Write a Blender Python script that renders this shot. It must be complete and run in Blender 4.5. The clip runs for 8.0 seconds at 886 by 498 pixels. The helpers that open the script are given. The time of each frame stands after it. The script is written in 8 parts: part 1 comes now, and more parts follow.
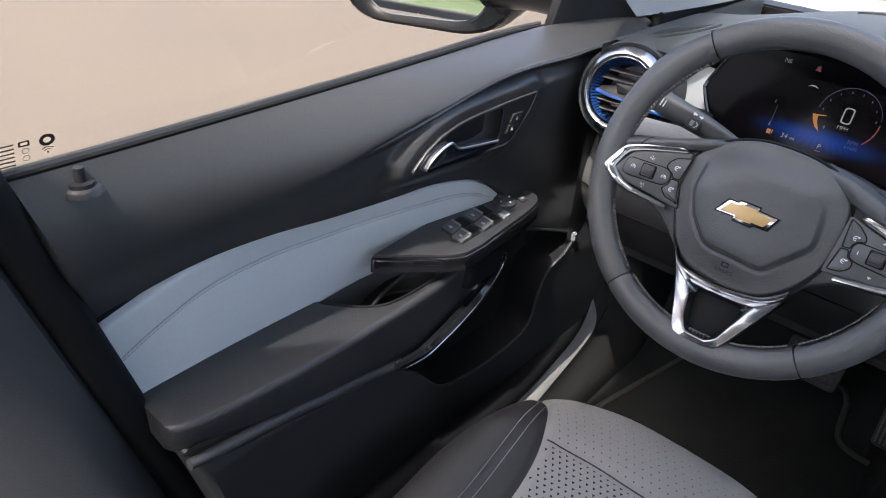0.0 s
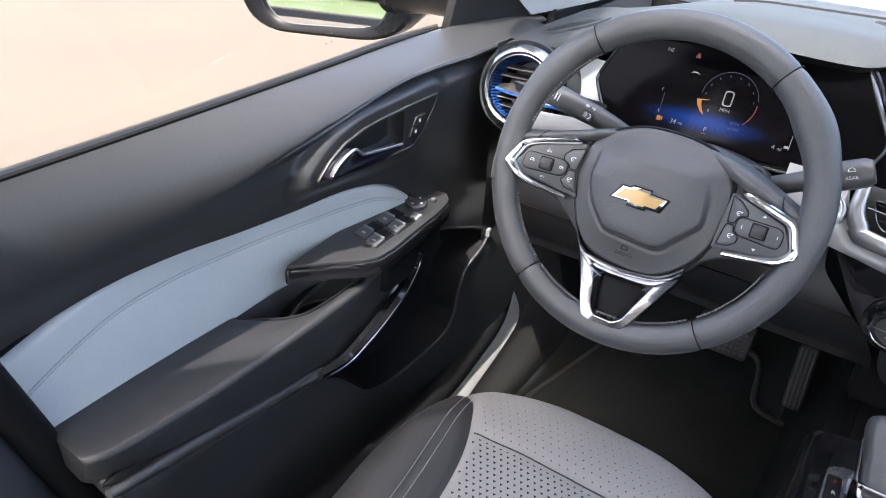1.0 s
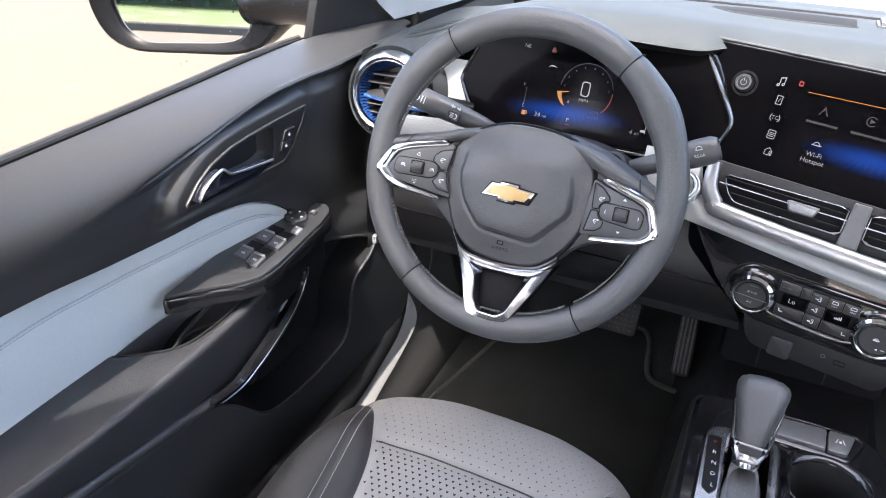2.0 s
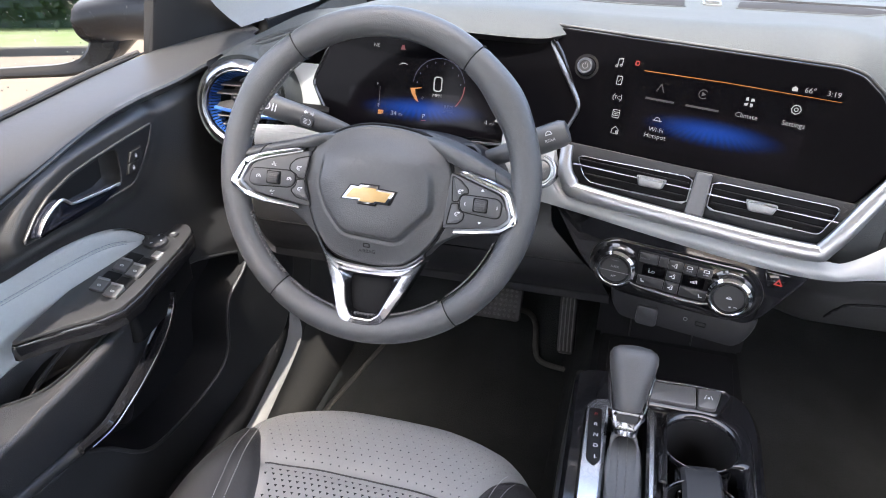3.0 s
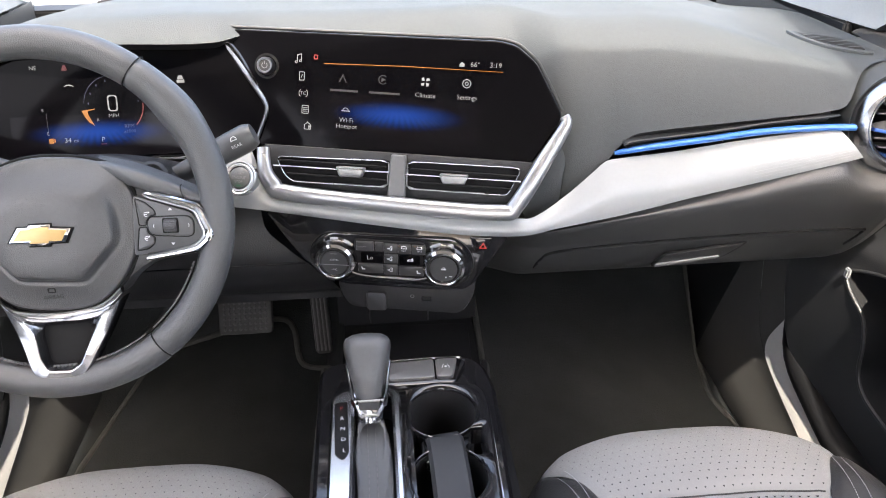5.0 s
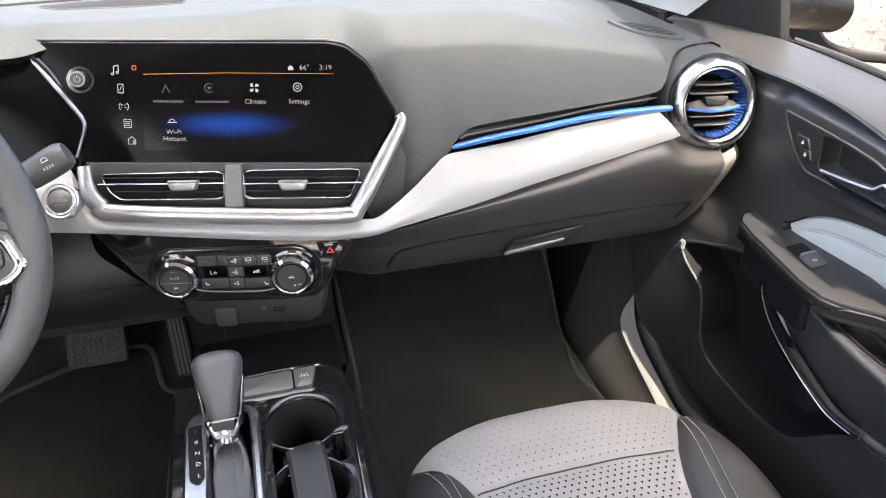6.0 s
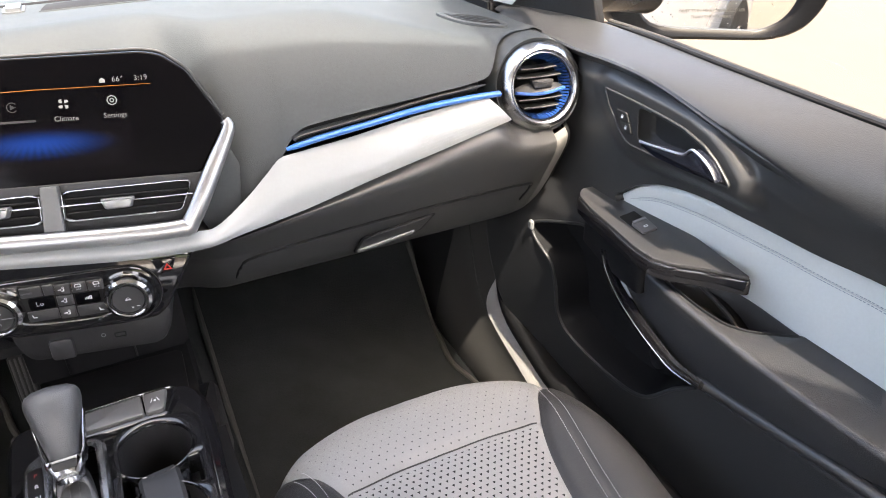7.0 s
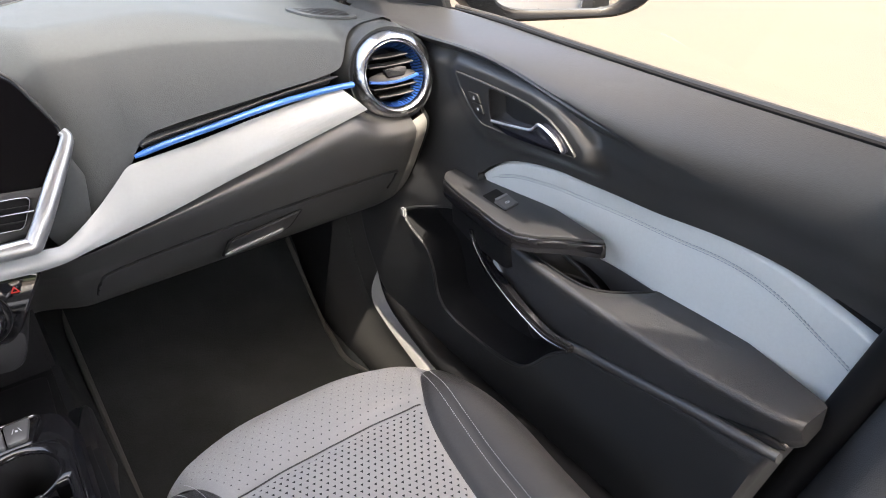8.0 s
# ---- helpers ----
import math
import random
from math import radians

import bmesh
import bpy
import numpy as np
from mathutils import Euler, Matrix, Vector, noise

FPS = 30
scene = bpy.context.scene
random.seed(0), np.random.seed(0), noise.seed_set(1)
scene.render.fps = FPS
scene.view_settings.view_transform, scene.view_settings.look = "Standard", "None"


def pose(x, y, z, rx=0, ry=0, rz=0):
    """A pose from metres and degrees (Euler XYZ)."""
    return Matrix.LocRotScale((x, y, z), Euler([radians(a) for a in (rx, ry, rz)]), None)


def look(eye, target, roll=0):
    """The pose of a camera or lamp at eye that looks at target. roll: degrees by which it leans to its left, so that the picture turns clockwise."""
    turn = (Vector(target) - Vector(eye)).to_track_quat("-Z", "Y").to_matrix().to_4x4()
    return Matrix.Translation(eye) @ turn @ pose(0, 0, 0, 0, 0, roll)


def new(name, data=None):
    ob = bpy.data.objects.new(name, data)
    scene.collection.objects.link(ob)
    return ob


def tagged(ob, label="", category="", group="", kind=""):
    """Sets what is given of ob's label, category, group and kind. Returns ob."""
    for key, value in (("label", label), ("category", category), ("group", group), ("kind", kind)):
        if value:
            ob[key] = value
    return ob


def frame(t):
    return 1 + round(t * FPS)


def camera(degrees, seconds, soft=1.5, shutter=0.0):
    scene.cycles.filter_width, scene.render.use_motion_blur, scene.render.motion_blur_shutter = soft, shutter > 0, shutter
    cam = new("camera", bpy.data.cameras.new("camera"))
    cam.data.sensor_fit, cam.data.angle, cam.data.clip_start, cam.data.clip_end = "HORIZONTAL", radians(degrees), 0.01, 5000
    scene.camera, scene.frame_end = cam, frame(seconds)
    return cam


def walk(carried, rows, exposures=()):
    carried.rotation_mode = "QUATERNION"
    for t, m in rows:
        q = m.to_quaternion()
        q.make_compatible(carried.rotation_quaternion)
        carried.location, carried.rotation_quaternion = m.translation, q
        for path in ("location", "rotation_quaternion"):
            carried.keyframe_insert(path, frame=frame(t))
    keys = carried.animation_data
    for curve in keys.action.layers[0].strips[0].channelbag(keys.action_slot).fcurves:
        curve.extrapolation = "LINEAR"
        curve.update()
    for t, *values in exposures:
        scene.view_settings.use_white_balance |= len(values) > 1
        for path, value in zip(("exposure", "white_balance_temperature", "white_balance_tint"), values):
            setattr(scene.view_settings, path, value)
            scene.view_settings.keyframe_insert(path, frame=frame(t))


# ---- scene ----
cam = camera(62.9, 8.0, soft=1.0)
PATH = [
    (0, (-0.171, -0.711, 1.317), (-1.254, 0.611, 0.279), 4.9),
    (0.5, (-0.156, -0.706, 1.321), (-1.185, 0.666, 0.293), 4.1),
    (1, (-0.143, -0.703, 1.323), (-1.089, 0.735, 0.305), 3.4),
    (2.5, (-0.104, -0.676, 1.333), (-0.701, 0.949, 0.33), 0.9),
    (3, (-0.09, -0.668, 1.329), (-0.548, 1.002, 0.328), 0.2),
    (3.5, (-0.072, -0.66, 1.327), (-0.39, 1.041, 0.323), -0.3),
    (4, (-0.053, -0.652, 1.325), (-0.222, 1.068, 0.319), -0.6),
    (5.5, (0.009, -0.655, 1.325), (0.294, 1.05, 0.319), -0.9),
    (6, (0.032, -0.658, 1.323), (0.475, 1.011, 0.313), -0.8),
    (6.5, (0.058, -0.665, 1.317), (0.654, 0.958, 0.31), -1.1),
    (7, (0.079, -0.68, 1.315), (0.809, 0.884, 0.305), -1.8),
    (7.5, (0.094, -0.697, 1.313), (0.95, 0.795, 0.293), -2.4),
    (8, (0.113, -0.716, 1.31), (1.064, 0.709, 0.28), -3.1),
]
walk(cam, [(t, look(eye, target, roll)) for t, eye, target, roll in PATH],
     [(0.0, 3.05, 6400, 10), (0.6, 3.5, 6400, 10), (3.0, 3.95, 6600, 10), (5.5, 4.12, 7200, 10), (6.6, 4.18, 7350, 10), (8.0, 3.88, 7200, 10)])

# ---------------------------------------------------------------- light
world = bpy.data.worlds.new("sky")
scene.world = world
world.use_nodes = True
wt = world.node_tree
sky = wt.nodes.new("ShaderNodeTexSky")
sky.sky_type = "NISHITA"
sky.sun_disc = False
sky.sun_elevation, sky.sun_rotation = radians(62.5), radians(180)
sky.air_density, sky.dust_density = 0.8, 5.0
sky.ozone_density = 0.0
wt.links.new(sky.outputs[0], wt.nodes["Background"].inputs[0])
wt.nodes["Background"].inputs[1].default_value = 0.15
sun = new("sun", bpy.data.lights.new("sun", "SUN"))
sun.data.energy, sun.data.angle, sun.data.color = 0.85, radians(1.0), (1.0, 0.97, 0.93)
sun.matrix_world = look((0, -math.cos(radians(62.5)) * 10, math.sin(radians(62.5)) * 10), (0, 0, 0))

# ---------------------------------------------------------------- materials


def mat(name, color, rough=0.5, metal=0.0, grain=0.0, grain_size=900.0, vary=0.12, vary_size=6.0, coat=0.0, spec=0.5, emit=0.0, sheen=0.0):
    m = bpy.data.materials.new(name)
    m.use_nodes = True
    nt = m.node_tree
    b = nt.nodes["Principled BSDF"]
    b.inputs["Roughness"].default_value = rough
    b.inputs["Metallic"].default_value = metal
    b.inputs["Coat Weight"].default_value = coat
    b.inputs["Coat Roughness"].default_value = 0.04
    b.inputs["Specular IOR Level"].default_value = spec
    b.inputs["Sheen Weight"].default_value = sheen
    co = nt.nodes.new("ShaderNodeTexCoord")
    col = (*color, 1.0)
    if vary > 0:
        n1 = nt.nodes.new("ShaderNodeTexNoise")
        n1.inputs["Scale"].default_value, n1.inputs["Detail"].default_value = vary_size, 5.0
        n2 = nt.nodes.new("ShaderNodeTexNoise")
        n2.inputs["Scale"].default_value, n2.inputs["Detail"].default_value = vary_size * 40, 3.0
        add = nt.nodes.new("ShaderNodeMath")
        add.operation = "MULTIPLY_ADD"
        add.inputs[1].default_value = 0.6
        nt.links.new(co.outputs["Object"], n1.inputs["Vector"])
        nt.links.new(co.outputs["Object"], n2.inputs["Vector"])
        nt.links.new(n2.outputs["Fac"], add.inputs[0])
        nt.links.new(n1.outputs["Fac"], add.inputs[2])
        ramp = nt.nodes.new("ShaderNodeMapRange")
        ramp.inputs["From Min"].default_value, ramp.inputs["From Max"].default_value = 0.5, 1.1
        ramp.inputs["To Min"].default_value, ramp.inputs["To Max"].default_value = 1 - vary, 1 + vary
        nt.links.new(add.outputs[0], ramp.inputs["Value"])
        mul = nt.nodes.new("ShaderNodeVectorMath")
        mul.operation = "SCALE"
        mul.inputs[0].default_value = color
        nt.links.new(ramp.outputs[0], mul.inputs["Scale"])
        nt.links.new(mul.outputs[0], b.inputs["Base Color"])
        rr = nt.nodes.new("ShaderNodeMapRange")
        rr.inputs["From Min"].default_value, rr.inputs["From Max"].default_value = 0.3, 0.7
        rr.inputs["To Min"].default_value, rr.inputs["To Max"].default_value = rough * (1 - vary), min(1, rough * (1 + vary))
        nt.links.new(n1.outputs["Fac"], rr.inputs["Value"])
        nt.links.new(rr.outputs[0], b.inputs["Roughness"])
    else:
        b.inputs["Base Color"].default_value = (*[c * (0.06 if emit > 0 else 1.0) for c in color], 1.0)
    if grain > 0:
        v = nt.nodes.new("ShaderNodeTexVoronoi")
        v.inputs["Scale"].default_value = grain_size
        n3 = nt.nodes.new("ShaderNodeTexNoise")
        n3.inputs["Scale"].default_value = grain_size * 0.35
        mix = nt.nodes.new("ShaderNodeMath")
        mix.operation = "ADD"
        bp = nt.nodes.new("ShaderNodeBump")
        bp.inputs["Strength"].default_value, bp.inputs["Distance"].default_value = grain, 0.0006
        nt.links.new(co.outputs["Object"], v.inputs["Vector"])
        nt.links.new(co.outputs["Object"], n3.inputs["Vector"])
        nt.links.new(v.outputs["Distance"], mix.inputs[0])
        nt.links.new(n3.outputs["Fac"], mix.inputs[1])
        nt.links.new(mix.outputs[0], bp.inputs["Height"])
        nt.links.new(bp.outputs[0], b.inputs["Normal"])
    if emit > 0:
        b.inputs["Emission Color"].default_value = col
        b.inputs["Emission Strength"].default_value = emit
    return m


M_PAD = mat("grained_dash_plastic", (0.041, 0.0455, 0.0485), 0.70, spec=0.25, grain=0.3, grain_size=900)
M_DOOR = mat("grained_door_plastic", (0.027, 0.0275, 0.0285), 0.36, spec=0.45, grain=0.22, grain_size=950)
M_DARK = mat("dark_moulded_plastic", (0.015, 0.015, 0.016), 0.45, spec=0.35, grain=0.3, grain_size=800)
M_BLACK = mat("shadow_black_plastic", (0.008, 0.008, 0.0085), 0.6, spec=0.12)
M_ARM = mat("soft_armrest_vinyl", (0.027, 0.027, 0.0285), 0.40, grain=0.4, grain_size=800)
M_INSERT = mat("pale_blue_grey_vinyl", (0.485, 0.518, 0.525), 0.5, grain=0.2, grain_size=900, vary=0.05)
M_THREAD_G = mat("grey_thread", (0.15, 0.18, 0.235), 0.8, vary=0)
M_THREAD_W = mat("pale_thread", (0.36, 0.36, 0.37), 0.8, vary=0)
M_THREAD_D = mat("dark_thread", (0.11, 0.108, 0.105), 0.8, vary=0)
M_GLOSS = mat("piano_black", (0.007, 0.007, 0.008), 0.07, coat=0.25, vary=0.05)
M_SWITCH = mat("satin_black_switch_plate", (0.03, 0.03, 0.031), 0.3, vary=0.1)
M_SWTOP = mat("grey_switch_top", (0.075, 0.075, 0.077), 0.36, vary=0.06)
M_VSLAT = mat("grey_vent_slat", (0.019, 0.019, 0.020), 0.42, vary=0.08)
M_CHROME = mat("bright_chrome", (0.56, 0.57, 0.585), 0.12, metal=1.0, vary=0.03)
M_SATIN = mat("satin_chrome", (0.26, 0.265, 0.28), 0.22, metal=1.0, vary=0.05)
M_RING = mat("dark_chrome", (0.36, 0.365, 0.38), 0.27, metal=1.0, vary=0.06)
M_FRAME = mat("dark_satin_frame", (0.20, 0.205, 0.215), 0.3, metal=1.0, vary=0.05)
M_TRIM = mat("silver_grey_painted_trim", (0.245, 0.251, 0.254), 0.36, vary=0.04, coat=0.15)
M_BLUE = mat("blue_lacquer", (0.030, 0.125, 0.40), 0.3, vary=0.05, coat=0.3)
M_BLUED = mat("deep_blue_lacquer", (0.016, 0.058, 0.21), 0.3, vary=0.08, coat=0.3)
M_LEATHER = mat("wheel_leather", (0.058, 0.059, 0.061), 0.40, grain=0.35, grain_size=1100)
M_HUB = mat("airbag_cover", (0.050, 0.051, 0.053), 0.42, grain=0.35, grain_size=900)
M_POD = mat("grey_key_plastic", (0.052, 0.053, 0.055), 0.45, grain=0.1, grain_size=900, vary=0.08)
M_KEY = mat("rubber_key", (0.03, 0.03, 0.032), 0.42, vary=0.08)
M_FABRIC = mat("grey_seat_fabric", (0.218, 0.218, 0.221), 0.9, grain=0.7, grain_size=1500, vary=0.06, spec=0.2, sheen=0.15)
M_HOLE = mat("dark_perforation", (0.02, 0.02, 0.022), 0.9, vary=0, spec=0.1)
M_BOLSTER = mat("dark_seat_vinyl", (0.030, 0.030, 0.031), 0.5, spec=0.3, grain=0.4, grain_size=900)
M_CARPET = mat("black_carpet", (0.026, 0.0285, 0.0295), 1.0, grain=1.0, grain_size=500, vary=0.35, vary_size=14, spec=0.1)
M_BIND = mat("mat_binding", (0.060, 0.060, 0.058), 0.8, grain=0.8, grain_size=900)
M_SILL = mat("pale_painted_sill", (0.52, 0.505, 0.475), 0.28, vary=0.06)
# kick panel grey, with the pale sill's turn into shade put into it
M_KICK = mat("shaded_kick_grey", (0.062, 0.060, 0.056), 0.5, grain=0.2, grain_size=900)
M_SILVER = mat("silver_car_paint", (0.55, 0.56, 0.57), 0.25, metal=0.3, coat=0.8, vary=0.03)
M_LINER = mat("pale_headliner", (0.58, 0.57, 0.55), 0.95, grain=0.4, grain_size=900, vary=0.06)
M_PILLAR = mat("grey_pillar_trim", (0.42, 0.42, 0.41), 0.8, grain=0.4, grain_size=900, vary=0.06)
M_PEDAL = mat("pedal_rubber", (0.026, 0.026, 0.026), 0.6, vary=0.2)
M_SCREEN = mat("display_glass", (0.0020, 0.0019, 0.0024), 0.10, vary=0, spec=0.035)
M_MIRROR = mat("mirror_glass", (0.66, 0.67, 0.67), 0.015, metal=1.0, vary=0)
M_HOUSING = mat("wet_black_mirror_housing", (0.0025, 0.0025, 0.003), 0.30, spec=0.12)
M_GOLD = mat("gold_enamel", (0.47, 0.305, 0.12), 0.40, vary=0.05)
M_UI = mat("lit_white", (0.9, 0.92, 0.95), 0.5, vary=0, emit=0.030)
M_UIDIM = mat("lit_dim_grey", (0.10, 0.10, 0.11), 0.5, vary=0, emit=0.006)
M_UIORANGE = mat("lit_orange", (1.0, 0.32, 0.02), 0.5, vary=0, emit=0.042)
M_UIRED = mat("lit_red", (0.8, 0.05, 0.04), 0.5, vary=0, emit=0.04)
M_CL = mat("dim_lit_white", (0.85, 0.87, 0.9), 0.5, vary=0, emit=0.024)
M_CLO = mat("dim_lit_orange", (1.0, 0.36, 0.03), 0.5, vary=0, emit=0.03)
M_CLR = mat("dim_lit_red", (0.7, 0.04, 0.05), 0.5, vary=0, emit=0.010)
M_CLB = mat("dim_lit_blue", (0.08, 0.11, 0.30), 0.5, vary=0, emit=0.010)
M_PRINT = mat("printed_white_symbol", (0.55, 0.56, 0.58), 0.6, vary=0)
M_PRINTG = mat("printed_grey_symbol", (0.18, 0.18, 0.185), 0.6, vary=0)
M_GREEN = mat("lit_green", (0.1, 0.6, 0.25), 0.5, vary=0, emit=0.03)


def concrete():
    m = mat("sandy_concrete", (0.102, 0.081, 0.0585), 0.9, grain=0.8, grain_size=160, vary=0.13, vary_size=0.9)
    return m


M_GROUND = concrete()
M_KERB = mat("kerb_concrete", (0.10, 0.092, 0.080), 0.9, grain=0.5, grain_size=200, vary=0.2, vary_size=3)
M_GRASS = mat("mown_grass", (0.060, 0.098, 0.020), 0.95, grain=1.0, grain_size=90, vary=0.4, vary_size=1.5)
M_LEAF = mat("hedge_leaf", (0.022, 0.042, 0.010), 0.7, vary=0.5, vary_size=3)


def glass(name, tint, gloss):
    m = bpy.data.materials.new(name)
    m.use_nodes = True
    nt = m.node_tree
    for n in list(nt.nodes):
        nt.nodes.remove(n)
    out = nt.nodes.new("ShaderNodeOutputMaterial")
    tr = nt.nodes.new("ShaderNodeBsdfTransparent")
    tr.inputs[0].default_value = (*tint, 1)
    gl = nt.nodes.new("ShaderNodeBsdfGlossy")
    gl.inputs["Roughness"].default_value = 0.01
    mx = nt.nodes.new("ShaderNodeMixShader")
    fr = nt.nodes.new("ShaderNodeFresnel")
    fr.inputs[0].default_value = gloss
    nt.links.new(fr.outputs[0], mx.inputs[0])
    nt.links.new(tr.outputs[0], mx.inputs[1])
    nt.links.new(gl.outputs[0], mx.inputs[2])
    nt.links.new(mx.outputs[0], out.inputs[0])
    return m


M_WINDSCREEN = glass("windscreen_glass", (0.76, 0.785, 0.78), 1.2)
M_GLASS = glass("window_glass", (0.60, 0.60, 0.585), 1.25)


def glow_material():
    """The blue light of the home page: a soft ellipse with fine rays."""
    m = bpy.data.materials.new("screen_blue_glow")
    m.use_nodes = True
    nt = m.node_tree
    b = nt.nodes["Principled BSDF"]
    b.inputs["Base Color"].default_value = (0.0025, 0.0022, 0.003, 1)
    b.inputs["Roughness"].default_value = 0.10
    b.inputs["Specular IOR Level"].default_value = 0.06
    co = nt.nodes.new("ShaderNodeTexCoord")
    sep = nt.nodes.new("ShaderNodeSeparateXYZ")
    nt.links.new(co.outputs["Generated"], sep.inputs[0])

    def op(kind, a, c):
        n = nt.nodes.new("ShaderNodeMath")
        n.operation = kind
        for k, v in enumerate((a, c)):
            if isinstance(v, (int, float)):
                n.inputs[k].default_value = v
            else:
                nt.links.new(v, n.inputs[k])
        return n.outputs[0]

    u = op("SUBTRACT", sep.outputs[0], 0.5)
    v = op("SUBTRACT", sep.outputs[2], 0.55)
    r2 = op("ADD", op("MULTIPLY", op("MULTIPLY", u, u), 4.6), op("MULTIPLY", op("MULTIPLY", v, v), 7.0))
    fall = op("POWER", op("MAXIMUM", op("SUBTRACT", 1.0, r2), 0.0), 2.6)
    ang = op("DIVIDE", u, op("ADD", op("SUBTRACT", 0.75, sep.outputs[2]), 0.35))
    rays = op("ADD", op("MULTIPLY", op("SINE", op("MULTIPLY", ang, 110.0), 0), 0.5), 0.5)
    low = op("MULTIPLY", op("MAXIMUM", op("SUBTRACT", 0.62, sep.outputs[2]), 0.0), 2.2)
    lit = op("MULTIPLY", fall, op("SUBTRACT", 1.0, op("MULTIPLY", rays, op("MINIMUM", low, 1.0))))
    b.inputs["Emission Color"].default_value = (0.0005, 0.0042, 0.025, 1)
    nt.links.new(lit, b.inputs["Emission Strength"])
    return m


M_GLOW = glow_material()

# ---------------------------------------------------------------- building helpers


def part(name, bm, material, parent=None, label="", smooth=35):
    me = bpy.data.meshes.new(name)
    bm.to_mesh(me)
    bm.free()
    me.materials.append(material)
    if smooth:
        me.shade_smooth()
        me.set_sharp_from_angle(angle=radians(smooth))
    ob = new(name, me)
    ob.parent = parent
    if label:
        tagged(ob, label)
    return ob


def thing(name, label, category, at=(0, 0, 0), group="", kind=""):
    ob = new(name)
    ob.location = at
    ob.empty_display_size = 0.05
    return tagged(ob, label, category, group, kind)


def under(parent, ob):
    """Puts ob under parent, keeping world coordinates in its mesh."""
    ob.parent = parent
    at = parent.location if parent.type == "EMPTY" else Vector((0, 0, 0))
    ob.matrix_parent_inverse = Matrix.Translation(-at)
    return ob


def put(name, bm, material, parent, label="", smooth=35):
    return under(parent, part(name, bm, material, None, label, smooth))


def cr(pts, n=8, closed=False):
    """Smooth curve through the points."""
    P = [Vector(p) for p in pts]
    out = []
    m = len(P)
    for i in range(m if closed else m - 1):
        if closed:
            a, b, c, d = P[i - 1], P[i], P[(i + 1) % m], P[(i + 2) % m]
        else:
            a, b, c, d = P[max(i - 1, 0)], P[i], P[i + 1], P[min(i + 2, m - 1)]
        for k in range(n):
            t = k / n
            out.append(0.5 * ((2 * b) + (c - a) * t + (2 * a - 5 * b + 4 * c - d) * t * t + (3 * b - a - 3 * c + d) * t ** 3))
    if not closed:
        out.append(P[-1])
    return out


def rounded(poly, r, n=4):
    """A closed 2D outline with its corners rounded."""
    out = []
    m = len(poly)
    for i in range(m):
        p, a, b = Vector(poly[i]), Vector(poly[i - 1]), Vector(poly[(i + 1) % m])
        ra = min(r, (a - p).length * 0.45)
        rb = min(r, (b - p).length * 0.45)
        s, e = p + (a - p).normalized() * ra, p + (b - p).normalized() * rb
        for k in range(n + 1):
            t = k / n
            out.append(s * (1 - t) ** 2 + p * 2 * t * (1 - t) + e * t * t)
    return out


def inset(poly, d):
    m = len(poly)
    area = sum(poly[i - 1].x * poly[i].y - poly[i].x * poly[i - 1].y for i in range(m))
    sgn = 1 if area > 0 else -1
    out = []
    for i in range(m):
        e1 = (poly[i] - poly[i - 1])
        e2 = (poly[(i + 1) % m] - poly[i])
        n1, n2 = Vector((-e1.y, e1.x)), Vector((-e2.y, e2.x))
        n = (n1.normalized() if n1.length > 1e-9 else n2.normalized()) + (n2.normalized() if n2.length > 1e-9 else n1.normalized())
        n = n.normalized() if n.length > 1e-6 else Vector((0, 0))
        out.append(poly[i] + n * d * sgn)
    return out


def rings(bm, loops, closed=True, cap0=False, cap1=True):
    vs = [[bm.verts.new(p) for p in lp] for lp in loops]
    for a, b in zip(vs, vs[1:]):
        m = len(a)
        for i in range(m if closed else m - 1):
            j = (i + 1) % m
            bm.faces.new((a[i], a[j], b[j], b[i]))
    if cap0:
        bm.faces.new(list(reversed(vs[0])))
    if cap1:
        bm.faces.new(vs[-1])
    return vs


def plate(outline, h, bev, fn, r=0.0, base=0.0, bm=None, dome=0.0):
    """A flat piece with a rounded edge on a mapped surface: fn(a, b, c) gives the place."""
    own = bm is None
    bm = bmesh.new() if own else bm
    o = [Vector(p) for p in outline]
    if r > 0:
        o = rounded(o, r)
    lo = [(o, base), (o, base + h - bev), (inset(o, bev * 0.3), base + h - bev * 0.3), (inset(o, bev), base + h)]
    rings(bm, [[fn(p.x, p.y, c) for p in lp] for lp, c in lo], cap0=True)
    return bm


def frame_plate(outer, inner, h, bev, fn, base=0.0, n=64, center=None, r=0.0, ri=0.0):
    """A frame: outer and inner outlines, both star-shaped about the centre."""
    bm = bmesh.new()
    outer, inner = [Vector(p) for p in outer], [Vector(p) for p in inner]
    if r:
        outer = rounded(outer, r)
    if ri:
        inner = rounded(inner, ri)
    c = Vector(center) if center else sum(inner, Vector((0, 0))) / len(inner)
    a, b = polar(outer, n, c), polar(inner, n, c)
    lo = [(a, base), (a, base + h - bev), (inset(a, bev), base + h), (inset(b, -bev), base + h), (b, base + h - bev), (b, base)]
    rings(bm, [[fn(p.x, p.y, k) for p in lp] for lp, k in lo], cap1=False)
    return bm


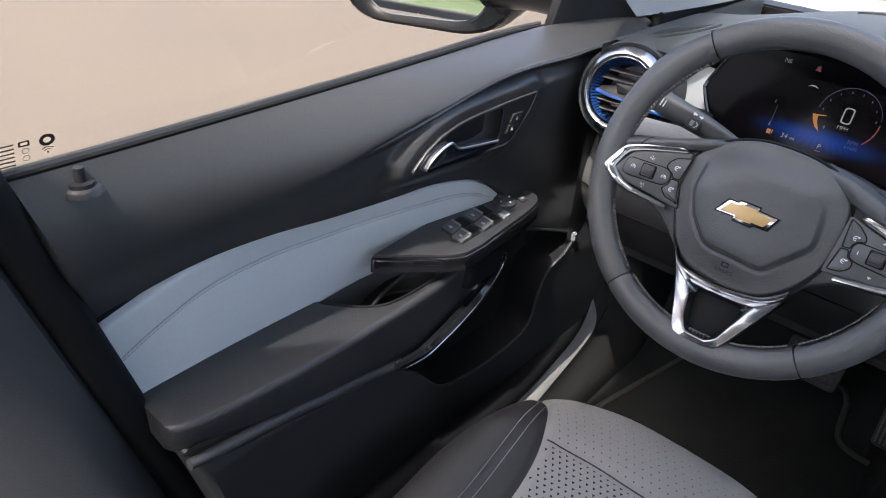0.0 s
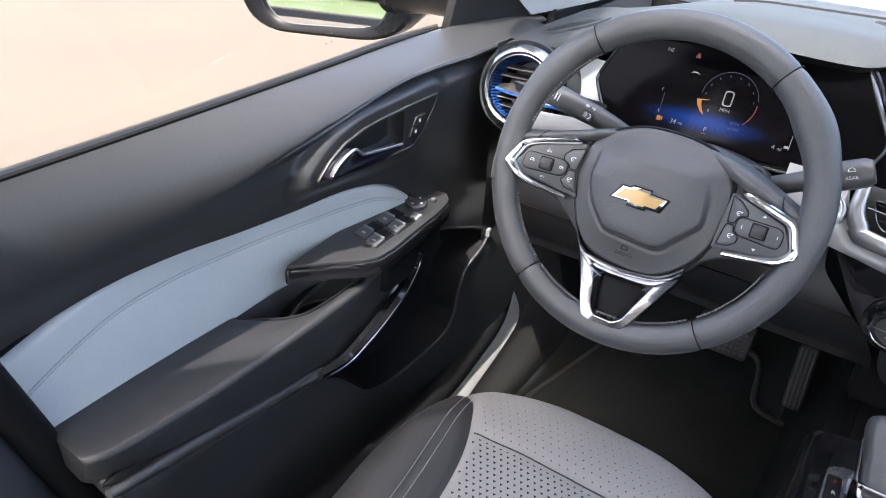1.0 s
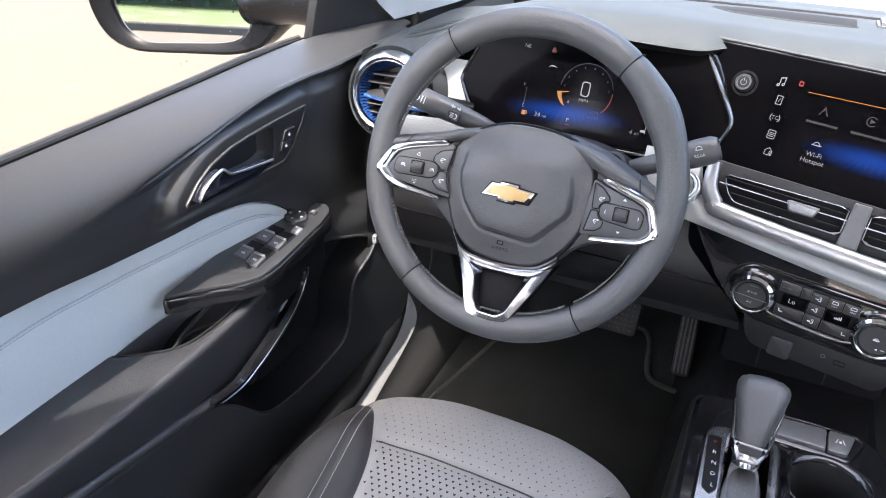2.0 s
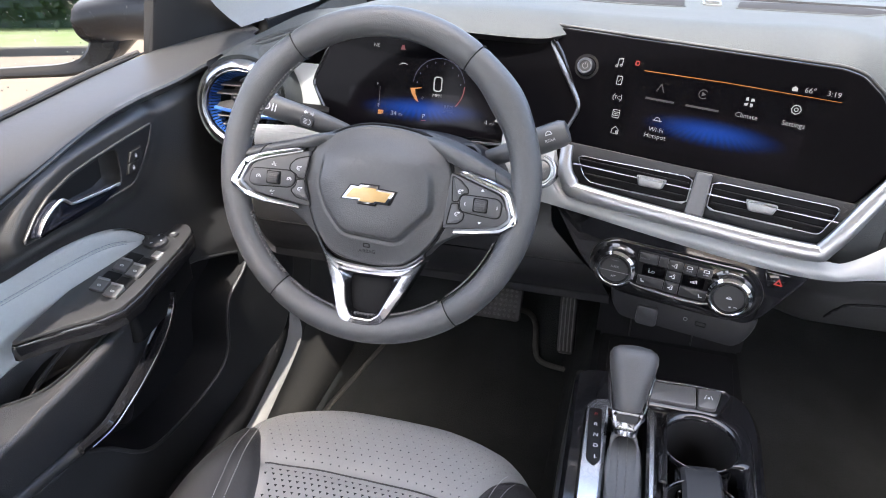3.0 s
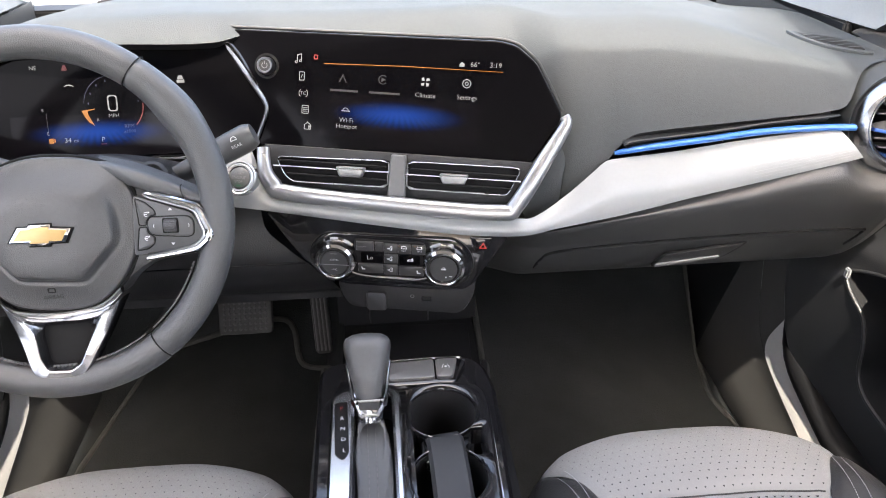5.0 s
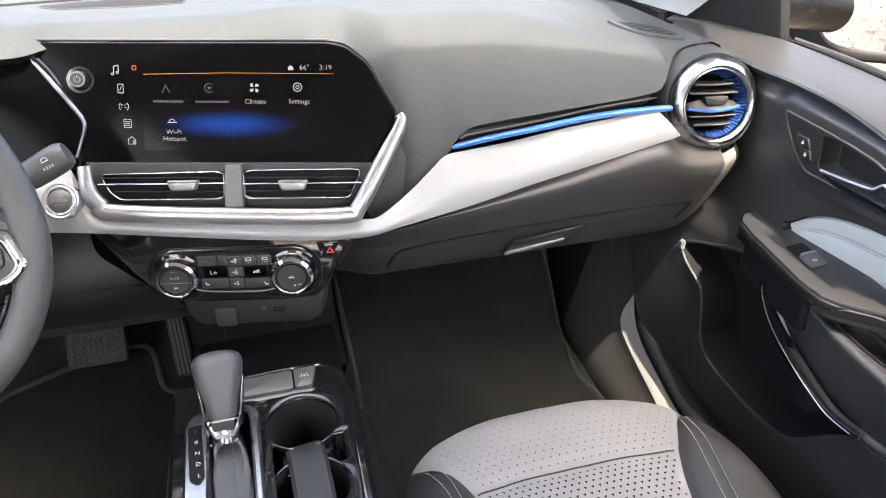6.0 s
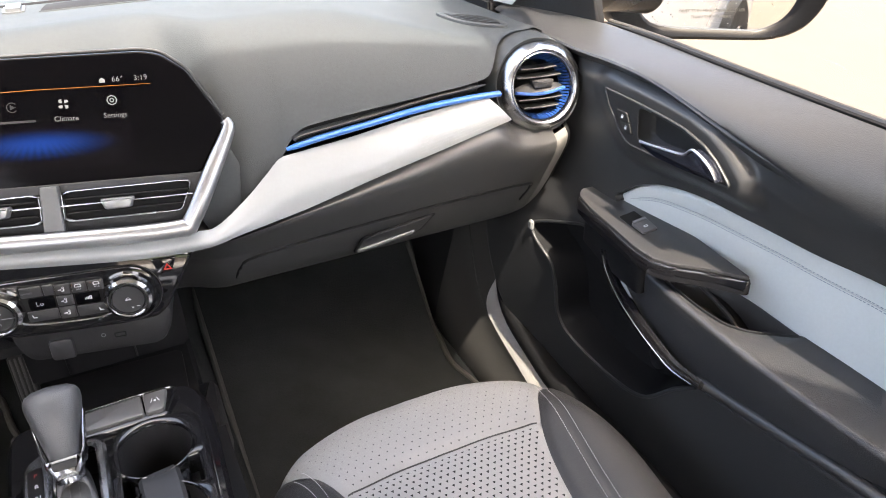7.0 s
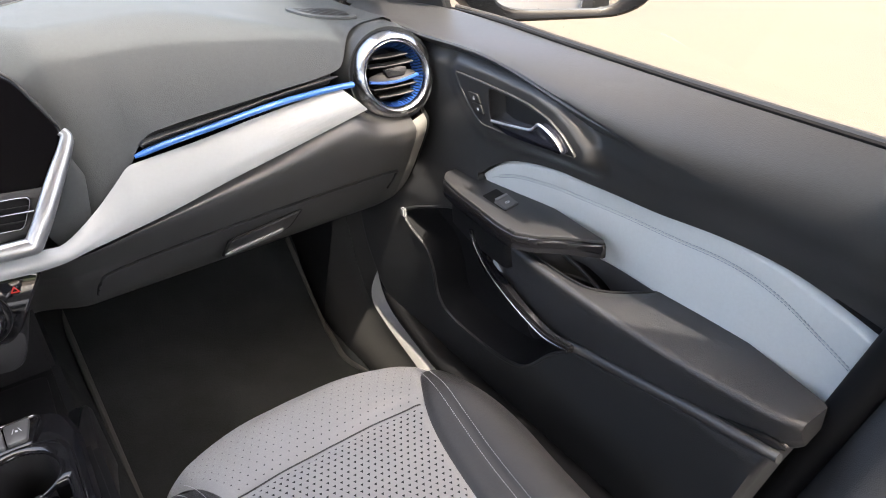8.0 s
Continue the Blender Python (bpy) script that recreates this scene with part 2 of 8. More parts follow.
def polar(poly, n, c):
    out = []
    m = len(poly)
    for k in range(n):
        d = Vector((math.cos(2 * math.pi * k / n), math.sin(2 * math.pi * k / n)))
        best = None
        for i in range(m):
            p, q = poly[i] - c, poly[(i + 1) % m] - c
            e = q - p
            den = d.x * e.y - d.y * e.x
            if abs(den) < 1e-12:
                continue
            t = (p.x * e.y - p.y * e.x) / den
            s = (p.x * d.y - p.y * d.x) / den
            if t > 0 and -1e-6 <= s <= 1 + 1e-6 and (best is None or t > best):
                best = t
        out.append(c + d * (best or 0.001))
    return out


def sweep(path, prof, up=(0, 0, 1), closed=False, scale=None, caps=True, bm=None, closed_prof=True):
    """prof (a, b): a sideways, b along up, carried along the path."""
    bm = bmesh.new() if bm is None else bm
    P = [Vector(p) for p in path]
    m = len(P)
    loops = []
    for i in range(m):
        t = (P[(i + 1) % m] - P[i - 1]) if closed else (P[min(i + 1, m - 1)] - P[max(i - 1, 0)])
        t.normalize()
        w = Vector(up(i / (m - 1)) if callable(up) else up)
        side = t.cross(w).normalized()
        nn = side.cross(t)
        k = scale(i / max(m - 1, 1)) if scale else 1.0
        loops.append([P[i] + side * a * k + nn * b * k for a, b in prof])
    vs = [[bm.verts.new(p) for p in lp] for lp in loops]
    q = len(prof)
    for i in range(m if closed else m - 1):
        a, b = vs[i], vs[(i + 1) % m]
        for j in range(q if closed_prof else q - 1):
            k = (j + 1) % q
            bm.faces.new((a[j], a[k], b[k], b[j]))
    if caps and not closed and closed_prof:
        bm.faces.new(list(reversed(vs[0])))
        bm.faces.new(vs[-1])
    return bm


def circ(r, n=12, ry=None):
    return [(r * math.cos(2 * math.pi * k / n), (ry or r) * math.sin(2 * math.pi * k / n)) for k in range(n)]


def box_prof(w, h, b):
    w, h = w / 2, h / 2
    return [(-w, -h + b), (-w + b, -h), (w - b, -h), (w, -h + b), (w, h - b), (w - b, h), (-w + b, h), (-w, h - b)]


def grid(fn, nu, nv, bm=None):
    bm = bmesh.new() if bm is None else bm
    vs = [[bm.verts.new(fn(i / nu, j / nv)) for j in range(nv + 1)] for i in range(nu + 1)]
    for i in range(nu):
        for j in range(nv):
            bm.faces.new((vs[i][j], vs[i + 1][j], vs[i + 1][j + 1], vs[i][j + 1]))
    return bm


def lathe(prof, fn, n=40, bm=None):
    """prof (r, c) turned round fn's c axis."""
    bm = bmesh.new() if bm is None else bm
    rings(bm, [[fn(r * math.cos(2 * math.pi * k / n), r * math.sin(2 * math.pi * k / n), c) for k in range(n)] for r, c in prof], cap1=False)
    return bm


def block(x0, x1, y0, y1, z0, z1, b=0.004):
    bm = bmesh.new()
    bmesh.ops.create_cube(bm, size=1)
    for v in bm.verts:
        v.co = Vector((x0 if v.co.x < 0 else x1, y0 if v.co.y < 0 else y1, z0 if v.co.z < 0 else z1))
    if b:
        bmesh.ops.bevel(bm, geom=list(bm.edges), offset=b, segments=2, affect="EDGES")
    return bm


def local(origin, right, up):
    r = Vector(right).normalized()
    n = r.cross(Vector(up)).normalized()
    u = n.cross(r)
    o = Vector(origin)
    return lambda a, b, c=0.0: o + r * a + u * b + n * c


def smooth(a, b, v):
    t = min(1, max(0, (v - a) / (b - a)))
    return t * t * (3 - 2 * t)


def inside_distance(p, poly):
    """How far p lies within the outline (negative outside)."""
    best, odd = 1e9, False
    m = len(poly)
    for i in range(m):
        a, b = poly[i - 1], poly[i]
        e = b - a
        t = min(1, max(0, (p - a).dot(e) / max(e.dot(e), 1e-12)))
        best = min(best, (p - a - e * t).length)
        if (a.y > p.y) != (b.y > p.y) and p.x < (b.x - a.x) * (p.y - a.y) / (b.y - a.y) + a.x:
            odd = not odd
    return best if odd else -best


def words(text, size, fn, material, parent, name="lettering", base=0.0, label="", align="CENTER"):
    """Lettering in the built-in font, as a mesh on a mapped plane."""
    cu = bpy.data.curves.new("words", "FONT")
    cu.body, cu.size, cu.align_x, cu.align_y = text, size, align, "CENTER"
    cu.resolution_u = 2
    cu.offset = -0.010 * size
    tmp = bpy.data.objects.new("words", cu)
    me = bpy.data.meshes.new_from_object(tmp)
    for v in me.vertices:
        v.co = fn(v.co.x, v.co.y, base)
    me.name = name
    me.materials.append(material)
    bpy.data.objects.remove(tmp)
    ob = new(name, me)
    if label:
        tagged(ob, label)
    return under(parent, ob)


def shape(outline, fn, material, parent, name, base=0.0, h=0.0003, label=""):
    bm = bmesh.new()
    o = [Vector(p) for p in outline]
    rings(bm, [[fn(p.x, p.y, c) for p in o] for c in (base, base + h)])
    return put(name, bm, material, parent, label)


def rect(cx, cy, w, h):
    return [(cx - w / 2, cy - h / 2), (cx + w / 2, cy - h / 2), (cx + w / 2, cy + h / 2), (cx - w / 2, cy + h / 2)]


def ring_shape(cx, cy, r, w, fn, material, parent, name, base=0.0, a0=0, a1=360, n=24, label=""):
    bm = bmesh.new()
    full = a1 - a0 >= 360
    vs = []
    for k in range(n + (0 if full else 1)):
        a = radians(a0 + (a1 - a0) * k / n)
        vs.append([bm.verts.new(fn(cx + q * math.cos(a), cy + q * math.sin(a), base)) for q in (r - w / 2, r + w / 2)])
    for k in range(n):
        a, b = vs[k], vs[(k + 1) % len(vs)]
        bm.faces.new((a[0], a[1], b[1], b[0]))
    return put(name, bm, material, parent, label)


def curve1(v, table):
    """Smooth one-dimensional curve through (position, value) pairs."""
    m = len(table)
    if v <= table[0][0]:
        return table[0][1]
    if v >= table[-1][0]:
        return table[-1][1]
    for i in range(m - 1):
        (a, p), (b, q) = table[i], table[i + 1]
        if v <= b:
            h = b - a
            s0 = (q - table[i - 1][1]) / (b - table[i - 1][0]) if i else (q - p) / h
            s1 = (table[i + 2][1] - p) / (table[i + 2][0] - a) if i + 2 < m else (q - p) / h
            t = (v - a) / h
            return p * (2 * t ** 3 - 3 * t * t + 1) + s0 * h * (t ** 3 - 2 * t * t + t) + q * (3 * t * t - 2 * t ** 3) + s1 * h * (t ** 3 - t * t)
    return table[-1][1]


# ---------------------------------------------------------------- outside: the lot, kerb, verge and hedge


def outside():
    bm = bmesh.new()
    bmesh.ops.create_grid(bm, x_segments=40, y_segments=40, size=400)
    tagged(part("ground", bm, M_GROUND, None, smooth=0), "pale sandy concrete lot in full daylight", "ground", kind="structure")
    kerb = part("kerb", sweep([(-70, -13.2, 0.05), (70, -13.2, 0.05)], box_prof(0.22, 0.22, 0.03), up=(0, 0, 1)), M_KERB)
    tagged(kerb, "weathered grey concrete kerb along the grass", "kerb", kind="structure")
    bm = grid(lambda u, v: Vector((-70 + 140 * u, -13.3 - 26 * v, 0.14 + 0.5 * v + 0.04 * noise.noise(Vector((u * 60, v * 20, 0))))), 70, 20)
    tagged(part("lawn", bm, M_GRASS), "bright green mown grass verge behind the kerb", "grass", kind="stuff")
    rng = random.Random(4)
    bm = bmesh.new()
    for k in range(9000):
        x = rng.uniform(-45, 30)
        top = 1.6 + 0.7 * noise.noise(Vector((x * 0.35, 0, 3)))
        z = 0.2 + top * rng.random() ** 0.7
        y = -18.5 - 1.2 * rng.random() - 0.5 * noise.noise(Vector((x * 0.5, z, 0)))
        c, a = Vector((x, y, z)), rng.uniform(0.08, 0.2)
        d1 = Vector((rng.uniform(-1, 1), rng.uniform(-1, 1), rng.uniform(-1, 1))).normalized() * a
        d2 = d1.cross(Vector((rng.uniform(-1, 1), rng.uniform(-1, 1), rng.uniform(-1, 1)))).normalized() * a * 0.55
        bm.faces.new([bm.verts.new(p) for p in (c - d1, c + d2, c + d1, c - d2)])
    grid(lambda u, v: Vector((-50 + 85 * u, -19.0 - 0.3 * noise.noise(Vector((u * 60, v * 4, 1))), 0.1 + (2.0 + 0.5 * noise.noise(Vector((u * 30, 0, 3)))) * v)), 160, 6, bm)
    tagged(part("hedge", bm, M_LEAF, None, smooth=0), "loose dark green hedge on the verge", "hedge", kind="stuff")


outside()

# ---------------------------------------------------------------- the car's shell


def header(x):
    """The curved front edge of the roof."""
    return -0.06 - 0.12 * x * x


def shell():
    car = thing("car_body", "silver car body shell with pale headliner", "car body", (0, -0.6, 0.3), kind="structure")
    # roof with its front header, seen only as shade
    bm = grid(lambda u, v: Vector((-0.60 + 1.20 * u, header(-0.60 + 1.20 * u) - (2.0 + header(-0.60 + 1.20 * u)) * v, 1.53 + 0.05 * math.sin(math.pi * u) + 0.03 * math.sin(math.pi * v))), 16, 20)
    put("headliner", bm, M_LINER, car)
    bm = grid(lambda u, v: Vector((-0.61 + 1.22 * u, header(-0.61 + 1.22 * u) + 0.01 - (2.02 + header(-0.61 + 1.22 * u)) * v, 1.56 + 0.05 * math.sin(math.pi * u) + 0.03 * math.sin(math.pi * v))), 16, 20)
    put("roof", bm, M_SILVER, car)
    put("windscreen_header", sweep([(-0.60 + 0.06 * k, header(-0.60 + 0.06 * k) - 0.02, 1.54 + 0.05 * math.cos((k - 10) * 0.157)) for k in range(21)], box_prof(0.05, 0.06, 0.01)), M_LINER, car)
    for s in (-1, 1):
        path = cr([(s * 0.69, 0.80, 1.06), (s * 0.675, 0.5, 1.17), (s * 0.625, 0.2, 1.34), (s * 0.575, -0.20, 1.53)], 6)
        put("a_pillar", sweep(path, box_prof(0.07, 0.06, 0.02)), M_LINER, car)
        # broad trim between the sail panel and the windscreen
        la = cr([(s * 0.70, 0.360, 1.062), (s * 0.70, 0.28, 1.122), (s * 0.655, 0.06, 1.30), (s * 0.60, -0.15, 1.48)], 6)
        lb = cr([(s * 0.655, 0.80, 1.062), (s * 0.645, 0.55, 1.17), (s * 0.62, 0.25, 1.33), (s * 0.575, -0.08, 1.50)], 6)
        put("pillar_cover", grid(lambda u, v: la[round(u * 18)].lerp(lb[round(u * 18)], v) + Vector((-s * 0.012, 0, 0.0)) * math.sin(math.pi * v), 18, 8), M_PILLAR, car)
        for y in (1.25, -1.55):
            C = local((s * 0.84, y, 0.33), (0, 1, 0), (0, 0, 1))
            k = (lambda a, b, c, C=C: C(a, b, c)) 
            wheel = put("tyre", lathe([(0.20, -0.11), (0.31, -0.11), (0.33, -0.08), (0.33, 0.06), (0.31, 0.09), (0.20, 0.09)], k, 40), M_BLACK, car)
            put("wheel_rim", lathe([(0.20, 0.085 * s), (0.12, 0.06 * s), (0.001, 0.07 * s)], k, 30), M_SILVER, car)
        put("roof_rail", sweep([(s * 0.588, -0.09, 1.535), (s * 0.59, -1.1, 1.56), (s * 0.588, -2.0, 1.53)], box_prof(0.045, 0.06, 0.015)), M_LINER, car)
        path = [(s * 0.60, -0.65, 1.53), (s * 0.69, -0.64, 1.25), (s * 0.74, -0.61, 1.04)]
        put("b_pillar", sweep(path, box_prof(0.13, 0.05, 0.02), up=(0, 1, 0.0001)), M_LINER, car)
        # lower pillar trim beside the seat
        def pillar(u, v, s=s):
            z = 1.06 - 0.72 * v
            y = -0.556 + (0.97 - z) * 0.27 - 0.34 * u
            x = 0.752 - 0.02 * math.sin(math.pi * min(1, u * 2.2)) - 0.03 * smooth(0.9, 0.6, z) * smooth(0.03, 0.14, u)
            x += 0.02 * smooth(0.03, 0.0, u)
            return Vector((s * x, y, z))
        put("pillar_trim", grid(pillar, 24, 24), mat("black_pillar_trim", (0.040, 0.041, 0.044), 0.5, grain=0.3, grain_size=900), car)
        pth = [(s * 0.757, -0.545 + (0.97 - z) * 0.27, z) for z in [1.06 - 0.04 * k for k in range(17)]]
        put("rubber_seal", sweep(pth, circ(0.020, 12), up=(1, 0, 0)), M_BLACK, car)
        # outer skin of the sides
        put("side_skin", grid(lambda u, v, s=s: Vector((s * (0.905 - 0.05 * v ** 3 - 0.03 * (1 - v) ** 2), 1.80 - 3.95 * u, 0.32 + 0.66 * v)), 40, 12), M_SILVER, car)
        put("rear_quarter", grid(lambda u, v, s=s: Vector((s * (0.83 - 0.19 * v), -1.75 - 0.3 * u, 1.04 + 0.5 * v)), 6, 6), M_SILVER, car)
        put("outer_handle", sweep(cr([(s * 0.915, -0.62, 0.90), (s * 0.945, -0.66, 0.90), (s * 0.945, -0.80, 0.90), (s * 0.915, -0.84, 0.90)], 5), circ(0.014, 10)), M_SILVER, car)
        # sill and kick panel beside the footwell
        def edge_line(k):
            """Foot of the door opening, from the sill up to the pillar."""
            return curve1(k, [(0, -0.55), (0.45, 0.08), (0.58, 0.185), (0.70, 0.27), (0.82, 0.305), (1.0, 0.345)]), curve1(k, [(0, 0.455), (0.45, 0.476), (0.58, 0.500), (0.70, 0.537), (0.82, 0.61), (1.0, 0.78)])
        def sillf(u, v, s=s):
            y, z = edge_line(u)
            lean = smooth(0.5, 0.8, u)
            return Vector((s * (0.672 - 0.042 * v ** 0.8 * (1 - 0.25 * lean)), y - 0.006 + 0.075 * lean * v * v + 0.008 * v, z - 0.004 + 0.018 * math.sin(v * 2.4) * (1 - lean) - 0.050 * v * v * (1 - 0.4 * lean)))
        def kick(u, v, s=s):
            p = sillf(u, 1.0)
            k = smooth(0.0, 1.0, v)
            return Vector((p.x + (s * 0.612 - p.x) * k, p.y + 0.10 * smooth(0.6, 1.0, u) * v, p.z + (0.35 - p.z) * v))
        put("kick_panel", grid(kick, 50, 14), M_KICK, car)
        def rolled(u, v):
            k = 0.34 + 0.54 * u
            return sillf(k, v * (1.0 - 0.90 * smooth(0.68, 0.90, k)))
        # sill surface again in darker grey, painting the shade where it turns inward
        put("sill_shade_sheet", grid(lambda u, v: sillf(0.5 + 0.5 * u, v) + Vector((s * 0.0015, 0.0010, -0.0020)), 40, 14), M_KICK, car)
        put("door_sill", grid(rolled, 60, 24), M_SILL, car, smooth=85)
        end = [kick(1.0, k / 8) for k in range(9)]
        put("kick_panel", grid(lambda u, v: Vector((end[round(v * 8)].x, end[round(v * 8)].y + (0.86 - end[round(v * 8)].y) * u, end[round(v * 8)].z)), 6, 8), M_DARK, car)
        pth = [edge_line(k / 30) for k in range(31)]
        put("door_seal", sweep([(s * 0.660, y - 0.002, z + 0.002) for y, z in pth], circ(0.023, 12), up=(1, 0, 0), scale=lambda k: 1.0 - 0.5 * smooth(0.65, 0.95, k)), M_BLACK, car)
        put("cowl_side", block(s * 0.690, s * 0.80, 0.42, 0.86, 0.90, 1.060, 0.004), M_DARK, car)
        put("sill_base", block(s * 0.66, s * 0.9, -1.6, 0.5, 0.25, 0.44), M_BLACK, car)
    put("floorpan", block(-0.9, 0.9, -2.4, 0.9, 0.20, 0.335), M_BLACK, car)
    put("bulkhead", block(-0.9, 0.9, 0.84, 0.90, 0.20, 1.03), M_BLACK, car)
    # pale floor added out of view at the rear to bounce sun into the cabin
    put("bounce_floor", block(-0.80, 0.80, -2.30, -1.30, 0.34, 0.60, 0.02), M_LINER, car)
    put("bonnet", grid(lambda u, v: Vector((-0.86 + 1.72 * u, 0.86 + 0.95 * v, 1.03 - 0.06 * v - 0.06 * v ** 4 + 0.03 * math.sin(math.pi * u) - 0.05 * abs(2 * u - 1) ** 3)), 16, 10), M_SILVER, car)
    put("front_end", grid(lambda u, v: Vector((-0.86 + 1.72 * u, 1.81 + 0.08 * math.sin(math.pi * v) - 0.10 * abs(2 * u - 1) ** 4, 0.30 + 0.62 * v)), 16, 8), M_SILVER, car)
    # glazing
    def pane(name, fn, nu=8, nv=8):
        ob = put(name, grid(fn, nu, nv), M_WINDSCREEN, car)
        return ob
    pane("windscreen", lambda u, v: Vector(((-0.66 + 1.32 * u) * (1 - 0.06 * v), 0.84 + (header((-0.66 + 1.32 * u) * 0.9) - 0.84) * v, 1.05 + 0.48 * v + 0.04 * v * math.sin(math.pi * u))))


shell()

# ---------------------------------------------------------------- floor


def floors():
    def carpet(u, v):
        x = -0.62 + 1.24 * u
        y = -1.2 + 2.0 * v
        z = 0.345 + 0.40 * smooth(0.45, 0.86, y) ** 1.3 + 0.25 * smooth(0.16, 0.10, abs(x))
        return Vector((x, y, z + 0.003 * noise.noise(Vector((x * 9, y * 9, 0)))))
    tagged(part("floor_carpet", grid(carpet, 60, 60), M_CARPET), "black carpeted footwell floor", "carpet", kind="structure")

    def mat_thing(s):
        t = thing("floor_mat", "black carpet floor mat with a bound edge in the footwell", "floor mat", (s * 0.36, 0.25, 0.36), "front floor mats")
        if s < 0:
            o = [(-0.575, -0.15), (-0.585, 0.30), (-0.52, 0.56), (-0.30, 0.60), (-0.23, 0.60), (-0.222, 0.535), (-0.20, 0.52), (-0.13, 0.515), (-0.12, 0.48), (-0.135, 0.2), (-0.14, -0.15)]
        else:
            o = [(0.135, -0.15), (0.135, 0.70), (0.16, 0.76), (0.50, 0.78), (0.60, 0.76), (0.598, 0.47), (0.580, 0.37), (0.598, 0.295), (0.603, -0.15)]
        o = rounded([Vector(p) for p in o], 0.03)
        def fn(a, b, c):
            return Vector((a, b, 0.352 + c + 0.40 * smooth(0.45, 0.86, b) ** 1.3))
        bm = bmesh.new()
        lo = [(o, 0), (o, 0.008), (inset(o, 0.006), 0.010)]
        rings(bm, [[fn(p.x, p.y, c) for p in lp] for lp, c in lo])
        put("carpet_top", bm, M_CARPET, t)
        put("bound_edge", sweep([fn(p.x, p.y, 0.009) for p in o], circ(0.006, 8), closed=True), M_BIND, t)
    mat_thing(-1)
    mat_thing(1)


floors()

# ---------------------------------------------------------------- dashboard
S = local((0.002, 0.1836, 1.0484), (0.9853, -0.1618, -0.0552), (0.1103, 0.3548, 0.9284))     # plane of the centre display
H = local((0.0, 0.115, 0.87), (0.9867, -0.1613, -0.0199), (0.0277, 0.0462, 0.9985))            # plane of the climate panel
Q = local((-0.337, 0.206, 1.0475), (1, 0, 0), (0, 0.34, 0.94))                                 # plane of the instrument display
W = local((-0.356, 0.012, 0.997), (1, 0, 0), (0, 0.37, 0.929))                                 # plane of the steering wheel


def dash_edge(x):
    """Front edge of the soft upper pad, from the left end to the right."""
    y = curve1(x, [(-0.70, 0.22), (-0.60, 0.205), (-0.545, 0.20), (-0.50, 0.215), (-0.36, 0.195), (-0.21, 0.215), (-0.16, 0.25), (0.0, 0.238), (0.10, 0.222), (0.15, 0.200), (0.178, 0.165), (0.20, 0.142), (0.26, 0.146), (0.535, 0.146), (0.585, 0.195), (0.64, 0.205), (0.70, 0.22)])
    z = curve1(x, [(-0.70, 1.058), (-0.60, 1.064), (-0.545, 1.068), (-0.50, 1.095), (-0.36, 1.118), (-0.21, 1.112), (-0.16, 1.115), (0.0, 1.10), (0.10, 1.05), (0.165, 0.955), (0.188, 0.912), (0.20, 0.918), (0.212, 0.932), (0.250, 0.968), (0.264, 0.988), (0.278, 1.001), (0.297, 1.005), (0.371, 1.012), (0.449, 1.018), (0.525, 1.0225), (0.545, 1.028), (0.585, 1.058), (0.64, 1.064), (0.70, 1.058)])
    return y, z


def dash_top(x, y):
    z = 1.118 - 0.058 * (smooth(0.31, 0.60, x) if x > 0 else smooth(-0.36, -0.68, x)) - 0.05 * smooth(0.45, 0.86, y)
    z += 0.022 * math.exp(-((x + 0.355) / 0.17) ** 4) * smooth(0.48, 0.26, y)
    z += 0.012 * math.exp(-((x + 0.02) / 0.2) ** 4) * smooth(0.45, 0.25, y)
    return z


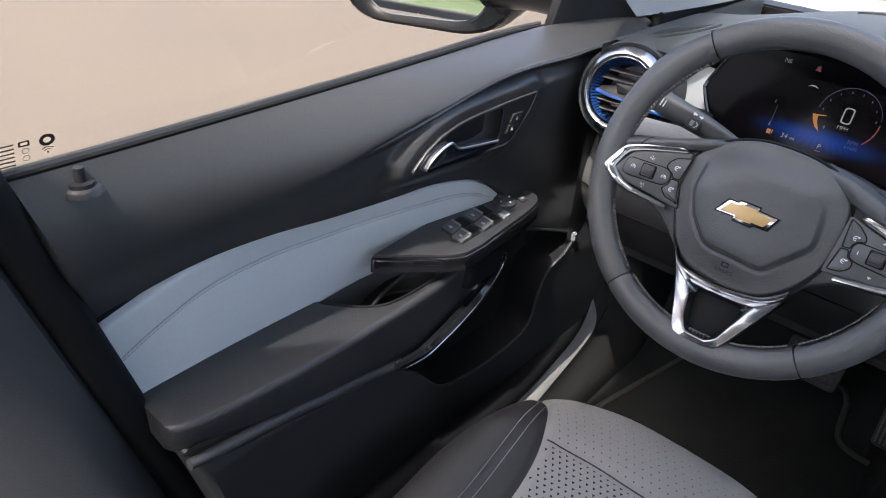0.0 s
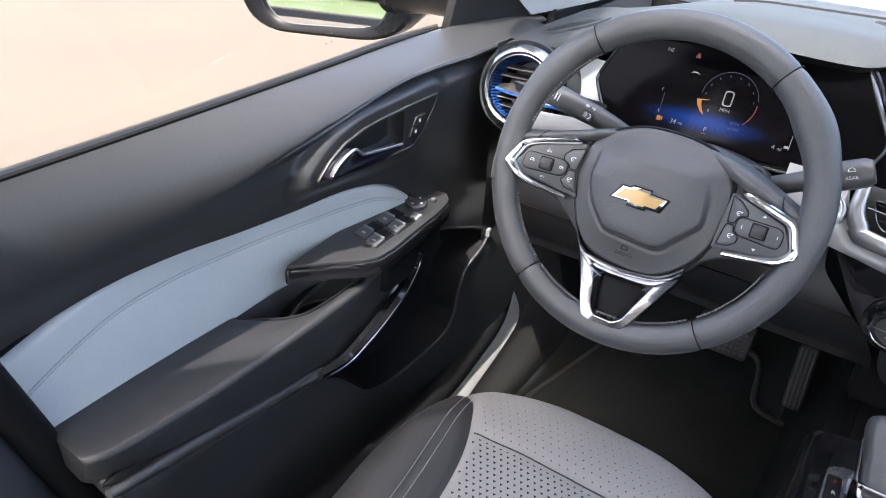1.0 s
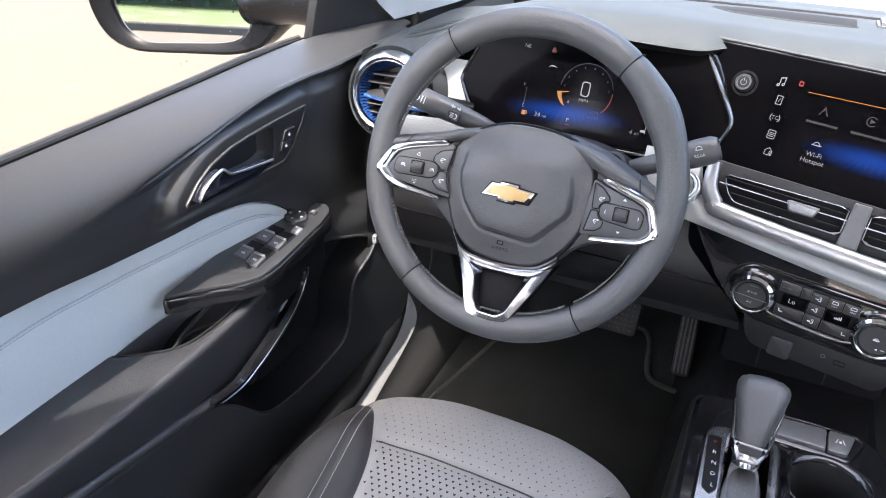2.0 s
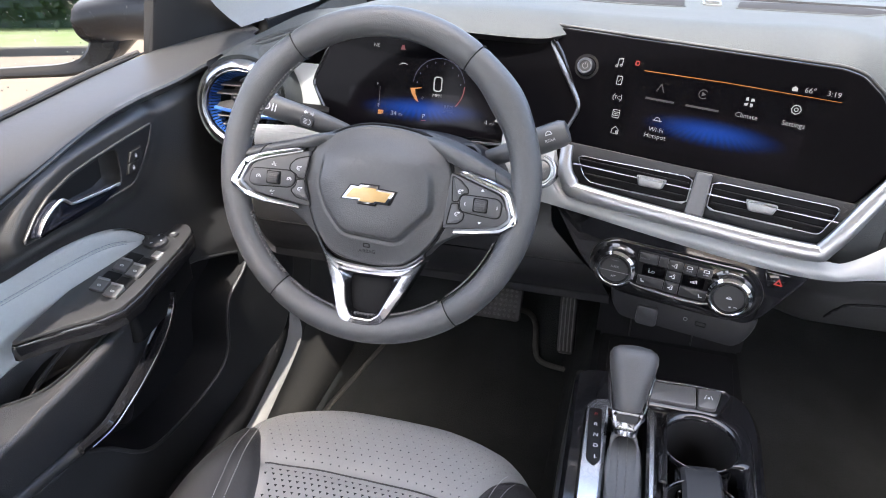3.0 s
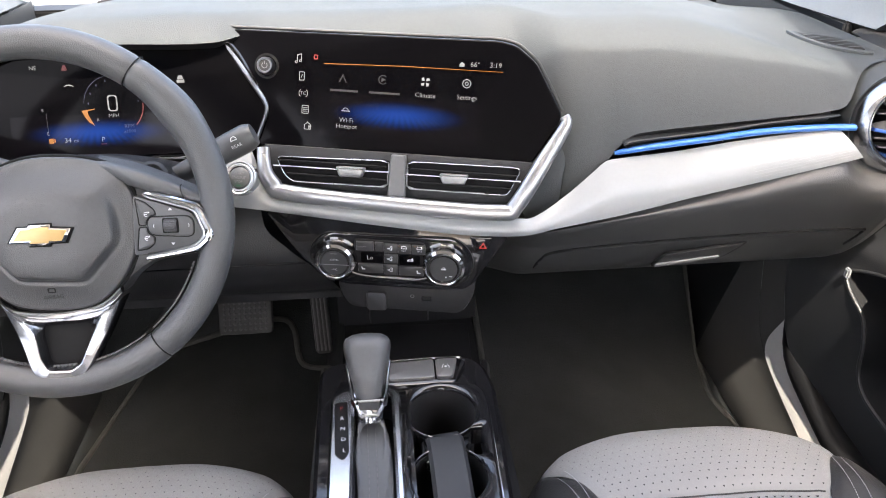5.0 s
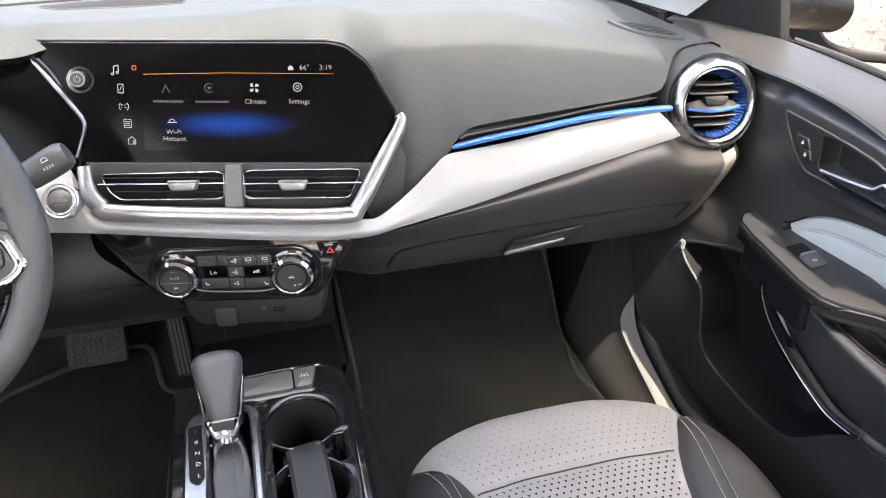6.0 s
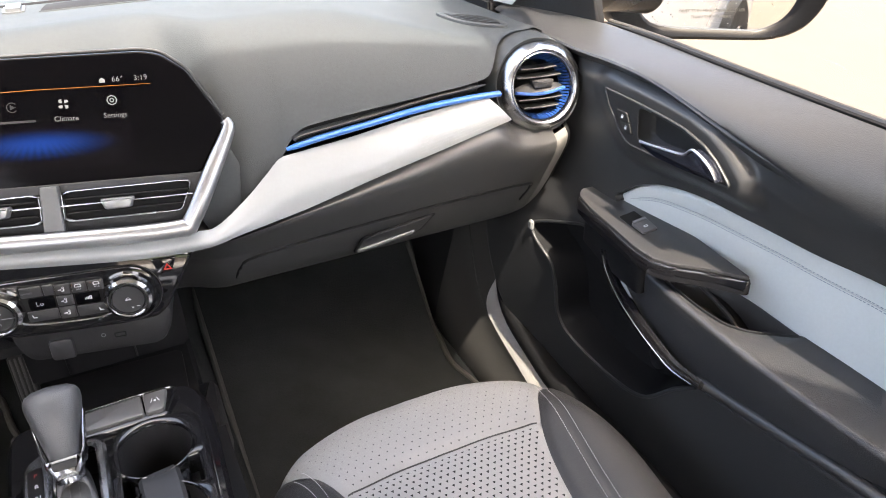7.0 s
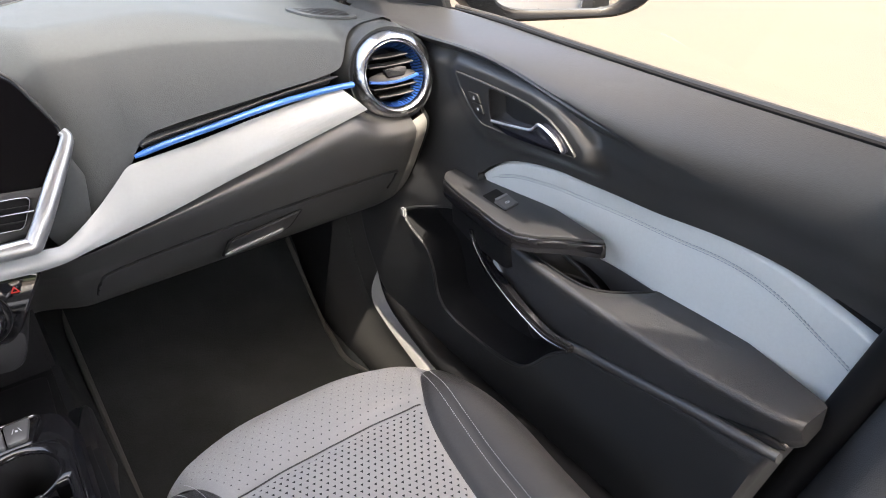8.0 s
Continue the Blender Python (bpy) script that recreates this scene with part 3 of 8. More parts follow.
def dashboard():
    d = thing("dashboard", "dark grey dashboard with silver and blue trim", "dashboard", (0, 0.3, 0.8))

    def pad_z(x, y):
        ye, ze = dash_edge(x)
        zt = dash_top(x, y)
        k = max(0.0, 1 - (y - ye) / (0.05 + 0.065 * smooth(0.02, 0.10, zt - ze)))
        return zt - (dash_top(x, ye) - ze) * k ** 2.0

    def top(u, v):
        x = -0.655 + 1.31 * u
        ye, ze = dash_edge(x)
        w = v ** 1.7
        y = ye + (0.86 - ye) * w
        zt = dash_top(x, y)
        L = 0.05 + 0.065 * smooth(0.02, 0.10, zt - ze)
        k = max(0.0, 1 - (y - ye) / L)
        return Vector((x, y, zt - (dash_top(x, ye) - ze) * k ** 2.0))
    put("upper_pad", grid(top, 150, 50), M_PAD, d)

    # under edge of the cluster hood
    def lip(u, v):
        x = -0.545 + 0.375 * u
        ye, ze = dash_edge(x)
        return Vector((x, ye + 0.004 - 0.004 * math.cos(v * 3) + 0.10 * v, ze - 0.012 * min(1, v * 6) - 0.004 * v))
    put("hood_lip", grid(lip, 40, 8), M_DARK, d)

    # lower body on the passenger's side: rolled pad above the glove box
    def low(u, v):
        x0 = curve1(v, [(0.0, 0.128), (0.12, 0.126), (0.30, 0.116), (0.52, 0.098), (0.7, 0.090), (1.0, 0.090)])
        x = x0 + (0.634 - x0) * u
        zl = curve1(x, [(0.10, 0.903), (0.165, 0.898), (0.221, 0.909), (0.293, 0.922), (0.40, 0.942), (0.535, 0.970), (0.575, 0.948), (0.665, 0.940)])
        prof = [(0.0, 0.150, zl + 0.01), (0.08, 0.122, zl - 0.006), (0.30, 0.112, 0.5 * zl + 0.443), (0.52, 0.146, 0.853), (0.60, 0.155, 0.838), (0.80, 0.190, 0.79), (0.90, 0.215, 0.770), (0.94, 0.245, 0.765), (1.0, 0.44, 0.80)]
        y = curve1(v, [(a, b) for a, b, c in prof])
        z = curve1(v, [(a, c) for a, b, c in prof])
        y += 0.006 * smooth(0.60, 0.634, x) ** 2 + 0.03 * smooth(0.17, 0.10, x)
        return Vector((x, y, z))
    put("lower_pad", grid(low, 60, 80), mat("soft_lower_dash", (0.034, 0.0342, 0.0342), 0.42, spec=0.7, grain=0.25, grain_size=900), d)
    # chamfered outer end of the passenger's side; its paler grey paints window light
    def end(u, v):
        p = low(1.0, 0.10 + 0.82 * v)
        if u < 0.34:
            return p + Vector((0.004, 0.0015, 0)) * (u / 0.34)
        if u < 0.67:
            return p + Vector((0.004 + 0.025 * (u - 0.34) / 0.33, 0.0015 + 0.014 * (u - 0.34) / 0.33, 0))
        return Vector((p.x + 0.029, p.y + 0.0155 + (0.78 - p.y) * (u - 0.67) / 0.33, p.z))
    put("end_cap", grid(end, 30, 40), mat("daylit_end_cap", (0.17, 0.165, 0.155), 0.5, grain=0.2, grain_size=900), d, smooth=20)
    put("end_gap", sweep([low(1.0, 0.06 + 0.88 * k / 30) + Vector((0.032, 0.022, 0)) for k in range(31)], circ(0.0045, 8), up=(1, 0, 0)), M_BLACK, d)
    put("end_cap", grid(lambda u, v: Vector((0.655, 0.20 + 0.6 * u, 0.90 + 0.16 * v)), 6, 6), M_DOOR, d)
    put("end_cap", grid(lambda u, v: Vector((-0.652, 0.18 + 0.6 * u, 0.74 + 0.32 * v)), 6, 6), M_DOOR, d)

    # driver's side: face round the column and knee panel
    def knee(u, v):
        x = -0.655 + curve1(v, [(0.0, 0.48), (0.30, 0.482), (0.40, 0.508), (0.55, 0.545), (0.75, 0.565), (1.0, 0.565)]) * u
        prof = [(0.0, 0.215, 0.985), (0.15, 0.185, 0.955), (0.30, 0.155, 0.90), (0.5, 0.145, 0.845), (0.75, 0.18, 0.785), (0.88, 0.22, 0.768), (1.0, 0.50, 0.83)]
        y = curve1(v, [(a, b) for a, b, c in prof]) + 0.05 * smooth(-0.58, -0.655, x)
        return Vector((x, y, curve1(v, [(a, c) for a, b, c in prof])))
    put("knee_panel", grid(lambda u, v: knee(0.12 + 0.88 * u, v), 50, 50), M_DARK, d)
    # end strip of the knee panel, coloured paler for the window light on it
    put("knee_side", grid(lambda u, v: knee(0.12 * u, v), 12, 50), mat("lit_side_dash", (0.10, 0.10, 0.098), 0.5, spec=0.3, grain=0.2, grain_size=900), d, "outer end of the lower dash, window light put in as grey")
    put("seam", sweep([knee(k / 30, 0.48) + Vector((0, -0.001, 0)) for k in range(31)], circ(0.0012, 6), up=(0, 1, 0)), M_BLACK, d)
    put("lower_edge_trim", sweep([knee(0.12 + 0.8 * k / 20, 0.86) + Vector((0, -0.004, 0)) for k in range(21)], circ(0.003, 8), up=(0, 1, 0)), M_SATIN, d)
    # face between the instrument display and the round vent on the driver's side
    put("side_face", grid(lambda u, v: Vector((-0.655 + 0.16 * u, 0.205 + 0.03 * v - 0.0 * u, 0.96 + 0.092 * v)), 8, 8), M_TRIM, d)

    # silver trim, a swept band under the display and out to the right vent
    def band(u, v):
        x = -0.245 + 0.79 * u
        zu = curve1(x, [(-0.245, 1.0), (-0.20, 1.0), (-0.176, 0.995), (-0.1705, 0.969), (-0.164, 0.952), (-0.150, 0.945), (-0.012, 0.929), (0.08, 0.921), (0.133, 0.9205), (0.155, 0.918), (0.196, 0.937), (0.228, 0.960), (0.245, 0.9735), (0.259, 0.976), (0.331, 0.982), (0.4035, 0.9915), (0.477, 0.999), (0.529, 1.0045), (0.545, 1.004)])
        zl = curve1(x, [(-0.245, 0.935), (-0.175, 0.929), (-0.0145, 0.909), (0.079, 0.902), (0.141, 0.9015), (0.184, 0.905), (0.255, 0.9115), (0.363, 0.934), (0.4715, 0.956), (0.545, 0.974)])
        yu = curve1(x, [(-0.245, 0.178), (-0.172, 0.168), (-0.164, 0.154), (-0.15, 0.150), (-0.012, 0.124), (0.08, 0.109), (0.133, 0.102), (0.155, 0.107), (0.196, 0.122), (0.228, 0.131), (0.259, 0.137), (0.545, 0.136)])
        yl = curve1(x, [(-0.245, 0.155), (-0.175, 0.143), (-0.0145, 0.118), (0.079, 0.100), (0.141, 0.093), (0.184, 0.100), (0.255, 0.110), (0.545, 0.112)])
        x += 0.030 * (v - 0.5) * smooth(0.90, 1.0, u)
        if v < 0.86:
            t = v / 0.86
            z, y = zu + (zl - zu) * t, yu + (yl - yu) * t - 0.006 * math.sin(math.pi * t)
        else:
            t = (v - 0.86) / 0.14
            z, y = zl - 0.003 * math.sin(t * 2.2), yl + 0.03 * t * t
        return Vector((x, y, z))
    put("silver_trim", grid(band, 140, 16), M_TRIM, d, "silver-grey painted trim band")
    # fine ribs where the band nears the vent
    bm = bmesh.new()
    for k in range(11):
        t = 0.06 + 0.08 * k
        pth = [band(0.845 + 0.15 * q / 8, t * 0.86) + Vector((0, -0.0006, 0)) for q in range(9)]
        sweep(pth, circ(0.00014, 5), up=(0, 1, 0), bm=bm)
    put("trim_ribs", bm, M_TRIM, d)
    # blue accent and the black slot above it
    blue = [(0.258, 0.141, 0.9815), (0.2935, 0.138, 0.9885), (0.365, 0.136, 0.9962), (0.438, 0.135, 1.0035), (0.505, 0.134, 1.0055), (0.549, 0.133, 1.0045)]
    put("blue_strip", sweep(cr(blue, 8), box_prof(0.010, 0.0065, 0.002), up=(0, 0, 1), scale=lambda t: 0.55 + 0.45 * smooth(0, 0.12, t)), M_BLUE, d, "bright blue accent strip")
    slot = [(0.272, 0.157, 0.984), (0.295, 0.157, 0.9955), (0.370, 0.157, 1.0060), (0.447, 0.157, 1.0135), (0.505, 0.157, 1.0165), (0.528, 0.160, 1.0170)]
    put("slot", sweep(cr(slot, 8), box_prof(0.018, 0.022, 0.002), up=(0, 0, 1), scale=lambda k: 0.55 + 0.45 * smooth(0, 0.08, k) - 0.5 * smooth(0.9, 1.0, k)), M_BLACK, d)
    blade = [(0.2685, 0.143, 0.9910), (0.281, 0.143, 0.9965), (0.370, 0.143, 1.0042), (0.447, 0.143, 1.0125), (0.505, 0.143, 1.0160), (0.5325, 0.143, 1.0168)]
    put("slot_blade", sweep(cr(blade, 8), box_prof(0.012, 0.0034, 0.001), up=(0, 0, 1), scale=lambda k: 1.0 - 0.7 * smooth(0.8, 1.0, k)), M_DARK, d)
    # the same on the driver's side, short, behind the wheel
    bl = [(-0.57, 0.145, 1.004), (-0.53, 0.158, 1.0), (-0.485, 0.178, 0.992)]
    put("blue_strip", sweep(cr(bl, 6), box_prof(0.010, 0.0065, 0.002)), M_BLUE, d, "bright blue accent strip")
    put("slot", sweep(cr([(p[0], p[1] + 0.012, p[2] + 0.009) for p in bl], 6), box_prof(0.02, 0.013, 0.002)), M_BLACK, d)
    def band_l(u, v):
        x = -0.56 + 0.13 * u
        return Vector((x, 0.132 + 0.055 * u - 0.012 * v - 0.006 * math.sin(math.pi * v), 0.998 - 0.012 * u - (0.028 + 0.02 * u) * v))
    put("silver_trim", grid(band_l, 16, 10), M_TRIM, d, "silver-grey painted trim with fine ribs")
    bm = bmesh.new()
    for k in range(12):
        sweep([band_l(q / 6, 0.05 + 0.08 * k) + Vector((0, -0.0006, 0)) for q in range(7)], circ(0.0004, 5), up=(0, 1, 0), bm=bm)
    put("trim_ribs", bm, M_TRIM, d)

    # glove box line and pull
    line = cr([(0.176, 0.163, 0.80), (0.182, 0.158, 0.825), (0.205, 0.152, 0.842), (0.34, 0.1475, 0.853), (0.48, 0.1475, 0.857), (0.60, 0.152, 0.856), (0.612, 0.160, 0.846), (0.606, 0.168, 0.82)], 8)
    def lid_y(x, z):
        u = (x - 0.097) / 0.537
        return min((low(u, 0.3 + 0.62 * k / 120) for k in range(121)), key=lambda p: abs(p.z - z)).y
    line = [Vector((p.x, lid_y(p.x, p.z) - 0.0002, p.z)) for p in line]
    put("glove_box_seam", sweep(line, circ(0.0021, 6), up=(0, 1, 0)), M_BLACK, d)
    put("lid_edge", sweep([p + Vector((0, 0.0004, -0.0022)) for p in line], circ(0.0014, 6), up=(0, 1, 0)), M_DOOR, d)
    G = local((0.396, lid_y(0.396, 0.812) - 0.0015, 0.812), (1, 0.0, 0.09), (0, -0.72, 1))
    put("pull_seam", plate([(-0.0590, -0.0165), (0.0475, -0.0145), (0.0660, 0.0290), (-0.0480, 0.0250)], 0.0022, 0.0004, G, r=0.006), M_BLACK, d)
    put("glove_box_pull", plate([(-0.0555, -0.0135), (0.0445, -0.0115), (0.0615, 0.0255), (-0.0450, 0.0215)], 0.003, 0.001, G, r=0.006), M_DOOR, d)
    # pale grey lip, coloured for the light that its edge catches
    put("pull_lip", plate([(-0.054, -0.0145), (0.034, -0.0125), (0.036, -0.0035), (-0.053, -0.0055)], 0.0055, 0.0015, G, r=0.003), mat("lit_grey_lip", (0.22, 0.22, 0.22), 0.4), d)

    # demister grilles at the ends
    for s in (-1, 1):
        T0 = lambda a, b, c: Vector((s * a, b, pad_z(s * a, b) + c))
        axis = cr([Vector(p) for p in [(0.566, 0.362), (0.582, 0.332), (0.597, 0.301), (0.610, 0.269), (0.621, 0.238)]], 6)

        def T(u, w, c):
            k = min(max(u, 0.0), 1.0) * 23.999
            p, q = axis[int(k)], axis[int(k) + 1]
            n = Vector((-(q - p).y, (q - p).x)).normalized()
            m = p.lerp(q, k - int(k)) + n * w
            return T0(m.x, m.y, c)
        lens = lambda g: [(k / 16, g * math.sin(math.pi * k / 16) ** 0.8) for k in range(17)] + [(k / 16, -g * math.sin(math.pi * k / 16) ** 0.8) for k in range(15, 0, -1)]
        dem = put("demister_rim", plate(lens(0.0260), 0.0040, 0.0010, T), M_PAD, d)
        put("demister_well", plate([(0.12 + 0.76 * u, w) for u, w in lens(0.0185)], 0.0048, 0.0003, T), M_BLACK, dem)
        for k in range(6):
            u = 0.24 + 0.105 * k
            g = 0.0158 * math.sin(math.pi * (u - 0.12) / 0.76) ** 0.8
            put("demister_blade", plate([(u - 0.020, -g), (u + 0.002, -g), (u + 0.032, g), (u + 0.010, g)], 0.0053, 0.0004, T), M_PAD, dem)
    # long demister slot under the windscreen and a sensor
    on_top = lambda a, b, c: Vector((a, b, dash_top(a, b) + c))
    for o in ([(-0.232, 0.450), (-0.199, 0.413), (-0.120, 0.409), (-0.041, 0.413), (-0.040, 0.471), (-0.126, 0.474), (-0.19, 0.466)],
              [(0.024, 0.425), (0.100, 0.424), (0.19, 0.424), (0.232, 0.455), (0.19, 0.480), (0.109, 0.486), (0.031, 0.472)]):
        rim = put("windscreen_slot", plate(o, 0.0015, 0.0006, on_top, r=0.006), M_PAD, d)
        put("slot_grille", plate(inset([Vector(p) for p in o], 0.003), 0.0022, 0.0004, on_top, r=0.005), M_HOLE, rim)
    put("light_sensor", block(-0.018, 0.008, 0.438, 0.486, 1.112, 1.124, 0.004), mat("pale_grey_sensor", (0.085, 0.088, 0.092), 0.5), d)
    put("windscreen_seam", sweep([(x, 0.508 - 0.25 * x * x, dash_top(x, 0.508 - 0.25 * x * x) + 0.0004) for x in [-0.42 + 0.84 * k / 30 for k in range(31)]], circ(0.0026, 6)), M_HOLE, d)
    return d


dash = dashboard()


def round_vent(s):
    v = thing("round_air_vent", "round air vent with a chrome ring and blue fins", "air vent", (s * 0.628, 0.15, 0.992), "round dashboard vents")
    C = local((-0.606, 0.172, 1.007) if s < 0 else (0.623, 0.142, 1.000), (1, -0.10 * s, -0.02 * s), (0.02 * s, 0.26, 1))
    C0 = C
    C = lambda a, b, c: C0(a * 0.945 - (0.0035 if s > 0 else 0.0), b * 0.945, c)
    ring = put("chrome_ring", lathe([(0.0470, -0.004), (0.0478, 0.0045), (0.0500, 0.0090), (0.0525, 0.0105), (0.0560, 0.0090), (0.0610, 0.0030), (0.0645, -0.004), (0.0650, -0.02), (0.060, -0.03)], C, 84), M_RING, v)
    put("inner_lip", lathe([(0.0490, 0.0076), (0.0478, 0.0082), (0.0468, 0.0066), (0.0466, 0.0030)], C, 84), M_SATIN, ring, "bright inner lip")
    put("well", lathe([(0.0485, 0.001), (0.0405, -0.024), (0.039, -0.05), (0.001, -0.05)], C, 48), M_BLACK, v)
    for k in range(64):
        a = 2 * math.pi * k / 64
        ca, sa = math.cos(a), math.sin(a)
        fin = [(0.0478, 0.003), (0.0395, -0.018), (0.0410, -0.022), (0.0492, 0.000)]
        bm = bmesh.new()
        rings(bm, [[C(r * ca - w * sa, r * sa + w * ca, c) for r, c in fin] for w in (-0.0013, 0.0013)], cap0=True)
        put("blue_fin", bm, M_BLUED, v, smooth=0)
    upv = C(0, 1, 0) - C(0, 0, 0)
    for b, w, m in ((0.0285, 0.028, M_VSLAT), (0.0165, 0.035, M_VSLAT), (-0.0150, 0.035, M_VSLAT), (-0.0270, 0.028, M_VSLAT)):
        pth = [C(-w + 2 * w * q / 12, b - 0.0010 * math.sin(q / 12 * math.pi), -0.010) for q in range(13)]
        put("slat", sweep(pth, box_prof(0.018, 0.0022, 0.0007), up=upv + (C(0, 0, 1) - C(0, 0, 0)) * 0.25), m, v)
    # broad middle slat with its blue lower edge and the thumb tab
    def leaf(u, q):
        x = -0.0390 + 0.078 * u
        dip = 0.0050 * math.sin(math.pi * u)
        return C(x, 0.0075 * math.sin(math.pi * u) ** 0.6 * (1 - q) - 0.0045 * q - dip * q - 0.001, -0.010 + 0.008 * q)
    put("middle_slat", grid(leaf, 24, 6), M_DARK, v)
    put("blue_slat", sweep([leaf(q / 24, 1.0) for q in range(25)], box_prof(0.008, 0.0042, 0.0012), up=upv), mat("mid_blue_lacquer", (0.020, 0.080, 0.29), 0.3, vary=0.05, coat=0.3), v, "blue lacquered slat")
    put("thumb_tab", plate([(-0.008, -0.0035), (0.020, -0.0025), (0.024, 0.008), (0.016, 0.0105), (-0.014, 0.0100)], 0.006, 0.0020, lambda a, b, c: C(a, b, c - 0.008), r=0.003), M_DARK, v)
    # hooded collar in the pad
    put("collar", lathe([(0.064, -0.012), (0.069, -0.006), (0.073, -0.02), (0.085, -0.06)], C, 60), M_PAD, v)


round_vent(-1)
round_vent(1)

# ---------------------------------------------------------------- centre display


def display():
    t = thing("centre_display", "wide black touchscreen with chamfered corners, lit home page", "touchscreen", S(0, 0, -0.03))
    o = [Vector(p) for p in [(-0.213, 0.066), (0.113, 0.071), (0.134, 0.067), (0.158, 0.049), (0.193, -0.008), (0.190, -0.019), (0.162, -0.067), (-0.168, -0.068), (-0.156, -0.025), (-0.163, -0.010)]]
    put("housing", plate([p * 1.0 for p in inset(o, -0.002)], 0.05, 0.004, lambda a, b, c: S(a, b, c - 0.054), r=0.008), M_DARK, t)
    put("glass", plate(o, 0.004, 0.0012, lambda a, b, c: S(a, b, c - 0.004), r=0.006), M_SCREEN, t, "glossy black display glass", smooth=0)
    edge = rounded([Vector(p) for p in [(-0.226, 0.058), (-0.213, 0.069), (0.114, 0.074), (0.136, 0.070), (0.161, 0.051), (0.196, -0.007)]], 0.008)[3:-3]
    put("bright_edge", sweep([S(p.x, p.y, -0.002) for p in edge], circ(0.0020, 8), up=S(0, 0, 1) - S(0, 0, 0)), M_DARK, t)
    put("lower_edge", sweep([S(-0.168, -0.0705, -0.002), S(0.0, -0.0705, -0.002), S(0.160, -0.0705, -0.002)], box_prof(0.003, 0.004, 0.001), up=S(0, 0, 1) - S(0, 0, 0)), M_GLOSS, t)
    # divider between the two displays
    div = [(-0.218, 0.052), (-0.2085, 0.046), (-0.1605, -0.016), (-0.1575, -0.026), (-0.171, -0.066)]
    put("divider", sweep([S(a, b, 0.002) for a, b in rounded([Vector(p) for p in div], 0.01)[3:-3]], box_prof(0.006, 0.008, 0.002), up=S(0, 0, 1) - S(0, 0, 0), scale=lambda k: 1.2 - 0.6 * k), M_FRAME, t)
    # knob
    K = lambda a, b, c: S(-0.1605 + 0.76 * a, 0.026 + 0.76 * b, c)
    knob = put("volume_knob", lathe([(0.0135, 0), (0.0130, 0.008), (0.0115, 0.0105), (0.0095, 0.0105), (0.009, 0.009), (0.0001, 0.009)], K, 36), M_FRAME, t, "round dark chrome volume knob")
    put("knob_cap", lathe([(0.0088, 0.0098), (0.0001, 0.0098)], K, 30), M_DARK, knob)
    ring_shape(0, 0, 0.0042, 0.0010, K, M_PRINTG, knob, "power_symbol", 0.0101, 120, 420)
    shape(rect(0, 0.0042, 0.0010, 0.0045), K, M_PRINTG, knob, "power_symbol", 0.0101)
    ring_shape(0, 0, 0.0175, 0.004, K, M_GLOSS, t, "knob_surround", 0.0008)
    # page contents
    e = 0.0005
    me_fn = lambda u, v: Vector((-0.095 + 0.19 * u, 0, -0.052 + 0.052 * v))
    gl = part("blue_glow", grid(me_fn, 2, 2), M_GLOW, None, "soft blue glow with fine rays", smooth=0)
    r, u, n = (S(1, 0, 0) - S(0, 0, 0)), (S(0, 1, 0) - S(0, 0, 0)), (S(0, 0, 1) - S(0, 0, 0))
    gl.matrix_world = Matrix(((r.x, -n.x, u.x, 0), (r.y, -n.y, u.y, 0), (r.z, -n.z, u.z, 0), (0, 0, 0, 1)))
    gl.matrix_world.translation = S(0, 0, e * 0.6)
    w = gl.matrix_world.copy()
    gl.parent = t
    gl.matrix_parent_inverse = Matrix.Translation(t.location).inverted()
    gl.matrix_basis = w
    bm = bmesh.new()
    rings(bm, [[S(a, b, c) for a, b in ((-0.092, 0.0326), (0.0, 0.0352), (0.121, 0.0358), (0.121, 0.0362), (0.0, 0.0359), (-0.092, 0.0334))] for c in (e, e + 0.0002)])
    put("orange_line", bm, M_UIORANGE, t)
    words("66°", 0.0085, lambda a, b, c: S(0.0875 + a, 0.0425 + b, c), M_UI, t, "temperature", e)
    words("3:19", 0.0085, lambda a, b, c: S(0.1115 + a, 0.0428 + b, c), M_UI, t, "clock_digits", e)
    words("Climate", 0.0078, lambda a, b, c: S(0.0308 + a, 0.0035 + b, c), M_UI, t, "caption", e)
    words("Settings", 0.0078, lambda a, b, c: S(0.0805 + a, 0.004 + b, c), M_UI, t, "caption", e)
    words("Wi-Fi", 0.0076, lambda a, b, c: S(-0.062 + a, -0.0315 + b, c), M_UI, t, "caption", e)
    words("Hotspot", 0.0076, lambda a, b, c: S(-0.0615 + a, -0.039 + b, c), M_UI, t, "caption", e)
    for cx, cy, w in ((-0.0665, 0.003, 0.033), (-0.018, 0.003, 0.037)):
        shape(rect(cx, cy, w, 0.0024), S, M_UIDIM, t, "dim_caption_bar", e)
    shape([(-0.0685 - 0.005, 0.0125), (-0.0685 - 0.0035, 0.0125), (-0.0685, 0.0195), (-0.065, 0.0125), (-0.0635, 0.0125), (-0.0685, 0.0225)], S, M_UIDIM, t, "dim_icon", e)
    ring_shape(-0.0204, 0.0186, 0.0050, 0.0010, S, M_UIDIM, t, "dim_icon", e, 40, 320)
    shape([(-0.0222, 0.0160), (-0.0170, 0.0186), (-0.0222, 0.0212)], S, M_UIDIM, t, "dim_icon", e)
    for k in range(4):
        a = radians(45 + 90 * k)
        bm_o = [(0.0300 + q * math.cos(a + d), 0.0192 + q * math.sin(a + d)) for q, d in ((0.0012, 0), (0.0056, -0.45), (0.0062, 0.0), (0.0046, 0.45))]
        shape(bm_o, S, M_UI, t, "fan_icon", e)
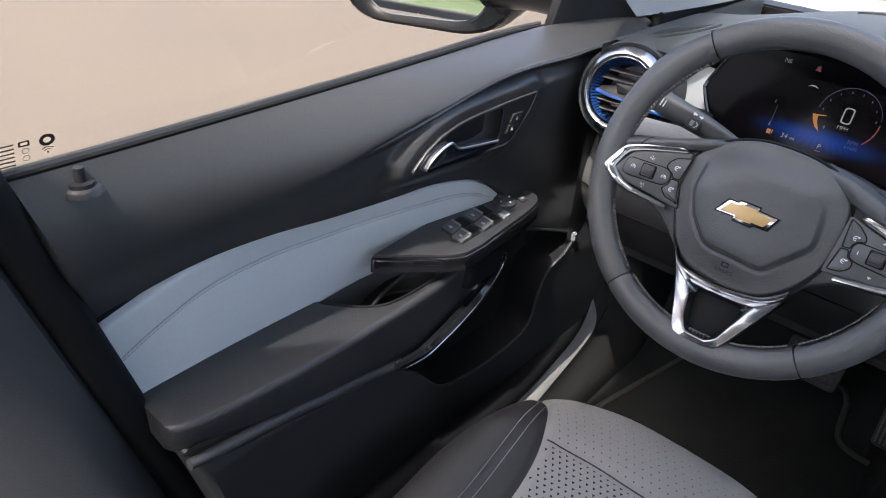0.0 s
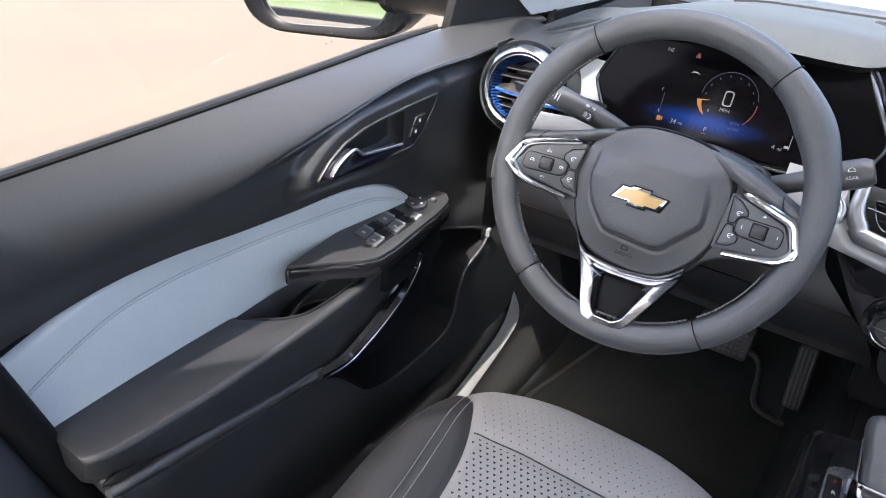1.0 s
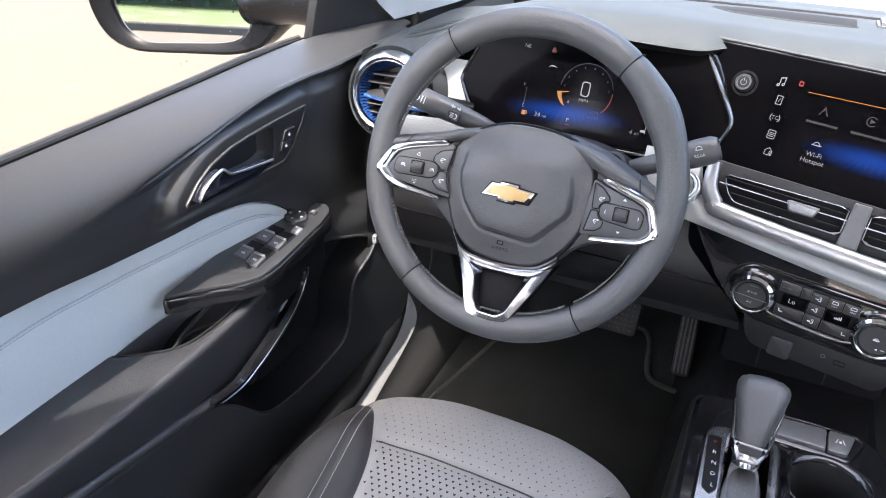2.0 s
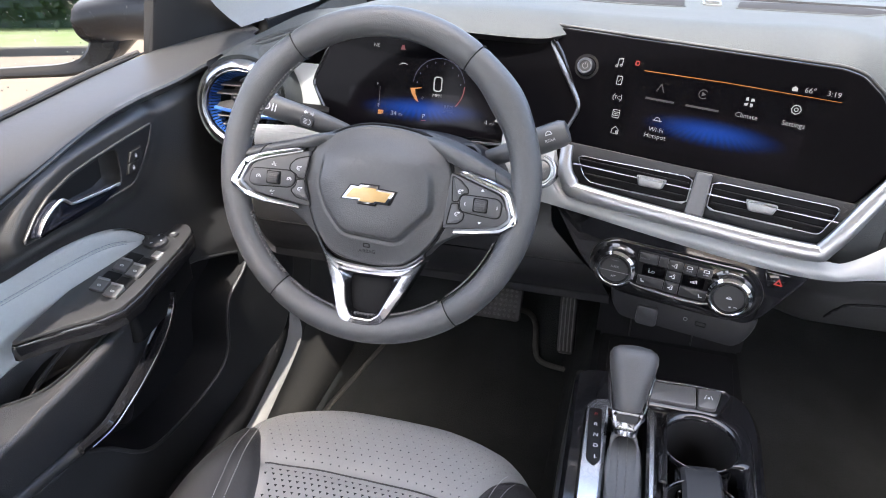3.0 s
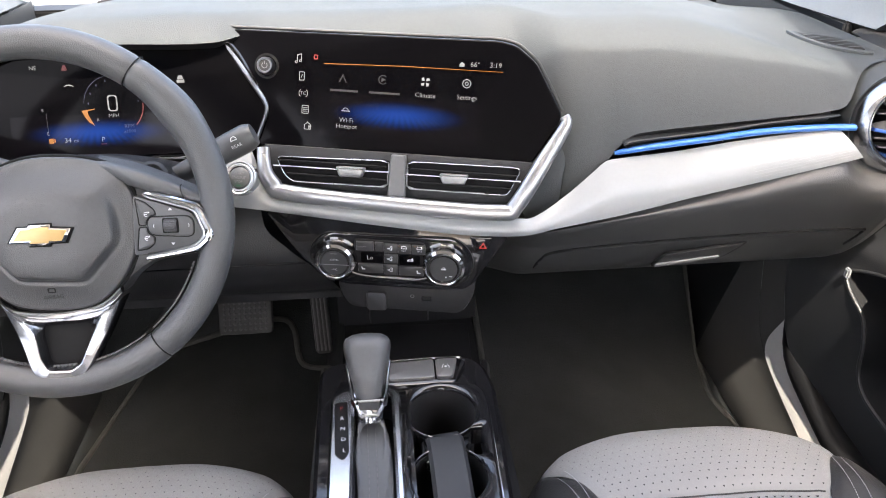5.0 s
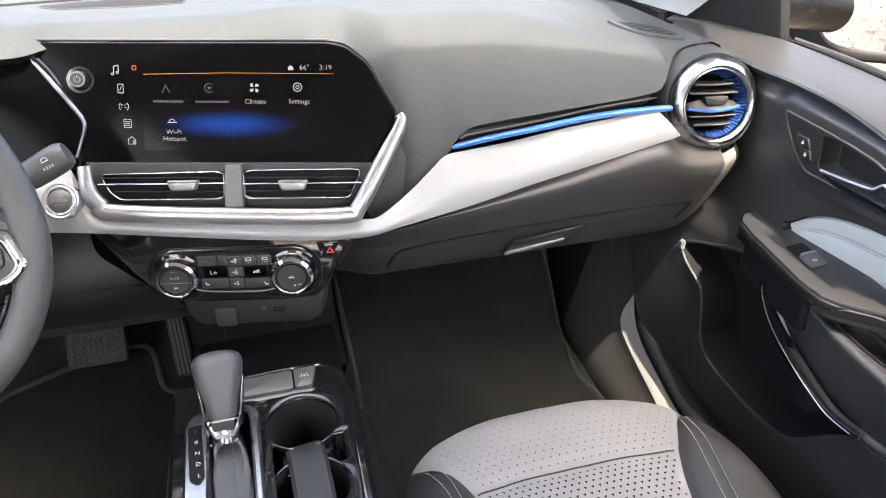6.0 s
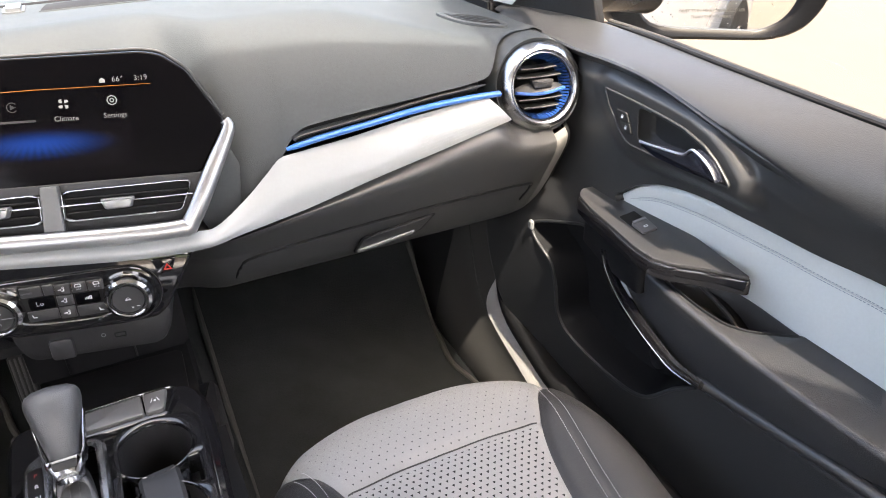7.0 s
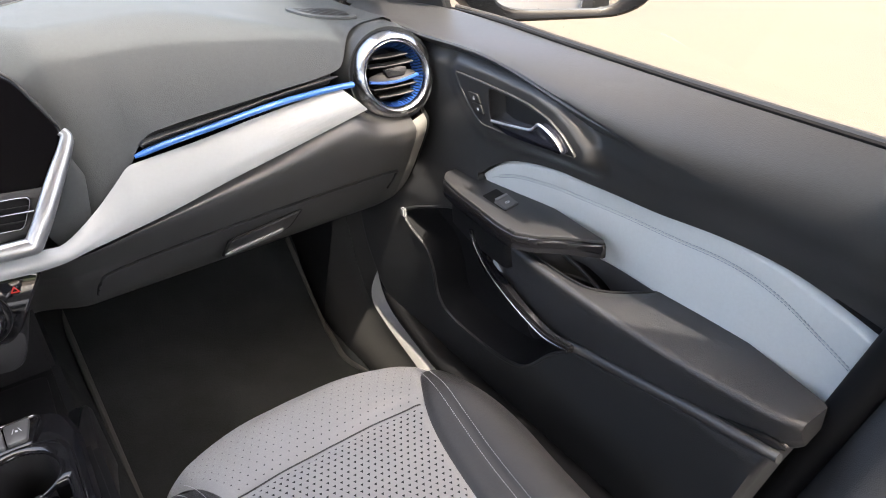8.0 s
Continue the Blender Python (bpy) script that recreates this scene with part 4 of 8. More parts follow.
    ring_shape(0.0790, 0.0203, 0.0050, 0.0011, S, M_UI, t, "gear_icon", e, n=8)
    ring_shape(0.0790, 0.0203, 0.0019, 0.0009, S, M_UI, t, "gear_icon", e)
    shape([(0.0690, 0.0395), (0.0748, 0.0395), (0.0748, 0.0428), (0.0719, 0.0448), (0.0690, 0.0428)], S, M_UI, t, "home_icon", e)
    # a small vehicle outline
    ring_shape(-0.0635, -0.0202, 0.0032, 0.0008, S, M_UI, t, "vehicle_icon", e, 0, 180)
    shape(rect(-0.0632, -0.0206, 0.0105, 0.0010), S, M_UI, t, "vehicle_icon", e)
    # column of icons
    shape(rect(-0.1190, 0.0385, 0.0008, 0.0085), S, M_UI, t, "note_icon", e)
    shape(rect(-0.1240, 0.0370, 0.0008, 0.0085), S, M_UI, t, "note_icon", e)
    shape([(-0.1244, 0.0405), (-0.1186, 0.0420), (-0.1186, 0.0432), (-0.1244, 0.0417)], S, M_UI, t, "note_icon", e)
    ring_shape(-0.1202, 0.0345, 0.0012, 0.0009, S, M_UI, t, "note_icon", e)
    ring_shape(-0.1252, 0.0330, 0.0012, 0.0009, S, M_UI, t, "note_icon", e)
    put("phone_icon", frame_plate(rect(-0.1178, 0.0170, 0.0066, 0.0105), rect(-0.1178, 0.0170, 0.0050, 0.0088), 0.0002, 0.00005, S, base=e, n=32), M_UI, t)
    shape([(-0.1190, 0.0150), (-0.1184, 0.0150), (-0.1164, 0.0192), (-0.1170, 0.0192)], S, M_UI, t, "phone_icon", e)
    words("TC", 0.0060, lambda a, b, c: S(-0.1154 + a, -0.0030 + b, c), M_UI, t, "traction_icon", e)
    ring_shape(-0.1154, -0.0030, 0.0052, 0.0007, S, M_UI, t, "traction_icon", e, 130, 230)
    ring_shape(-0.1154, -0.0030, 0.0052, 0.0007, S, M_UI, t, "traction_icon", e, -50, 50)
    put("page_icon", frame_plate(rect(-0.1123, -0.0219, 0.0085, 0.0100), rect(-0.1123, -0.0219, 0.0072, 0.0086), 0.0002, 0.00005, S, base=e, n=32), M_UI, t)
    for k in range(3):
        shape(rect(-0.1123, -0.0200 - 0.002 * k, 0.0055, 0.0008), S, M_UI, t, "page_icon", e)
    home = [(-0.1130, -0.0455), (-0.1045, -0.0455), (-0.1045, -0.0400), (-0.1088, -0.0362), (-0.1130, -0.0400)]
    put("home_icon", frame_plate(home, [(x * 0.82 - 0.1088 * 0.18, y * 0.82 - 0.0415 * 0.18) for x, y in home], 0.0002, 0.00005, S, base=e, n=40), M_UI, t)
    for k in range(3):
        shape(rect(-0.1075 + 0.0012 * k, -0.0425, 0.0006, 0.004), S, M_UI, t, "home_icon", e)
    put("alert_icon", frame_plate(rect(-0.1018, 0.0400, 0.0050, 0.0056), rect(-0.1018, 0.0400, 0.0026, 0.0030), 0.0002, 0.00005, S, base=e, n=24, r=0.001), M_UIRED, t)


display()


def centre_vents():
    t = thing("centre_air_vents", "pair of slim centre air vents in a chrome-edged surround", "air vent", S(0, -0.1, -0.02))
    put("surround", plate([(-0.160, -0.066), (0.164, -0.066), (0.192, -0.022), (0.196, -0.022), (0.148, -0.126), (0.0, -0.128), (-0.138, -0.122), (-0.152, -0.10)], 0.03, 0.002, lambda a, b, c: S(a, b, c - 0.027)), M_DARK, t)
    path = [(-0.1575, -0.070), (-0.153, -0.098), (-0.142, -0.114), (-0.125, -0.122), (0.03, -0.1275), (0.130, -0.127), (0.148, -0.117), (0.178, -0.060), (0.198, -0.021), (0.195, -0.010)]
    P = [S(p.x, p.y, 0.012 + 0.010 * smooth(-0.03, -0.1, p.y)) for p in cr([(a, b) for a, b in path], 6)]
    put("chrome_band", sweep(P, [(-0.0095, -0.006), (-0.0095, 0.0), (-0.0082, 0.0022), (-0.0050, 0.0040), (-0.0012, 0.0048), (0.0024, 0.0046), (0.0060, 0.0034), (0.0090, 0.0008), (0.0098, -0.002), (0.0098, -0.006)], up=S(0, 0, 1) - S(0, 0, 0), scale=lambda k: 0.75 + 0.25 * smooth(0, 0.2, k) - 0.45 * smooth(0.72, 1.0, k)), mat("brushed_silver", (0.33, 0.335, 0.345), 0.32, metal=0.85, vary=0.04), t, "broad satin silver band")
    put("corner_panel", plate([(0.140, -0.10), (0.192, -0.03), (0.206, -0.060), (0.202, -0.120), (0.165, -0.140)], 0.004, 0.001, lambda a, b, c: S(a, b, c - 0.034)), M_PAD, t)
    put("post", plate([(-0.004, -0.068), (0.0135, -0.068), (0.0150, -0.118), (-0.006, -0.118)], 0.016, 0.002, lambda a, b, c: S(a, b, c), r=0.002), mat("grey_satin_post", (0.075, 0.077, 0.080), 0.5), t, smooth=0)
    L = [(-0.143, -0.079), (-0.006, -0.0755), (-0.006, -0.108), (-0.122, -0.109), (-0.133, -0.100)]
    R = [(0.0155, -0.0745), (0.149, -0.073), (0.150, -0.080), (0.137, -0.1075), (0.0155, -0.108)]
    for o, tab in ((L, -0.0515), (R, 0.0715)):
        oo = [Vector(p) for p in o]
        c = sum(oo, Vector((0, 0))) / 5
        # flat black plate on the closed surround, painting the dark inside the vent
        op = put("opening", plate(oo, 0.002, 0.0005, lambda a, b, c: S(a, b, c + 0.0035), r=0.004), M_BLACK, t)
        put("bright_outline", frame_plate(oo, inset(oo, 0.0016), 0.010, 0.0008, lambda a, b, c: S(a, b, c + 0.0035), n=96, r=0.005, ri=0.004), M_RING, op)
        x0, x1 = min(p.x for p in oo), max(p.x for p in oo)
        for b in (-0.0835, -0.099):
            xa = x0 + (0.014 if o is L and b < -0.09 else 0.004)
            xb = x1 - (0.010 if o is R and b < -0.09 else 0.004)
            put("slat", sweep([S(xa, b, 0.008), S(0.5 * (xa + xb), b, 0.009), S(xb, b, 0.008)], box_prof(0.012, 0.0018, 0.0006), up=S(0, 1, 0) - S(0, 0, 0)), M_BLACK, op)
        put("bright_slat", sweep([S(x0 - 0.002, -0.0905, 0.0125), S(x1 + 0.001, -0.0895, 0.0125)], box_prof(0.004, 0.0019, 0.0006), up=S(0, 1, 0) - S(0, 0, 0)), M_SATIN, op)
        put("thumb_tab", plate([(tab - 0.017, -0.086), (tab + 0.018, -0.0855), (tab + 0.014, -0.0975), (tab - 0.012, -0.0980)], 0.016, 0.003, lambda a, b, c: S(a, b, c + 0.008), r=0.003), mat("satin_grey_tab", (0.22, 0.225, 0.23), 0.32, metal=0.5), t)


centre_vents()


def start_button():
    C = local((-0.1915, 0.1515, 0.9675), (0.97, -0.22, -0.02), (0.1, 0.50, 0.86))
    t = thing("start_button", "round engine start button with a chrome ring", "button", C(0, 0, -0.01))
    put("ring", lathe([(0.0205, -0.012), (0.0205, 0.002), (0.0190, 0.0038), (0.0172, 0.0030), (0.0160, 0.0042), (0.0140, 0.0038), (0.0132, 0.001)], C, 48), mat("soft_silver_ring", (0.36, 0.365, 0.37), 0.25, metal=0.6, vary=0.03), t)
    put("cap", lathe([(0.0134, -0.002), (0.0128, 0.0030), (0.0115, 0.0040), (0.0001, 0.0046)], C, 36), mat("grey_button", (0.05, 0.051, 0.052), 0.35), t)
    words("START", 0.0042, lambda a, b, c: C(a, 0.0050 + b, c), M_PRINTG, t, "lettering", 0.0050)
    words("ENGINE", 0.0050, lambda a, b, c: C(a, b, c), M_PRINTG, t, "lettering", 0.0050)
    words("STOP", 0.0042, lambda a, b, c: C(a, -0.0050 + b, c), M_PRINTG, t, "lettering", 0.0050)
    shape(rect(0, -0.0092, 0.006, 0.0012), C, M_GREEN, t, "pilot_light", 0.0049)


start_button()


def cluster():
    t = thing("instrument_display", "dark digital instrument display with lit gauges", "instrument cluster", Q(0, 0, -0.03))
    o = [(-0.172, -0.010), (-0.150, 0.040), (-0.10, 0.056), (0.0, 0.066), (0.135, 0.068), (0.150, 0.050), (0.181, -0.014), (0.176, -0.030), (0.160, -0.062), (-0.140, -0.064)]
    put("glass", plate(o, 0.02, 0.002, lambda a, b, c: Q(a, b, c - 0.021), r=0.008), M_SCREEN, t, "glossy black display glass", smooth=0)
    put("rim", frame_plate([(x * 1.025, y * 1.06) for x, y in o], o, 0.012, 0.002, lambda a, b, c: Q(a, b, c - 0.012), n=96, r=0.008, ri=0.008, center=(0, 0)), M_GLOSS, t)
    put("sill_line", sweep([Q(-0.14, -0.068, 0.004), Q(0.15, -0.068, 0.004)], box_prof(0.004, 0.004, 0.001), up=Q(0, 0, 1) - Q(0, 0, 0)), M_SATIN, t)
    e = 0.0004
    gl = part("blue_glow", grid(lambda u, v: Vector((-0.10 + 0.20 * u, 0, -0.028 + 0.05 * v)), 2, 2), M_GLOW, None, "faint blue glow along the lower edge", smooth=0)
    r, u, n = (Q(1, 0, 0) - Q(0, 0, 0)), (Q(0, 1, 0) - Q(0, 0, 0)), (Q(0, 0, 1) - Q(0, 0, 0))
    o3 = Q(-0.02, -0.034, 0.0001)
    w = Matrix(((r.x, -n.x, u.x, o3.x), (r.y, -n.y, u.y, o3.y), (r.z, -n.z, u.z, o3.z), (0, 0, 0, 1)))
    gl.parent = t
    gl.matrix_parent_inverse = Matrix.Translation(-t.location)
    gl.matrix_basis = w
    put("zero_digit", frame_plate(rounded([Vector(p) for p in rect(0, 0, 0.0115, 0.019)], 0.004), rounded([Vector(p) for p in rect(0, 0, 0.0085, 0.0160)], 0.0032), 0.0002, 0.00005, Q, base=e, n=48), M_CL, t)
    words("MPH", 0.0062, lambda a, b, c: Q(a, -0.0145 + b, c), M_CL, t, "caption", e)
    words("NE", 0.0068, lambda a, b, c: Q(-0.086 + a, 0.043 + b, c), M_CL, t, "compass", e)
    words("34", 0.0085, lambda a, b, c: Q(-0.0565 + a, -0.0415 + b, c), M_CL, t, "range_digits", e)
    words("mi", 0.0056, lambda a, b, c: Q(-0.0470 + a, -0.0420 + b, c), M_CL, t, "range_digits", e)
    words("4", 0.0085, lambda a, b, c: Q(0.067 + a, -0.0425 + b, c), M_CL, t, "distance_digits", e)
    words("mi", 0.0056, lambda a, b, c: Q(0.0745 + a, -0.0430 + b, c), M_CL, t, "distance_digits", e)
    words("P", 0.0078, lambda a, b, c: Q(-0.0155 + a, -0.0420 + b, c), M_CL, t, "gear_letter", e)
    shape(rect(-0.0155, -0.0472, 0.006, 0.0008), Q, M_CLR, t, "gear_underline", e)
    words("RPM", 0.0062, lambda a, b, c: Q(0.0165 + a, -0.0275 + b, c), M_CLB, t, "caption", e)
    words("x1000", 0.0056, lambda a, b, c: Q(0.0165 + a, -0.0335 + b, c), M_CLB, t, "caption", e)
    words("0", 0.0050, lambda a, b, c: Q(-0.0190 + a, -0.0190 + b, c), M_CL, t, "dial_digit", e)
    words("F", 0.0056, lambda a, b, c: Q(-0.0810 + a, -0.0060 + b, c), M_CL, t, "fuel_mark", e)
    words("E", 0.0056, lambda a, b, c: Q(-0.0780 + a, -0.0330 + b, c), M_CL, t, "fuel_mark", e)
    shape(rect(-0.0775, -0.0200, 0.0006, 0.022), Q, M_UIDIM, t, "fuel_scale", e)
    shape(rect(-0.0755, -0.0415, 0.0050, 0.0058), Q, M_CLO, t, "fuel_lamp", e)
    shape(rect(-0.0715, -0.0410, 0.0012, 0.0045), Q, M_CLO, t, "fuel_lamp", e)
    shape([(-0.0535, 0.0395), (-0.0470, 0.0395), (-0.0488, 0.0455), (-0.0517, 0.0455)], Q, M_CLR, t, "warning_lamp", e)
    shape([(-0.0540, 0.0205), (-0.0500, 0.0232), (-0.0455, 0.0232), (-0.0415, 0.0205), (-0.0455, 0.0218), (-0.0500, 0.0218)], Q, M_CL, t, "vehicle_mark", e)
    shape([(-0.0365, -0.0075), (-0.0210, -0.0055), (-0.0215, -0.0065), (-0.0300, -0.0085), (-0.0290, -0.0140), (-0.0235, -0.0250), (-0.0290, -0.0215), (-0.0335, -0.0150)], Q, M_CLO, t, "needle_glow", e)
    ring_shape(0.001, -0.002, 0.034, 0.0006, Q, M_CLB, t, "dial_ring", e, 10, 175, 40)
    ring_shape(0.001, -0.002, 0.034, 0.0013, Q, M_CLR, t, "red_line", e, -45, 2, 16)
    for k in range(8):
        a = radians(175 - 24 * k)
        shape(rect(0.001 + 0.029 * math.cos(a), -0.002 + 0.029 * math.sin(a), 0.0010, 0.0022), Q, M_CLB, t, "dial_tick", e)
    shape([(0.0775, 0.0245), (0.0850, 0.0245), (0.0835, 0.0290), (0.0790, 0.0290)], Q, M_CL, t, "road_mark", e)
    shape(rect(0.0813, 0.0222, 0.0090, 0.0035), Q, M_CL, t, "road_mark", e)
    shape(rect(0.0840, -0.0330, 0.0007, 0.018), Q, M_CL, t, "heat_scale", e)
    shape(rect(0.0810, -0.0390, 0.0050, 0.0030), Q, M_CL, t, "heat_mark", e)


cluster()


def climate():
    t = thing("climate_panel", "gloss black climate control panel with two chrome knobs", "climate controls", H(0, 0, -0.03))
    fas = [(-0.172, 0.052), (-0.150, 0.018), (-0.133, -0.0066), (-0.112, -0.0305), (-0.0784, -0.0455), (0.034, -0.0485), (0.073, -0.0460), (0.086, -0.0347), (0.1245, 0.0300), (0.105, 0.036), (0.03, 0.046), (-0.06, 0.056), (-0.15, 0.068)]
    put("fascia", plate(fas, 0.05, 0.003, lambda a, b, c: H(a, b, c - 0.05), r=0.006), M_GLOSS, t)
    pill = [Vector((-0.0855 + 0.034 * math.cos(radians(q)), -0.0055 + 0.034 * math.sin(radians(q)))) for q in range(80, 281, 10)] + [Vector((0.048 + 0.035 * math.cos(radians(q)), -0.0075 + 0.035 * math.sin(radians(q)))) for q in range(-80, 81, 10)]
    put("key_pill", plate(pill, 0.004, 0.0025, lambda a, b, c: H(a, b, c)), M_GLOSS, t, "raised gloss black control pill")
    put("pill_lip", sweep([H(p.x, p.y, 0.0006) for p in pill], circ(0.0010, 6), up=H(0, 0, 1) - H(0, 0, 0), closed=True), M_DARK, t)
    put("key_tray", plate([(-0.062, 0.0225), (0.024, 0.0205), (0.022, -0.029), (-0.066, -0.025)], 0.006, 0.002, H, r=0.004), M_BLACK, t)
    bow = cr([(-0.068, -0.0235), (-0.055, -0.0275), (-0.02, -0.0305), (0.01, -0.0310), (0.028, -0.0275)], 8)
    put("chrome_bow", sweep([H(p.x, p.y, 0.005) for p in bow], box_prof(0.0028, 0.004, 0.001), up=H(0, 0, 1) - H(0, 0, 0)), M_CHROME, t)
    for cx, cy, r in ((-0.0855, -0.0055, 0.0255), (0.048, -0.0075, 0.0262)):
        K = lambda a, b, c, cx=cx, cy=cy: H(cx + a, cy + b, c)
        k = put("knob", lathe([(r + 0.001, 0.0), (r + 0.0005, 0.010), (r - 0.001, 0.0165), (r - 0.004, 0.019), (r - 0.0058, 0.0180)], K, 60), M_CHROME, t, "ribbed chrome knob ring")
        put("knob_face", lathe([(r - 0.0055, 0.0), (r - 0.0056, 0.0150), (r - 0.0070, 0.0178), (0.0001, 0.0178)], K, 48), M_SWITCH, k)
        put("knob_inner_ring", lathe([(r - 0.0078, 0.0178), (r - 0.0082, 0.0186), (r - 0.0090, 0.0186), (r - 0.0094, 0.0178)], K, 48), M_GLOSS, k)
        put("knob_groove", lathe([(r - 0.0042, 0.0192), (r - 0.0050, 0.0193), (r - 0.0058, 0.0188)], K, 48), M_SATIN, k)
        put("knob_rim_shadow", lathe([(r + 0.004, 0.001), (r + 0.0035, 0.005), (r + 0.001, 0.006)], K, 48), M_GLOSS, t)
    k1 = lambda a, b, c: H(-0.0855 + a, -0.0055 + b, c)
    words("AUTO", 0.0040, lambda a, b, c: k1(a, 0.0045 + b, c), M_PRINT, t, "lettering", 0.0188)
    words("A/C", 0.0038, lambda a, b, c: k1(a, -0.0085 + b, c), M_PRINT, t, "lettering", 0.0186)
    shape(rect(0, -0.002, 0.036, 0.0006), k1, M_PRINTG, t, "split_line", 0.0186)
    shape(rect(0, 0.013, 0.008, 0.0006), k1, M_PRINTG, t, "mark", 0.0186)
    k2 = lambda a, b, c: H(0.048 + a, -0.0075 + b, c)
    shape(rect(0, 0.0, 0.0062, 0.0014), k2, M_PRINT, t, "recirculation_symbol", 0.0182)
    ring_shape(0, 0.0004, 0.0020, 0.0006, k2, M_PRINT, t, "recirculation_symbol", 0.0184, 0, 180)
    shape(rect(0.003, -0.0105, 0.0022, 0.0016), k2, M_PRINT, t, "symbol", 0.0182)
    shape(rect(0.009, -0.0095, 0.0038, 0.0007), k2, M_PRINT, t, "symbol", 0.0182)
    # keys
    keys = [(-0.0490, 0.0140, 0.0215, 0.0125), (-0.0315, 0.0138, 0.0105, 0.0125), (-0.0172, 0.0122, 0.0165, 0.0125), (-0.0005, 0.0120, 0.0150, 0.0125), (0.0165, 0.0118, 0.0165, 0.0125), (-0.0175, -0.0018, 0.0165, 0.0130), (-0.0180, -0.0172, 0.0165, 0.0145), (-0.0430, -0.0165, 0.0310, 0.0130), (0.0075, -0.0182, 0.0310, 0.0130)]
    for cx, cy, w, h in keys:
        put("key", plate(rect(cx, cy, w, h), 0.0030, 0.0008, lambda a, b, c: H(a, b, c + 0.005), r=0.0012), M_SWITCH, t)
    z = 0.0082
    words("ON/OFF", 0.0030, lambda a, b, c: H(-0.0530 + a, 0.0135 + b, c), M_PRINTG, t, "lettering", z)
    for cx, cy in ((-0.0177, 0.0125), (-0.0180, -0.0018), (-0.0180, -0.0172)):
        ring_shape(cx + 0.0012, cy + 0.0022, 0.0010, 0.0006, H, M_PRINT, t, "airflow_symbol", z)
        shape([(cx - 0.0008, cy - 0.0022), (cx + 0.0022, cy - 0.0022), (cx + 0.0022, cy + 0.0008), (cx + 0.0012, cy + 0.0008), (cx + 0.0012, cy - 0.0014), (cx - 0.0008, cy - 0.0014)], H, M_PRINT, t, "airflow_symbol", z)
        shape([(cx - 0.0040, cy - 0.0004), (cx - 0.0018, cy - 0.0004), (cx - 0.0018, cy - 0.0012), (cx - 0.0004, cy), (cx - 0.0018, cy + 0.0012), (cx - 0.0018, cy + 0.0004), (cx - 0.0040, cy + 0.0004)], H, M_PRINT, t, "airflow_symbol", z)
    for cx, word in ((-0.0012, "MAX"), (0.0178, "REAR")):
        put("demist_symbol", frame_plate([(cx - 0.0036, 0.0128), (cx + 0.0036, 0.0128), (cx + 0.0028, 0.0166), (cx - 0.0028, 0.0166)], [(cx - 0.0028, 0.0134), (cx + 0.0028, 0.0134), (cx + 0.0022, 0.0160), (cx - 0.0022, 0.0160)], 0.0002, 0.00005, H, base=z, n=24), M_PRINT, t)
        words(word, 0.0026, lambda a, b, c, cx=cx: H(cx + a, 0.0100 + b, c), M_PRINT, t, "lettering", z)
        shape(rect(cx - 0.0056, 0.0165, 0.0010, 0.0010), H, M_CLO, t, "pilot_light", z)
    for cx, cy in ((-0.0520, -0.0162), (0.0165, -0.0190)):
        shape([(cx - 0.0024, cy + 0.0024), (cx - 0.0016, cy - 0.0016), (cx + 0.0024, cy - 0.0016), (cx + 0.0024, cy - 0.0004), (cx - 0.0006, cy - 0.0004), (cx - 0.0014, cy + 0.0024)], H, M_PRINT, t, "heated_seat_symbol", z)
    put("temperature_window", plate(rect(-0.0412, -0.0012, 0.0265, 0.0135), 0.0022, 0.0005, lambda a, b, c: H(a, b, c + 0.0058), r=0.002), M_SCREEN, t)
    words("Lo", 0.0078, lambda a, b, c: H(-0.0433 + a, -0.0012 + b, c), M_PRINT, t, "lit_lettering", 0.0082)
    put("fan_window", plate(rect(0.0055, -0.0030, 0.0250, 0.0130), 0.0022, 0.0005, lambda a, b, c: H(a, b, c + 0.0058), r=0.002), M_SCREEN, t)
    for k in range(5):
        shape(rect(0.0030 + 0.0016 * k, -0.0030 + 0.0003 * k, 0.0009, 0.0018 + 0.0007 * k), H, M_PRINT, t, "fan_bar", 0.0082)
    # hazard key
    put("hazard_key", plate([(0.078, 0.030), (0.106, 0.030), (0.098, 0.013), (0.084, 0.010)], 0.003, 0.001, H, r=0.003), M_GLOSS, t)
    put("hazard_symbol", frame_plate([(0.0895, 0.0155), (0.0995, 0.0155), (0.0945, 0.0240)], [(0.0920, 0.0170), (0.0970, 0.0170), (0.0945, 0.0212)], 0.0003, 0.0001, H, base=0.0032, n=36), M_UIRED, t, "red hazard triangle")
    # socket box beneath
    put("socket_box", plate([(-0.092, -0.040), (-0.088, -0.068), (-0.076, -0.088), (0.070, -0.091), (0.084, -0.066), (0.088, -0.040)], 0.10, 0.006, lambda a, b, c: H(a, b, c - 0.112), r=0.012), M_DARK, t)
    put("socket_cap", plate(rect(-0.0405, -0.0745, 0.026, 0.027), 0.006, 0.002, lambda a, b, c: H(a, b, c - 0.014), r=0.005), M_KEY, t)
    put("usb_port", frame_plate(rect(0.0245, -0.0680, 0.013, 0.0065), rect(0.0245, -0.0680, 0.0105, 0.0042), 0.002, 0.0005, lambda a, b, c: H(a, b, c - 0.0125), n=32), M_BLACK, t)
    ring_shape(0.006, -0.0655, 0.0022, 0.0008, lambda a, b, c: H(a, b, c - 0.0115), M_PRINTG, t, "port_symbol", 0)


climate()

# ---------------------------------------------------------------- steering wheel and column


